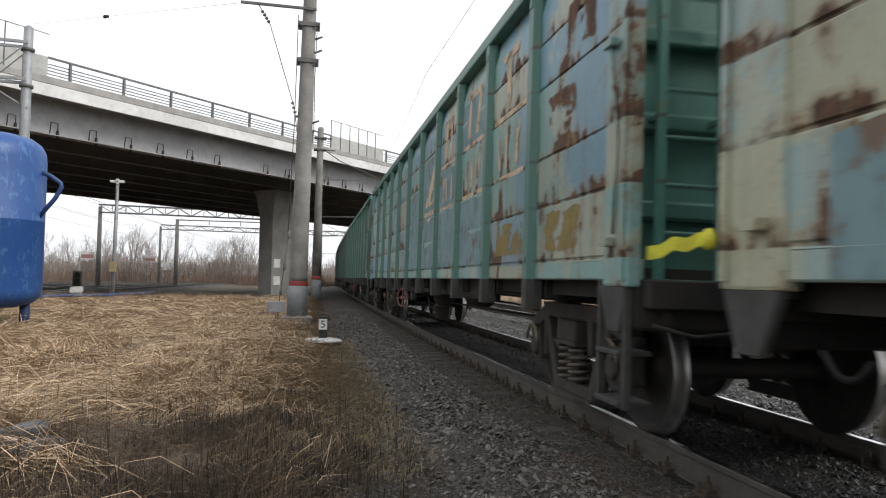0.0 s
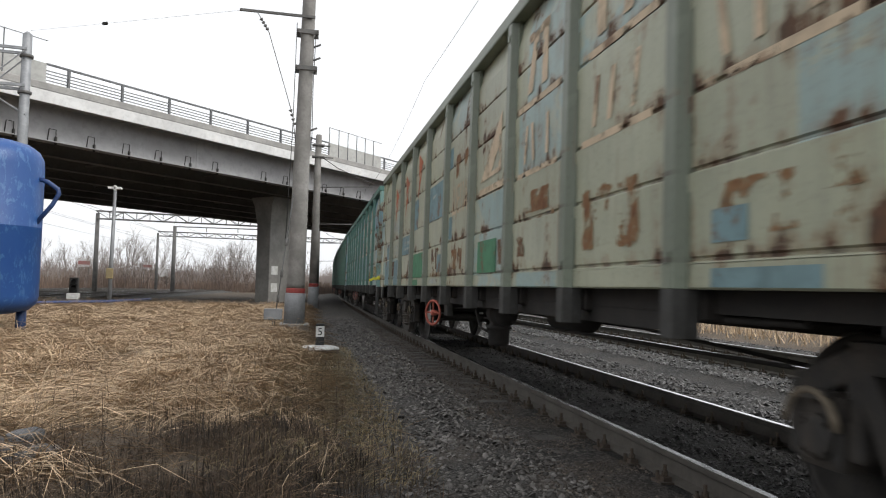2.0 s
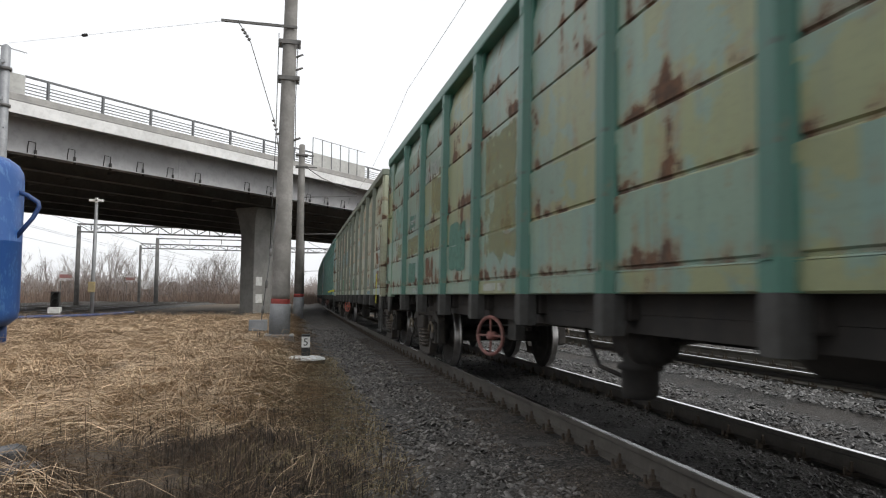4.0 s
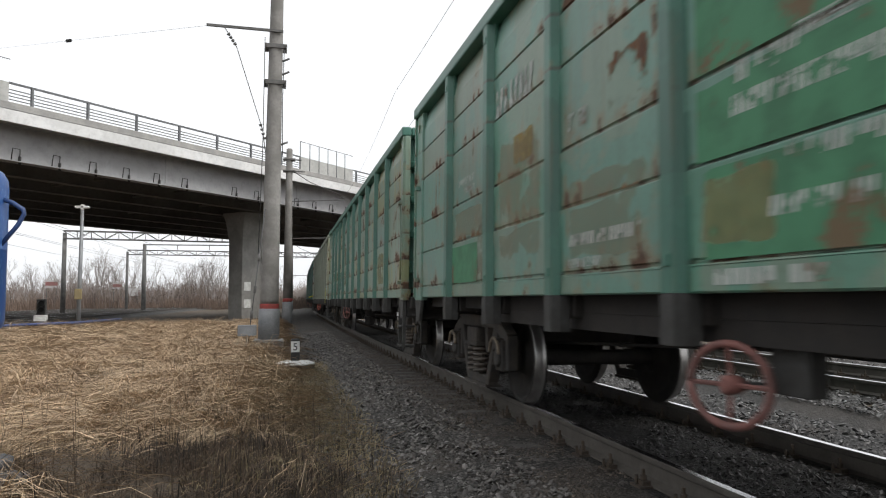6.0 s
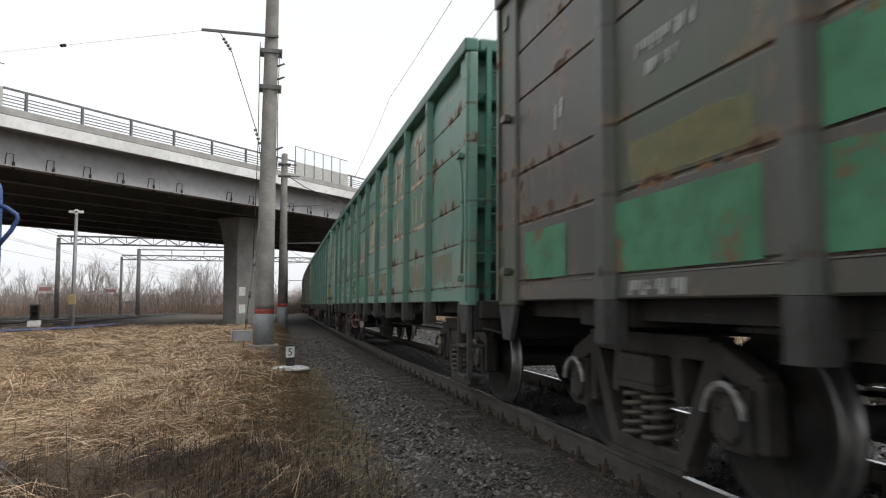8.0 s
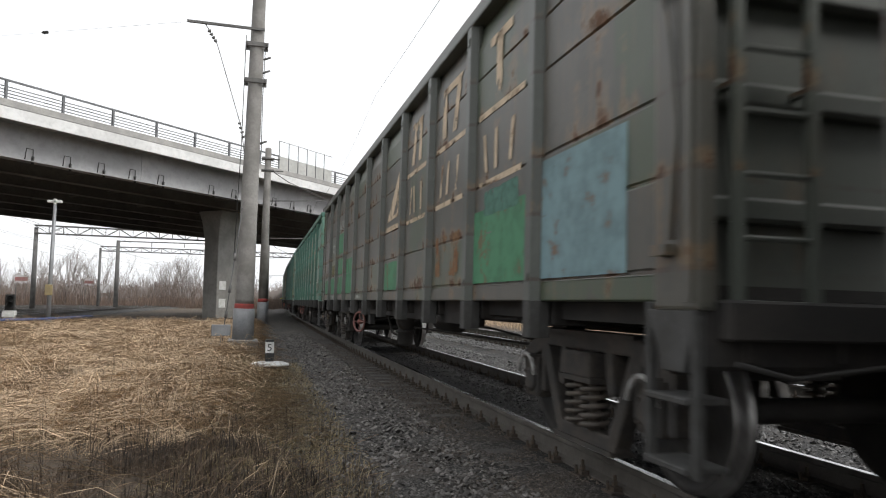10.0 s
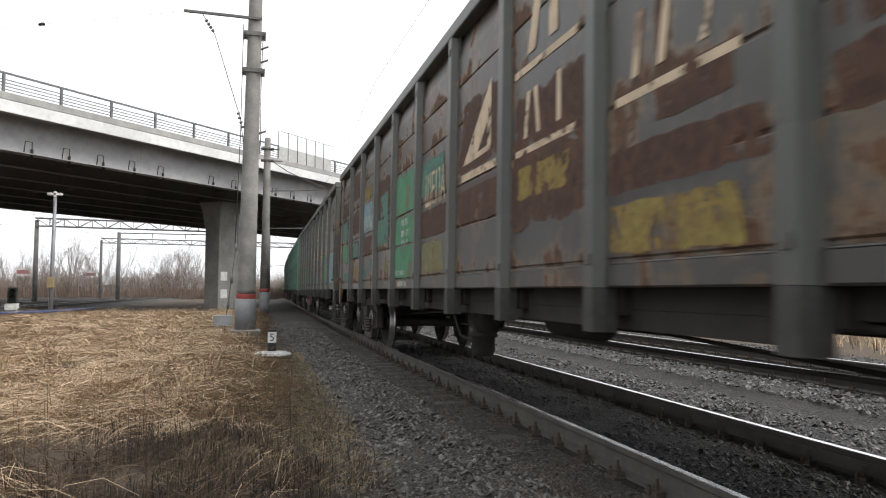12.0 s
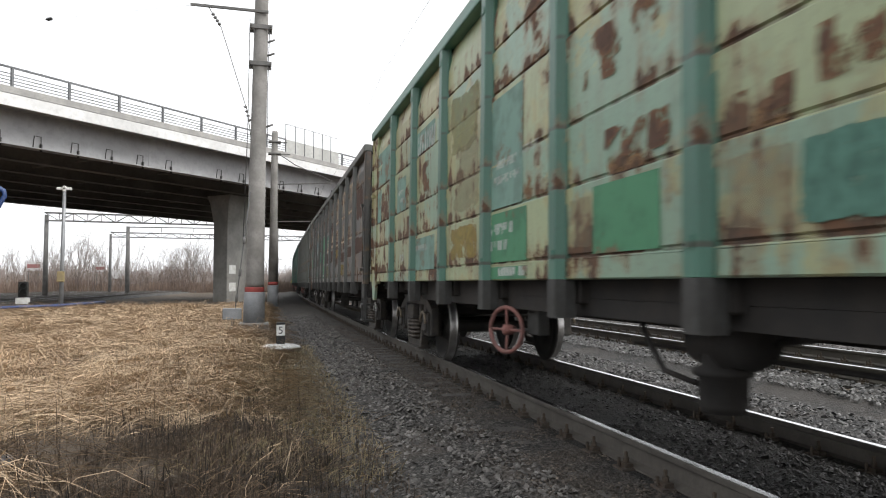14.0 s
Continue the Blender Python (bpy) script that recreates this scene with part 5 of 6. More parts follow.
    if index in (8, 11):
        word("stencilled_word", "ПРОБЕГ", 0.085, POST_Y[3] - 0.85, 2.08, root, M["script"], "white stencilled word")
    if "marks" in extras:
        emblem(root)
    if "chips" in extras:
        word("cargo_word", "ЩЕПА", 0.52, 0.46, 2.06, root, M["letter"], "worn cream cargo lettering", 0.6)
    if "script" in extras:
        fitted("stencilled_writing", "stencilled_writing/%d" % index, strokes(inscription(index)), root, M["script"], label="small stencilled white lines of writing")["kind"] = "stuff"
    if "straps" in extras:
        for y, z, pts in ((HALF + 0.02, 1.34, ((0, 0), (0.0, 0.06), (-0.03, 0.12), (-0.02, 0.19), (-0.06, 0.26), (-0.07, 0.33))), (-HALF + 0.3, 1.35, ((0, 0.2), (0.05, 0.16), (-0.02, 0.05), (-0.1, -0.05), (-0.04, -0.18), (-0.05, -0.4)))):
            bm = bmesh.new()
            rows = []
            for k, (a, b) in enumerate(pts):
                if y > 0:
                    c, up = (-1.56 - b * 0.75, y + b * 0.35, z + a - 0.03), (0, 0.0, 0.032)
                else:
                    c, up = (-1.60 - abs(a) * 0.2, y + a, z + b), (0, 0.035, 0.012)
                rows.append([bm.verts.new((c[0] + d, c[1] + up[1] * q, c[2] + up[2] * q)) for d, q in ((0, 1), (-0.008, 1), (-0.008, -1), (0, -1))])
            for p, q in zip(rows, rows[1:]):
                for k in range(4):
                    bm.faces.new((p[k], p[(k + 1) % 4], q[(k + 1) % 4], q[k]))
            bm.faces.new(rows[0]), bm.faces.new(rows[-1][::-1])
            if y > 0:
                lathe(bm, [(0.012, -0.05), (0.034, -0.03), (0.038, 0.015), (0.016, 0.05)], "z", 8, (-1.57, y + 0.0, z - 0.03))
            part("yellow_strap", bm, M["yellow"], root, "bright yellow plastic strap tied to the wagon corner")
    return root, sets


M["pale_strap"] = plain("pale_greasy_strap", (0.42, 0.42, 0.41), (0.22, 0.21, 0.2), 0.7, 0.0, 14.0)
M["strap"] = plain("greasy_tan_strap", (0.22, 0.18, 0.13), (0.14, 0.115, 0.085), 0.7, 0.1, 9.0)
GREEN, TEAL, PALE = (0.075, 0.21, 0.155), (0.10, 0.27, 0.25), (0.33, 0.36, 0.27)
LIVERIES = [
    # label, body paint, post paint, extras
    ("dark green steel gondola wagon of a moving train", (GREEN, (0.06, 0.15, 0.12), (0.11, 0.24, 0.2), 0.25, 0.15, 0.35), (GREEN, 0.15), ("script",)),
    ("dark green steel gondola wagon of a moving train", ((0.06, 0.16, 0.13), GREEN, (0.10, 0.18, 0.15), 0.3, 0.2, 0.3), ((0.06, 0.17, 0.13), 0.15), ("script",)),
    ("dark green steel gondola wagon of a moving train", (GREEN, (0.08, 0.24, 0.20), (0.05, 0.12, 0.10), 0.3, 0.2, 0.4), (GREEN, 0.15), ("script",)),
    ("green steel gondola wagon with faded bays", (GREEN, (0.10, 0.26, 0.23), (0.2, 0.24, 0.2), 0.3, 0.25, 0.4), (GREEN, 0.2), ("script", "marks")),
    ("dark green steel gondola wagon of a moving train", ((0.05, 0.14, 0.11), GREEN, (0.09, 0.17, 0.15), 0.3, 0.2, 0.3), (GREEN, 0.15), ("script",)),
    ("green and blue gondola wagon, rust-stained, with a yellow strap", ((0.19, 0.33, 0.31), (0.13, 0.27, 0.36), (0.34, 0.36, 0.28), 0.35, 0.42, 0.45), ((0.08, 0.22, 0.18), 0.2), ("script", "marks")),
    ("pale grey-green gondola wagon with blue patches and rust streaks", ((0.33, 0.345, 0.25), (0.25, 0.35, 0.34), (0.36, 0.37, 0.27), 0.3, 0.36, 0.28), ((0.21, 0.245, 0.185), 0.15), ("script", "marks", "chips", "straps")),
    ("teal-green gondola wagon with yellowed, rusty sheets", ((0.20, 0.29, 0.22), (0.25, 0.27, 0.13), (0.17, 0.28, 0.24), 0.4, 0.40, 0.3), ((0.06, 0.20, 0.15), 0.2), ("script",)),
    ("green gondola wagon with faded cream lettering", ((0.125, 0.262, 0.205), (0.105, 0.255, 0.18), (0.185, 0.25, 0.185), 0.5, 0.30, 0.2), ((0.06, 0.20, 0.145), 0.12), ("script", "marks", "chips")),
    ("dark grey-brown gondola wagon with bright green patches", ((0.15, 0.145, 0.12), (0.11, 0.15, 0.09), (0.12, 0.12, 0.10), 0.4, 0.30, 0.22), ((0.095, 0.105, 0.09), 0.2), ("script", "marks", "white_straps")),
    ("brown rusty gondola wagon with teal-green patches", ((0.145, 0.14, 0.13), (0.15, 0.075, 0.05), (0.165, 0.165, 0.15), 0.4, 0.46, 0.30), ((0.10, 0.105, 0.095), 0.2), ("script", "marks", "chips", "no_handwheel", "white_straps")),
    ("light green gondola wagon, mottled with brown rust", ((0.30, 0.35, 0.20), (0.21, 0.32, 0.24), (0.33, 0.31, 0.15), 0.4, 0.50, 0.45), ((0.08, 0.22, 0.16), 0.12), ("script",)),
]
TONES = (0.72, 0.72, 0.72, 0.72, 0.76, 1.12, 1.16, 1.0, 1.02, 0.56, 0.36, 1.12)   # the old paint is dull and dark
WAGONS = []
for k, (label, body, posts, extras) in enumerate(LIVERIES):
    bodymat = paint("wagon_paint", *[tuple(TONES[k] * x for x in c) for c in body[:3]], amount=body[3], rust=body[4], seed=1.0 + 1.7 * k, dirt=0.22, blocks=body[5])
    pc = tuple(0.84 * x for x in posts[0])
    postmat = paint("post_paint", pc, tuple(x * 0.85 for x in pc), tuple(x * 1.2 for x in pc), amount=0.2, rust=posts[1] * 0.4, seed=30 + k, dirt=0.2, blocks=0.1)
    WAGONS.append(gondola(k, label, bodymat, postmat, extras))


def wagon_pose(s):
    """Pose of a wagon whose leading end is at y = s: its bogies ride on the curve, leaning with the cant."""
    y = s - HALF
    a, b = y - 7.475, y + 7.475
    turn = -math.atan2(track_x(b) - track_x(a), b - a)
    return pose((track_x(a) + track_x(b)) / 2, y, -0.0135) @ Matrix.Rotation(turn, 4, "Z") @ Matrix.Rotation(CANT, 4, "Y")


def motions():
    """The train rolls away from the camera at a steady pace; its wheels turn with it."""
    for k, (root, sets) in enumerate(WAGONS):
        s0 = 2.99 - PITCH * (k - 6)
        walk(root, [(t, wagon_pose(s0 + SPEED * t)) for t in [i * 1.0 for i in range(15)]])
        if k < 3:
            continue
        step = 14.0 / 112
        for w, y in sets:
            walk(w, [(i * step, pose(0, y, 0.479, -math.degrees(SPEED * i * step / 0.475))) for i in range(113)])


# ---- the overpass ----
U, N = Vector((0.673, 0.740)).normalized(), Vector((-0.740, 0.673)).normalized()
Z_BEAM, Z_DECK = 7.2, 8.76


def bridge_at(a, n, z=0.0):
    """A point of the overpass: a metres along it, n metres across from the camera's side."""
    p = U * a + N * n
    return Vector((p.x, p.y, z))


BRIDGE = Matrix(((U.x, N.x, 0, 0), (U.y, N.y, 0, 0), (0, 0, 1, 0), (0, 0, 0, 1)))


def build_overpass():
    root = empty("road_overpass", BRIDGE, "grey steel-girder road overpass with concrete deck and railings", "bridge", kind="structure")
    A0, A1 = -60.0, 130.0
    for i, n in enumerate((31.3, 35.0, 38.7, 42.4, 46.1, 49.8, 53.5)):
        bm = bmesh.new()
        quadbox(bm, A0, A1, n - 0.015, n + 0.015, Z_BEAM, Z_DECK)
        quadbox(bm, A0, A1, n - 0.28, n + 0.28, Z_BEAM - 0.04, Z_BEAM)
        g = part("girder", bm, M["girder"] if i == 0 else M["shaded_girder"], root, "grey painted steel plate girder")
        if i == 0:
            for a in np.arange(A0 + 2, A1, 10.5):
                bm = bmesh.new()
                quadbox(bm, a - 0.25, a + 0.25, n - 0.032, n - 0.0165, Z_BEAM + 0.05, Z_DECK - 0.1)
                part("splice_plate", bm, M["girder"], g)
    bm = bmesh.new()
    for a in np.arange(A0, A1, 5.25):
        for n in (31.3, 35.0, 38.7, 42.4, 46.1, 49.8):
            quadbox(bm, a - 0.06, a + 0.06, n + 0.3, n + 3.4, Z_BEAM + 0.3, Z_BEAM + 0.42)
            quadbox(bm, a - 0.06, a + 0.06, n + 0.3, n + 3.4, Z_BEAM + 1.1, Z_BEAM + 1.2)
    part("cross_bracing", bm, M["shaded_girder"], root)["kind"] = "stuff"
    bm = bmesh.new()
    quadbox(bm, A0, A1, 30.1, 54.7, Z_DECK, Z_DECK + 0.24)
    quadbox(bm, A0, A1, 30.1, 30.7, Z_DECK + 0.24, Z_DECK + 0.30)
    part("deck_slab", bm, M["concrete"], root)
    for n in (30.12, 54.3):
        bm = bmesh.new()
        quadbox(bm, A0, A1, n, n + 0.38, Z_DECK + 0.37, Z_DECK + 0.70)
        soften(bm, 0.03)
        part("kerb_beam", bm, M["concrete"], root)
    # white edge fascia along the slab
    bm = bmesh.new()
    quadbox(bm, A0, A1, 30.00, 30.098, Z_DECK - 0.18, Z_DECK + 0.33)
    part("edge_fascia", bm, M["fascia"], root, "pale painted fascia strip")
    # railing: posts and five bars, with gaps where barriers stand
    solid = ((-60.0, 16.92), (35.37, 41.04))
    a = 17.93 - 2.62 * 29
    bmp = bmesh.new()
    quadbox(bmp, -0.05, 0.05, -0.06, 0.06, 0, 0.82)
    soften(bmp, 0.008)
    post_mesh = mesh_of("railing_post", bmp, M["rail_steel"])
    while a < A1:
        if not any(x0 < a < x1 for x0, x1 in solid):
            ob = new("railing_post", post_mesh)
            ob.parent = root
            ob.matrix_basis = pose(a, 30.3, Z_DECK + 0.70)
        a += 2.62
    for x0, x1 in ((16.92, 35.37), (41.04, A1)):
        for k, z in enumerate((0.14, 0.28, 0.42, 0.56, 0.84)):
            bm = bmesh.new()
            r = 0.04 if k == 4 else 0.018
            quadbox(bm, x0, x1, 30.3 - r, 30.3 + r, Z_DECK + 0.70 + z - r, Z_DECK + 0.70 + z + r)
            part("railing_bar", bm, M["rail_steel"], root)
    for x0, x1 in solid:
        b0 = max(x0, -12)
        n = int((x1 - b0) / 0.9)
        for k in range(n):
            y0, y1 = b0 + (x1 - b0) * k / n, b0 + (x1 - b0) * (k + 1) / n
            bm = bmesh.new()
            quadbox(bm, y0 + 0.008, y1 - 0.008, 30.26, 30.34, Z_DECK + 0.70, Z_DECK + 1.55)
            part("barrier_panel", bm, M["barrier"], root, "pale grey noise barrier panel")
            bm = bmesh.new()
            quadbox(bm, y0 - 0.018, y0 + 0.018, 30.22, 30.26, Z_DECK + 0.70, Z_DECK + 2.55)
            quadbox(bm, y0, y1, 30.23, 30.25, Z_DECK + 2.51, Z_DECK + 2.54)
            part("barrier_frame", bm, M["rail_steel"], root)
            bm = bmesh.new()
            quadbox(bm, y0 + 0.02, y1 - 0.02, 30.298, 30.304, Z_DECK + 1.555, Z_DECK + 2.5)
            part("clear_pane", bm, M["glass"], root, "clear noise barrier pane").visible_shadow = False
    # lifting brackets on the near girder
    a = 8.6
    for a in BRACKETS:
        bm = bmesh.new()
        pipe(bm, [(a - 0.16, 31.28, Z_BEAM + 0.06), (a - 0.16, 31.2, Z_BEAM + 0.55), (a + 0.16, 31.2, Z_BEAM + 0.55), (a + 0.16, 31.2, Z_BEAM - 0.02)], 0.022, 6)
        tube(bm, (a + 0.16, 31.2, Z_BEAM - 0.12), (a + 0.16, 31.2, Z_BEAM + 0.22), 0.06, n=8)
        part("conduit_bracket", bm, M["dark_steel"], root)
    for z in (1.75, 0.55):
        bm = bmesh.new()
        quadbox(bm, 36.35, 36.95, 35.955, 35.985, z, z + 0.6)
        part("notice_plate", bm, M["white"], root, "white square plate on the pier")
    # piers
    for a, n in ((PIER_A, 36.65), (PIER_A + 27, 36.65)):
        bm = bmesh.new()
        rows = []
        for z, w, d in ((-0.4, 1.0, 0.65), (5.2, 1.0, 0.65), (6.5, 1.12, 0.85), (Z_BEAM - 0.05, 1.2, 1.1)):
            rows.append([bm.verts.new((a + x * w, n + y * d, z)) for x, y in ((-1, -1), (1, -1), (1, 1), (-1, 1))])
        for p, q in zip(rows, rows[1:]):
            for k in range(4):
                bm.faces.new((p[k], p[(k + 1) % 4], q[(k + 1) % 4], q[k]))
        bm.faces.new(rows[0][::-1]), bm.faces.new(rows[-1])
        bmesh.ops.bevel(bm, geom=[e for e in bm.edges], offset=0.05, segments=2, affect="EDGES", profile=0.5)
        part("pier", bm, M["pier"], root, "stained concrete bridge pier")


M["fascia"] = plain("fascia_paint", (0.72, 0.72, 0.71), (0.58, 0.58, 0.57), 0.7, 0.0, 0.4, 0.0)
M["rail_steel"] = plain("railing_steel", (0.17, 0.175, 0.18), (0.12, 0.125, 0.13), 0.6, 0.2, 1.5, 0.0)
# girder paint with the shade under the deck put into its colour
M["shaded_girder"] = plain("shaded_girder_paint", (0.17, 0.16, 0.15), (0.12, 0.113, 0.105), 0.8, 0.0, 0.5, 0.05)


def glass_material():
    m, n, l, b = mat("clear_pane")
    b.inputs["Base Color"].default_value = (0.95, 0.97, 0.97, 1)
    b.inputs["Roughness"].default_value = 0.05
    b.inputs["Transmission Weight"].default_value = 1.0
    b.inputs["IOR"].default_value = 1.05
    return m


M["glass"] = glass_material()
PIER_A = 37.17
BRACKETS = [17.85 + 1.83 * i for i in range(-4, 14) if i not in (6, 9)]
build_overpass()


# ---- lineside things ----
def catenary_pole():
    x, y, z = -0.21, 21.3, -0.16
    root = empty("catenary_pole", pose(x, y, z, 0, 0.9, 0), "tall grey concrete catenary pole with a red painted band", "pole", "catenary poles")
    bm = bmesh.new()
    lathe(bm, [(0.262, 1.16), (0.258, 1.3), (0.20, 8.4), (0.165, 12.6), (0.15, 12.7)], "z", 20)
    part("shaft", bm, M["pole"], root)
    bm = bmesh.new()
    lathe(bm, [(0.30, 0.1), (0.295, 1.0), (0.28, 1.02)], "z", 20)
    part("painted_base", bm, M["grey_paint"], root, "grey painted pole base")
    bm = bmesh.new()
    lathe(bm, [(0.27, 1.0), (0.275, 1.02), (0.274, 1.14), (0.268, 1.16)], "z", 20)
    part("red_band", bm, M["red"], root, "faded red paint band")
    bm = bmesh.new()
    quadbox(bm, -0.42, 0.42, -0.42, 0.42, -0.25, 0.15)
    soften(bm, 0.03)
    part("plinth", bm, M["concrete"], root)
    for h in (7.62, 8.70):
        bm = bmesh.new()
        for s in (-1, 1):
            quadbox(bm, -0.32, 0.32, s * 0.2 - 0.03, s * 0.2 + 0.03, h - 0.06, h + 0.06)
        for s in (-1, 1):
            tube(bm, (s * 0.27, -0.27, h), (s * 0.27, 0.27, h), 0.022, n=6)
        part("clamp", bm, M["mast"], root, "rusty steel pole clamp")
    bm = bmesh.new()
    quadbox(bm, -1.95, 0.2, -0.26, -0.2, 9.10, 9.17)
    part("cross_arm", bm, M["mast"], root)
    bm = bmesh.new()
    pipe(bm, [(-1.45, -0.23, 9.1), (-1.22, -0.22, 8.75), (-1.1, -0.2, 8.55), (-0.32, -0.1, 6.2), (-0.2, -0.05, 5.4)], 0.012, 6)
    for p, q in (((-1.36, -0.23, 8.95), (-1.12, -0.21, 8.60)), ((-0.40, -0.1, 6.4), (-0.24, -0.05, 5.9))):
        for k in range(4):
            c = Vector(p).lerp(Vector(q), (k + 0.5) / 4)
            d = (Vector(q) - Vector(p)).normalized() * 0.03
            tube(bm, c - d, c + d, 0.055, 0.035, 8)
    part("insulator_stay", bm, M["mast"], root)
    for s, h0, h1 in ((-0.32, 2.5, 9.0), (0.24, 5.5, 8.7)):
        bm = bmesh.new()
        pipe(bm, [(s * 1.1, 0.0, h0), (s * 0.95, 0.0, (h0 + h1) / 2), (s, 0.0, h1)], 0.012, 5)
        part("down_lead", bm, M["wire"], root)
    for h in (7.9, 8.3, 5.8):
        bm = bmesh.new()
        tube(bm, (0.2, -0.05, h), (0.40, -0.1, h + 0.08), 0.03, n=7)
        part("insulator", bm, M["mast"], root)
    return root


def stay_wire():
    root = empty("anchor_stay", pose(-0.75, 20.6, -0.2), "steel anchor stay with insulators and a small grey cabinet", "stay wire")
    bm = bmesh.new()
    pipe(bm, [(0, 0, 0), (0.05, 0, 0.6), (0.42, 0.3, 3.9)], 0.014, 6)
    part("stay_cable", bm, M["wire"], root)
    for h in (0.9, 1.6, 2.5):
        bm = bmesh.new()
        tube(bm, (0.05 + 0.112 * (h - 0.6), 0.09 * (h - 0.6), h - 0.1), (0.05 + 0.112 * (h - 0.5), 0.09 * (h - 0.5), h + 0.1), 0.04, n=8)
        part("stay_insulator", bm, M["mast"], root)
    bm = bmesh.new()
    quadbox(bm, -0.28, 0.22, -0.1, 0.2, 0.32, 0.62)
    quadbox(bm, -0.06, -0.02, 0.03, 0.07, -0.1, 0.32)
    soften(bm, 0.012)
    part("cabinet", bm, M["grey_paint"], root)


def second_pole(x, y, top, r, label, red=True):
    root = empty("catenary_pole", pose(x, y, -0.2, 0, 0.4, 0), label, "pole", "catenary poles")
    bm = bmesh.new()
    lathe(bm, [(r, 1.3), (r * 0.75, top * 0.8), (r * 0.68, top), (r * 0.5, top + 0.05)], "z", 14)
    part("shaft", bm, M["pole"], root)
    bm = bmesh.new()
    lathe(bm, [(r * 1.15, -0.1), (r * 1.12, 1.15), (r * 1.02, 1.2)], "z", 14)
    part("painted_base", bm, M["grey_paint"], root)
    bm = bmesh.new()
    lathe(bm, [(r * 1.05, 1.16), (r * 1.06, 1.36), (r * 1.0, 1.38)], "z", 14)
    part("red_band", bm, M["red"], root)
    for h, w in ((top - 0.6, 0.7), (top - 1.3, 0.9)):
        bm = bmesh.new()
        quadbox(bm, -0.2, w, -0.03, 0.03, h - 0.03, h + 0.03)
        quadbox(bm, -r - 0.1, r + 0.1, -r, r, h - 0.04, h + 0.04)
        part("clamp_arm", bm, M["mast"], root)
    bm = bmesh.new()
    pipe(bm, [(0.1, 0, top - 3.1), (3.3, 0, top - 2.9)], 0.025, 6)
    part("cantilever_tube", bm, M["mast"], root)
    bm = bmesh.new()
    pipe(bm, [(0.1, 0, top - 5.3), (2.9, 0, top - 5.2)], 0.03, 6)
    part("registration_arm", bm, M["mast"], root)
    bm = bmesh.new()
    pipe(bm, [(0.1, 0, top - 1.2), (1.2, 0, top - 1.9), (3.3, 0, top - 2.75)], 0.025, 6)
    part("cantilever", bm, M["mast"], root, "steel cantilever of the overhead line")


def picket_post():
    root = empty("picket_post", pose(0.385, 15.0, -0.17), "short concrete picket post with a white numbered head", "marker post")
    bm = bmesh.new()
    quadbox(bm, -0.085, 0.085, -0.07, 0.07, 0.0, 0.22)
    soften(bm, 0.008)
    part("black_foot", bm, M["black"], root, "black painted lower part")
    bm = bmesh.new()
    quadbox(bm, -0.085, 0.085, -0.07, 0.07, 0.22, 0.44)
    soften(bm, 0.008)
    part("white_head", bm, M["white"], root)
    bm = bmesh.new()
    quadbox(bm, -0.088, 0.088, -0.073, 0.073, 0.44, 0.485)
    soften(bm, 0.01)
    part("black_cap", bm, M["black"], root)
    bm = bmesh.new()
    lathe(bm, [(0.40, -0.03), (0.39, 0.0), (0.30, 0.035), (0.12, 0.05), (0.05, 0.052)], "z", 24)
    part("whitewashed_collar", bm, M["white"], root, "whitewashed gravel ring")
    cu = bpy.data.curves.new("numeral", "FONT")
    cu.body, cu.size, cu.extrude = "5", 0.21, 0.001
    tmp = new("numeral", cu)
    bpy.context.view_layer.update()
    me = bpy.data.meshes.new_from_object(tmp.evaluated_get(bpy.context.evaluated_depsgraph_get()))
    bpy.data.objects.remove(tmp)
    me.name = "numeral"
    me.materials.clear()
    me.materials.append(M["black"])
    ob = new("numeral", me)
    ob.parent = root
    ob.matrix_basis = pose(-0.055, -0.0725, 0.26, 90, 0, 0)


def blue_tank():
    root = empty("steel_tank", pose(-7.02, 17.7, -0.14), "blue painted upright steel pressure tank on short legs", "tank")
    R = 1.12
    bm = bmesh.new()
    prof = [(0.02, 0.44), (R * 0.5, 0.46), (R * 0.82, 0.54), (R * 0.97, 0.70), (R, 0.86), (R, 2.4), (R * 1.004, 2.41), (R, 2.42), (R, 3.78), (R * 0.98, 3.98), (R * 0.9, 4.15), (R * 0.74, 4.28), (R * 0.5, 4.35), (R * 0.25, 4.38), (0.02, 4.39)]
    lathe(bm, prof, "z", 48)
    part("shell", bm, M["tank"], root, "scratched blue tank shell")
    for a in (20, 110, 200, 290):
        c, s = math.cos(radians(a)), math.sin(radians(a))
        bm = bmesh.new()
        tube(bm, (c * 0.78, s * 0.78, 0.02), (c * 0.78, s * 0.78, 0.62), 0.11, n=12)
        quadbox(bm, c * 0.78 - 0.2, c * 0.78 + 0.2, s * 0.78 - 0.2, s * 0.78 + 0.2, -0.06, 0.02)
        part("leg", bm, M["blue_pipe"], root)
    bm = bmesh.new()
    pipe(bm, [(R - 0.05, -0.1, 3.52), (R + 0.15, -0.1, 3.46), (R + 0.38, -0.1, 3.30), (R + 0.40, -0.1, 3.20), (R + 0.28, -0.1, 2.95), (R - 0.05, -0.1, 2.5)], 0.05, 10)
    part("outlet_pipe", bm, M["blue_pipe"], root, "dark blue bent outlet pipe")
    bm = bmesh.new()
    quadbox(bm, -1.25, 1.25, -1.1, 1.1, -0.12, -0.055)
    part("base_slab", bm, M["concrete"], root)


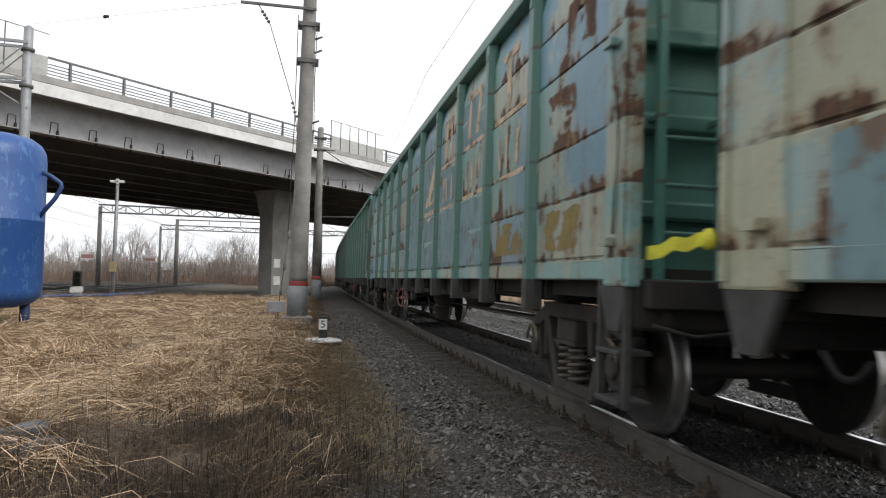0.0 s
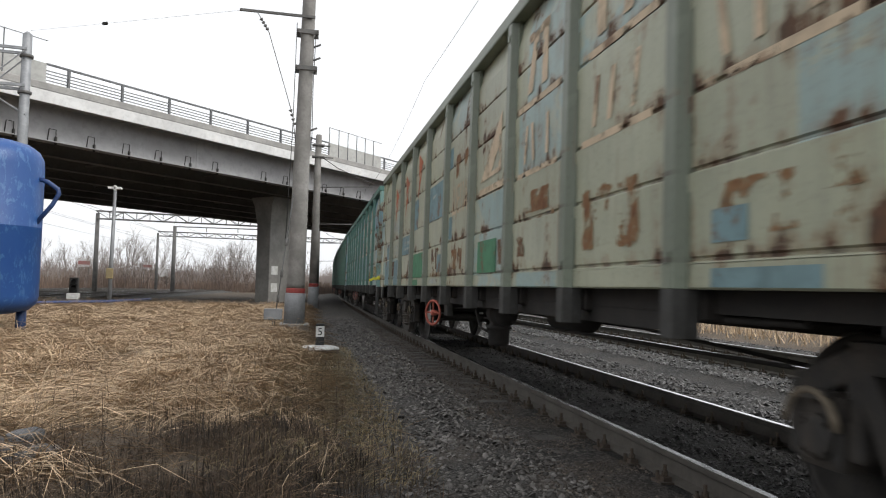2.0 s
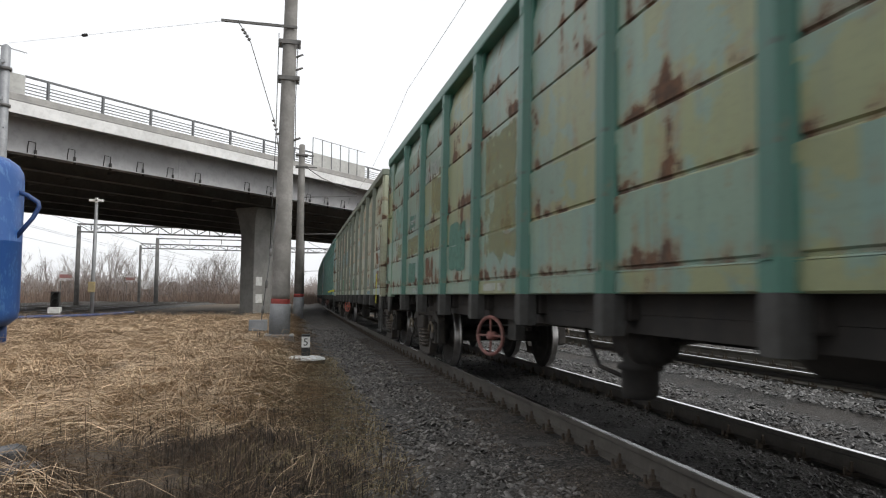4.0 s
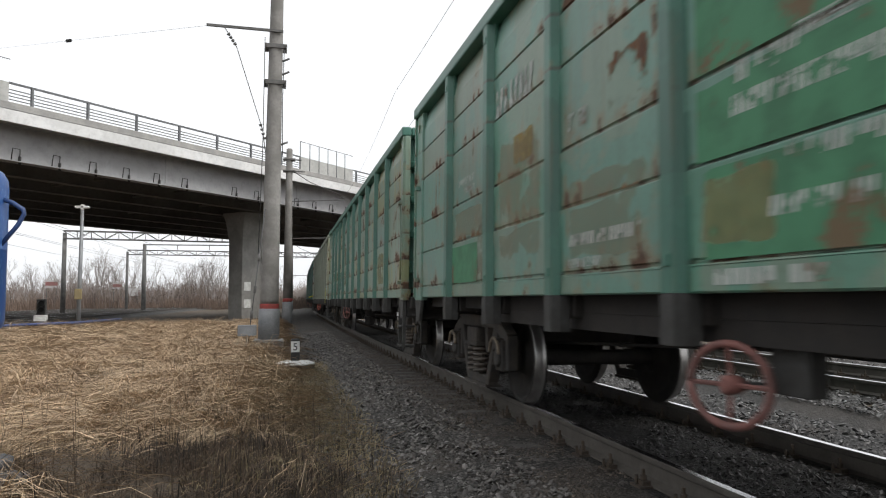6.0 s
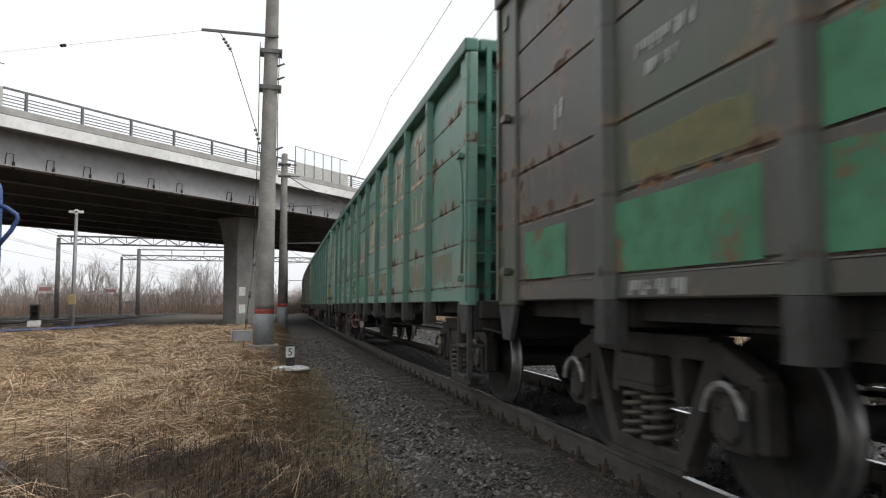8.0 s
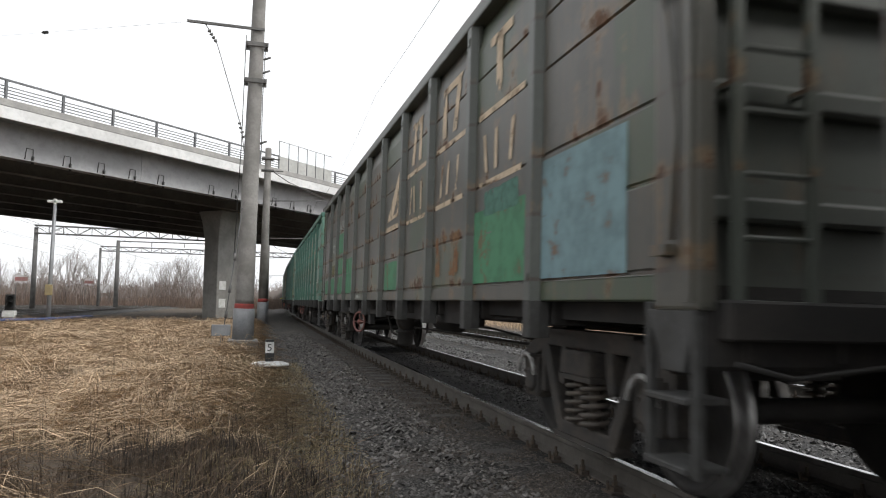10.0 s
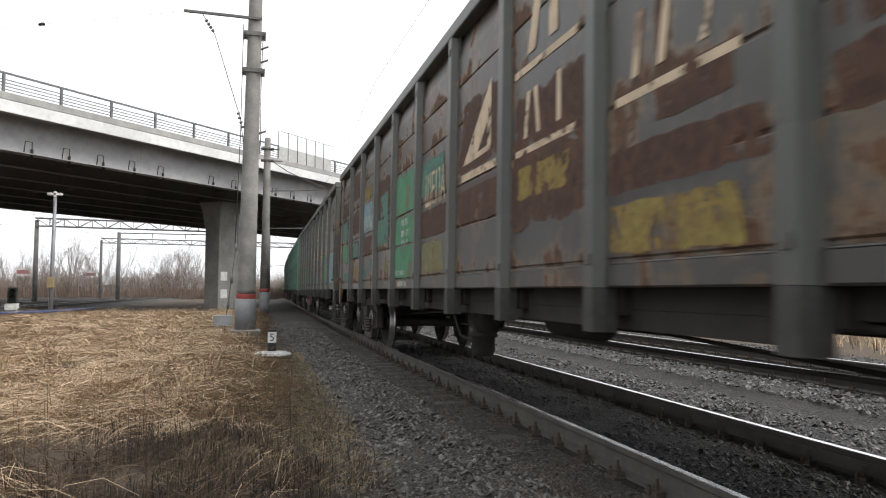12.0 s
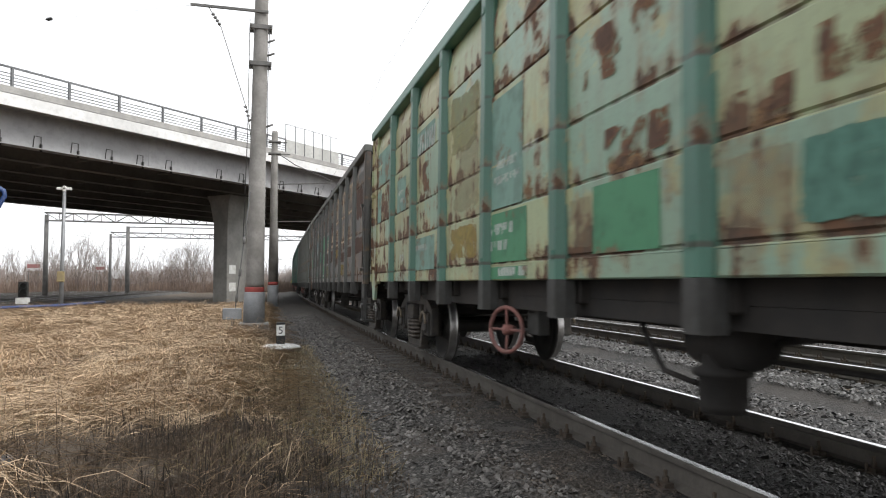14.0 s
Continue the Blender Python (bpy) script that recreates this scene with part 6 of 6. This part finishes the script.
def tank_material():
    m, n, l, b = mat("scratched_blue_paint")
    v = coords(n, l)
    vs = coords(n, l, (1, 1, 0.5))
    base = mix(n, l, ramp(n, l, noise_node(n, l, v, 0.8, 5), 0.35, 0.65), (0.014, 0.064, 0.23), (0.02, 0.08, 0.26))
    worn = ramp(n, l, noise_node(n, l, vs, 7.0, 10, 0.75, 0.5), 0.52, 0.60)
    region = ramp(n, l, noise_node(n, l, v, 0.7, 2), 0.38, 0.52)
    c = mix(n, l, calc(n, l, "MULTIPLY", calc(n, l, "MULTIPLY", worn, region), 0.45), base, (0.10, 0.22, 0.42))
    l.new(c, b.inputs["Base Color"])
    b.inputs["Roughness"].default_value = 0.45
    bump(n, l, b, noise_node(n, l, v, 25, 4), 0.1, 0.003)
    return m


M["tank"] = tank_material()


def lamp_post():
    root = empty("lamp_post", pose(-9.2, 37.4, -0.2), "thin galvanised lamp post with small floodlight heads", "street lamp")
    bm = bmesh.new()
    tube(bm, (0, 0, 0), (0.05, 0, 5.9), 0.10, 0.075, 12)
    part("post", bm, M["galv"], root)
    bm = bmesh.new()
    quadbox(bm, -0.28, 0.36, -0.1, 0.1, 5.78, 5.90)
    quadbox(bm, -0.02, 0.12, -0.1, 0.1, 5.70, 5.97)
    soften(bm, 0.02)
    part("lamp_head", bm, M["white"], root)
    bm = bmesh.new()
    quadbox(bm, -0.16, 0.16, -0.2, -0.09, 1.4, 1.9)
    soften(bm, 0.02)
    part("switch_box", bm, M["yellowish"], root, "weathered yellow switch box")


M["yellowish"] = plain("weathered_yellow", (0.38, 0.30, 0.14), (0.25, 0.2, 0.11), 0.7, 0.0, 3.0)


def dwarf_signal():
    root = empty("dwarf_signal", pose(-11.1, 38.4, -0.2), "low black shunting signal on a white concrete foot", "railway signal")
    bm = bmesh.new()
    quadbox(bm, -0.22, 0.22, -0.2, 0.2, 0.0, 0.42)
    soften(bm, 0.03)
    part("foot", bm, M["concrete"], root)
    bm = bmesh.new()
    quadbox(bm, -0.27, 0.27, -0.24, -0.2, 0.36, 0.64)
    quadbox(bm, -0.24, 0.24, -0.2, 0.2, 0.42, 0.65)
    soften(bm, 0.01)
    part("number_plate", bm, M["white"], root, "white plate below the signal head")
    bm = bmesh.new()
    quadbox(bm, -0.2, 0.2, -0.12, 0.15, 0.66, 1.42)
    soften(bm, 0.04, 2)
    for z in (0.9, 1.2):
        tube(bm, (0, -0.12, z), (0.1, -0.42, z + 0.02), 0.13, 0.15, 12, False)
    part("signal_head", bm, M["black"], root)


def far_mast(x, y, top, r, arm=0.0):
    root = empty("overhead_line_mast", pose(x, y, -0.3), "weathered grey overhead line mast beside the far tracks", "mast", "overhead line masts")
    bm = bmesh.new()
    tube(bm, (0, 0, 0), (0, 0, top), r, r * 0.75, 10)
    part("shaft", bm, M["mast"], root)
    if arm:
        bm = bmesh.new()
        quadbox(bm, 0, arm, -0.06, 0.06, top - 0.14, top - 0.02)
        for k in range(3):
            quadbox(bm, arm * (0.3 + 0.3 * k) - 0.04, arm * (0.3 + 0.3 * k) + 0.04, -0.04, 0.04, top - 0.6, top - 0.1)
        part("arm", bm, M["mast"], root)
    return root


def truss_gantry(x, y, z0, z1, span, turn, label, panels, mats="mast"):
    root = empty("gantry_beam", pose(x, y, 0, 0, 0, turn), label, "gantry", "overhead line gantries")
    for s in (-0.35, 0.35):
        for z in (z0, z1):
            bm = bmesh.new()
            quadbox(bm, 0, span, s - 0.05, s + 0.05, z - 0.05, z + 0.05)
            part("chord", bm, M[mats], root)
    bm = bmesh.new()
    for k in range(panels):
        a, b = span * k / panels, span * (k + 1) / panels
        for s in (-0.35, 0.35):
            p, q = ((a, s, z0), (b, s, z1)) if k % 2 else ((a, s, z1), (b, s, z0))
            tube(bm, p, q, 0.028, n=5)
            tube(bm, (b, s, z0), (b, s, z1), 0.025, n=5)
        tube(bm, (a, -0.35, z0), (b, 0.35, z0), 0.022, n=5)
    part("lattice", bm, M[mats], root)["kind"] = "stuff"
    return root


def wires():
    """Overhead wires of the main track and of the far tracks; each is one long cable."""
    def cable(points, r, label):
        bm = bmesh.new()
        pipe(bm, points, r, 5)
        tagged(part("overhead_wire", bm, M["wire"]), label, "wire", "overhead wires")

    for off, z, sag in ((0.1, 5.9, 0.0), (0.0, 7.4, 0.6)):
        for y0, y1 in ((-28, 21.3), (21.3, 46), (46, 100), (100, 160)):
            pts = [(track_x(y0 + (y1 - y0) * i / 12, off), y0 + (y1 - y0) * i / 12, z - sag * 4 * (i / 12) * (1 - i / 12)) for i in range(13)]
            cable(pts, 0.005, "thin copper overhead wire above the main track")
    for k, (h, dx) in enumerate(((5.9, 0), (7.2, 0), (5.9, 5.0), (7.2, 5.0), (6.0, 10), (7.2, 10))):
        p = [(far_x(-13.6 - 0.9 * dx, yy), yy, h) for yy in (20, 52, 80, 110, 150, 200)]
        cable(p, 0.012, "thin overhead wire above the far tracks")


def far_x(x, y):
    """Line of the far tracks, bending towards the main line in the distance."""
    return x + 0.00075 * max(0.0, y - 60) ** 2


def far_track(x):
    root = empty("railway_track", pose(0, 0, 0), "distant railway track with dark rails", "railway track", "railway tracks", "structure")
    ys = list(range(-20, 230, 10))
    for s in (-0.8, 0.8):
        rail([(far_x(x, y) + s, y) for y in ys], root, 0.10)
    bm = bmesh.new()
    rows = [[bm.verts.new((far_x(x, y) + u, y, z)) for u, z in ((-2.2, -0.24), (-1.5, -0.08), (1.5, -0.08), (2.2, -0.24))] for y in ys]
    for a, b in zip(rows, rows[1:]):
        for i in range(3):
            bm.faces.new((a[i], a[i + 1], b[i + 1], b[i]))
    part("ballast_bank", bm, M["far_gravel"], root)


def blue_edging():
    root = empty("blue_pipeline", pose(0, 0, -0.12), "blue painted pipe lying on the ground", "pipe")
    bm = bmesh.new()
    pipe(bm, [(-14.5, 27.5, 0.24), (-12.6, 30.6, 0.24), (-11.0, 33.3, 0.24), (-9.0, 36.6, 0.24), (-8.6, 39.5, 0.24), (-8.4, 43.0, 0.24)], 0.06, 8)
    part("pipe_run", bm, M["pipe_blue"], root)
    for x, y in ((-12.6, 30.6), (-11.0, 33.3), (-9.0, 36.6)):
        bm = bmesh.new()
        quadbox(bm, x - 0.15, x + 0.15, y - 0.15, y + 0.15, -0.12, 0.155)
        part("pipe_support", bm, M["concrete"], root)


def span_wire():
    root = empty("span_wire", pose(0, 0, 0), "thin span wire with one dark insulator", "wire", "overhead wires")
    a, b = Vector((-10.5, 29.4, 10.55)), Vector((-1.95, 21.1, 9.0))
    bm = bmesh.new()
    pipe(bm, [a, a.lerp(b, 0.5), b], 0.004, 5)
    part("wire", bm, M["wire"], root)
    c, d = a.lerp(b, 0.418), (b - a).normalized()
    bm = bmesh.new()
    for k in range(3):
        tube(bm, c + d * (0.09 * k - 0.13), c + d * (0.09 * k - 0.06), 0.035, 0.06, 8)
    tube(bm, c - d * 0.16, c + d * 0.16, 0.022, n=6)
    part("insulator", bm, M["black"], root)


def far_sign(x, y, z, w, h, label, band):
    root = empty("trackside_board", pose(x, y, 0, 0, 0, 8), label, "sign board", "far boards")
    bm = bmesh.new()
    quadbox(bm, -w / 2, w / 2, -0.05, 0.05, z, z + h)
    part("board", bm, M["board"], root)
    if band:
        bm = bmesh.new()
        quadbox(bm, -w / 2 + 0.1, w / 2 - 0.1, -0.06, -0.052, z + h * 0.3, z + h * 0.75)
        part("red_band", bm, M["board_red"], root, "red band")
    for s in (-1, 1):
        bm = bmesh.new()
        tube(bm, (s * w * 0.35, 0.08, -0.3), (s * w * 0.35, 0.08, z + h * 0.8), 0.06, n=6)
        part("leg", bm, M["mast"], root)


def bare_tree(rng, vs, fs, x, y, h):
    """Adds one leafless tree of thin tapered limbs."""
    def limb(p, d, ln, r, depth):
        q = p + d * ln
        u = d.orthogonal().normalized()
        v = d.cross(u)
        k = len(vs)
        for c, rr in ((p, r), (q, r * 0.55)):
            for i in range(3):
                a = i * 2.094
                vs.append(tuple(c + (u * math.cos(a) + v * math.sin(a)) * rr))
        for i in range(3):
            fs.append((k + i, k + (i + 1) % 3, k + 3 + (i + 1) % 3, k + 3 + i))
        if depth:
            n = 3 if depth > 1 else 4
            for j in range(n):
                t = rng.uniform(0.35, 1.0)
                dd = (d + Vector((rng.uniform(-1, 1), rng.uniform(-1, 1), rng.uniform(-0.2, 0.7))) * 0.62).normalized()
                limb(p + d * ln * t, dd, ln * rng.uniform(0.45, 0.7), r * 0.5, depth - 1)
    limb(Vector((x, y, -0.4)), Vector((rng.uniform(-0.08, 0.08), rng.uniform(-0.08, 0.08), 1)).normalized(), h * 0.5, 0.02 + h * 0.009, 4)


def build_woods():
    rng = random.Random(8)
    for name, label, count, near, far, h0, h1, m in (("far_thicket", "leafless brown thicket along the far tracks", 480, 108, 165, 2.5, 5.5, "twig"), ("far_woods", "bare grey birch and aspen wood in the distance", 190, 135, 210, 6, 12.5, "bark")):
        vs, fs = [], []
        for i in range(count):
            d = rng.uniform(near, far)
            a = radians(rng.uniform(-33, 1.0) if i % 3 else rng.uniform(-16, -4))
            bare_tree(rng, vs, fs, d * math.sin(a), d * math.cos(a), rng.uniform(h0, h1))
        tagged(new(name, from_arrays(name, vs, fs, M[m])), label, "woods", kind="stuff")
    # brush of thin stems that thickens towards the horizon
    for name, label, count, near, far, h0, h1, a0, a1 in (("far_brush", "brown leafless brush in front of the woods", 1500, 108, 150, 0.8, 3.0, -36, 3), ("distant_brush", "hazy grey-brown brushwood on the horizon", 3600, 150, 260, 3.5, 8.0, -40, 40)):
        vs, fs = [], []
        for i in range(count):
            d, a = rng.uniform(near, far), radians(rng.uniform(a0, a1))
            x, y = d * math.sin(a), d * math.cos(a)
            h = rng.uniform(h0, h1) * (0.75 + 0.5 * noise.noise((a * 14, d * 0.02, 0.0)))
            for k in range(16):
                b, lean, ln = rng.uniform(0, 6.283), rng.uniform(0.02, 0.55), h * rng.uniform(0.5, 1.0)
                r = 0.022 + 0.00022 * d
                p = (x + rng.uniform(-0.5, 0.5), y + rng.uniform(-0.5, 0.5), -0.4)
                q = (p[0] + math.cos(b) * ln * lean, p[1] + math.sin(b) * ln * lean, p[2] + ln)
                m = len(vs)
                for c, rr in ((p, r), (q, r * 0.3)):
                    for j in range(3):
                        vs.append((c[0] + rr * math.cos(j * 2.094), c[1] + rr * math.sin(j * 2.094), c[2]))
                for j in range(3):
                    fs.append((m + j, m + (j + 1) % 3, m + 3 + (j + 1) % 3, m + 3 + j))
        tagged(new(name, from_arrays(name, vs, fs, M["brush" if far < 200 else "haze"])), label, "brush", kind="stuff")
    # low bank of scrub that closes the horizon
    bm = bmesh.new()
    prev = None
    for i in range(601):
        a = radians(-75 + 150 * i / 600)
        d = 262
        h = 3.6 + 0.9 * noise.noise((i * 0.06, 0, 0)) + 0.6 * noise.noise((i * 0.45, 4, 0))
        row = [bm.verts.new((d * math.sin(a), d * math.cos(a), -1)), bm.verts.new((d * math.sin(a), d * math.cos(a), h)), bm.verts.new(((d + 6) * math.sin(a), (d + 6) * math.cos(a), -1))]
        if prev:
            bm.faces.new((prev[0], row[0], row[1], prev[1]))
            bm.faces.new((prev[1], row[1], row[2], prev[2]))
        prev = row
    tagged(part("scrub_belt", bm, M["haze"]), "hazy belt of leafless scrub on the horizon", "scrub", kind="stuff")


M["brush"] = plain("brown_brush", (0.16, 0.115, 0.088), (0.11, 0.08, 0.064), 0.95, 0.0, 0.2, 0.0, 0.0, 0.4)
# scrub tone paled so that the colour carries the distance haze
M["haze"] = plain("haze_toned_scrub", (0.27, 0.235, 0.215), (0.21, 0.18, 0.165), 0.95, 0.0, 0.25, 0.0)


def left_portal():
    root = empty("portal_mast", pose(-10.56, 29.4, -0.2), "round grey portal mast with a lattice beam", "mast", "overhead line masts")
    bm = bmesh.new()
    lathe(bm, [(0.21, 0.0), (0.165, 10.6), (0.05, 10.7)], "z", 16)
    part("shaft", bm, M["galv"], root)
    for z in (8.35, 9.75):
        bm = bmesh.new()
        lathe(bm, [(0.17, z - 0.06), (0.24, z - 0.05), (0.24, z + 0.05), (0.17, z + 0.06)], "z", 14)
        part("collar", bm, M["mast"], root)
    bm = bmesh.new()
    tube(bm, (-0.1, 0, 7.6), (-1.4, 0, 8.4), 0.04, n=6)
    tube(bm, (-0.05, -0.1, 7.5), (0.12, -0.15, 7.5), 0.04, n=6)
    part("brace", bm, M["galv"], root)


def rubble_heap():
    root = empty("rubble_heap", pose(-2.05, 5.5, 0), "heap of grey broken concrete lying in the grass", "rubble")
    rng = random.Random(5)
    for k in range(11):
        bm = bmesh.new()
        bmesh.ops.create_icosphere(bm, subdivisions=2, radius=1.0)
        r = rng.uniform(0.07, 0.17)
        for v in bm.verts:
            d = 0.75 + 0.5 * noise.noise(v.co * 1.6 + Vector((k * 3.1, 0, 0)))
            v.co = Vector((v.co.x * 1.3, v.co.y, v.co.z * 0.6)) * d * r
        ob = part("lump", bm, M["rubble"], root)
        x, y = rng.uniform(-0.5, 0.4), rng.uniform(-0.25, 0.25)
        ob.matrix_basis = pose(x, y, height(-2.05 + x, 5.5 + y) + r * 0.25 + (0.08 if abs(x) < 0.2 else 0), rng.uniform(-20, 20), rng.uniform(-20, 20), rng.uniform(0, 360))


M["rubble"] = plain("broken_concrete", (0.17, 0.17, 0.175), (0.09, 0.09, 0.092), 0.9, 0.0, 9.0, 0.8, 0.02)
catenary_pole()
stay_wire()
rubble_heap()
second_pole(0.62, 43.0, 10.2, 0.26, "grey concrete catenary pole standing before the overpass")
second_pole(1.75, 92.0, 9.6, 0.27, "distant concrete catenary pole beyond the overpass")
picket_post()
blue_tank()
lamp_post()
dwarf_signal()
far_mast(-15.0, 89.0, 8.0, 0.26, 12.0)
far_mast(-19.95, 75.4, 8.0, 0.24)
far_mast(-19.5, 103.0, 8.0, 0.2)
truss_gantry(-20.1, 75.4, 7.15, 7.9, 27.0, 9.3, "long lattice gantry over the far tracks", 22)
truss_gantry(-19.5, 103.0, 7.3, 7.9, 30.0, 8, "thin lattice gantry far down the line", 24)
truss_gantry(-10.5, 29.4, 8.35, 9.75, 12.0, 188, "lattice gantry beam held by a round mast", 9, "galv")
left_portal()
for x in (-13.6, -17.7, -22.7, -27.2):
    far_track(x)
blue_edging()
far_sign(-33.5, 120.4, 3.1, 1.9, 1.3, "white far board with a red band", True)
far_sign(-24.6, 122.6, 3.0, 1.5, 1.0, "small far board with a red band", True)
far_sign(-22.3, 122.9, 1.9, 1.8, 1.3, "white hut wall far down the line", False)
span_wire()
wires()
build_woods()
scatter_stones()
build_grass()
motions()
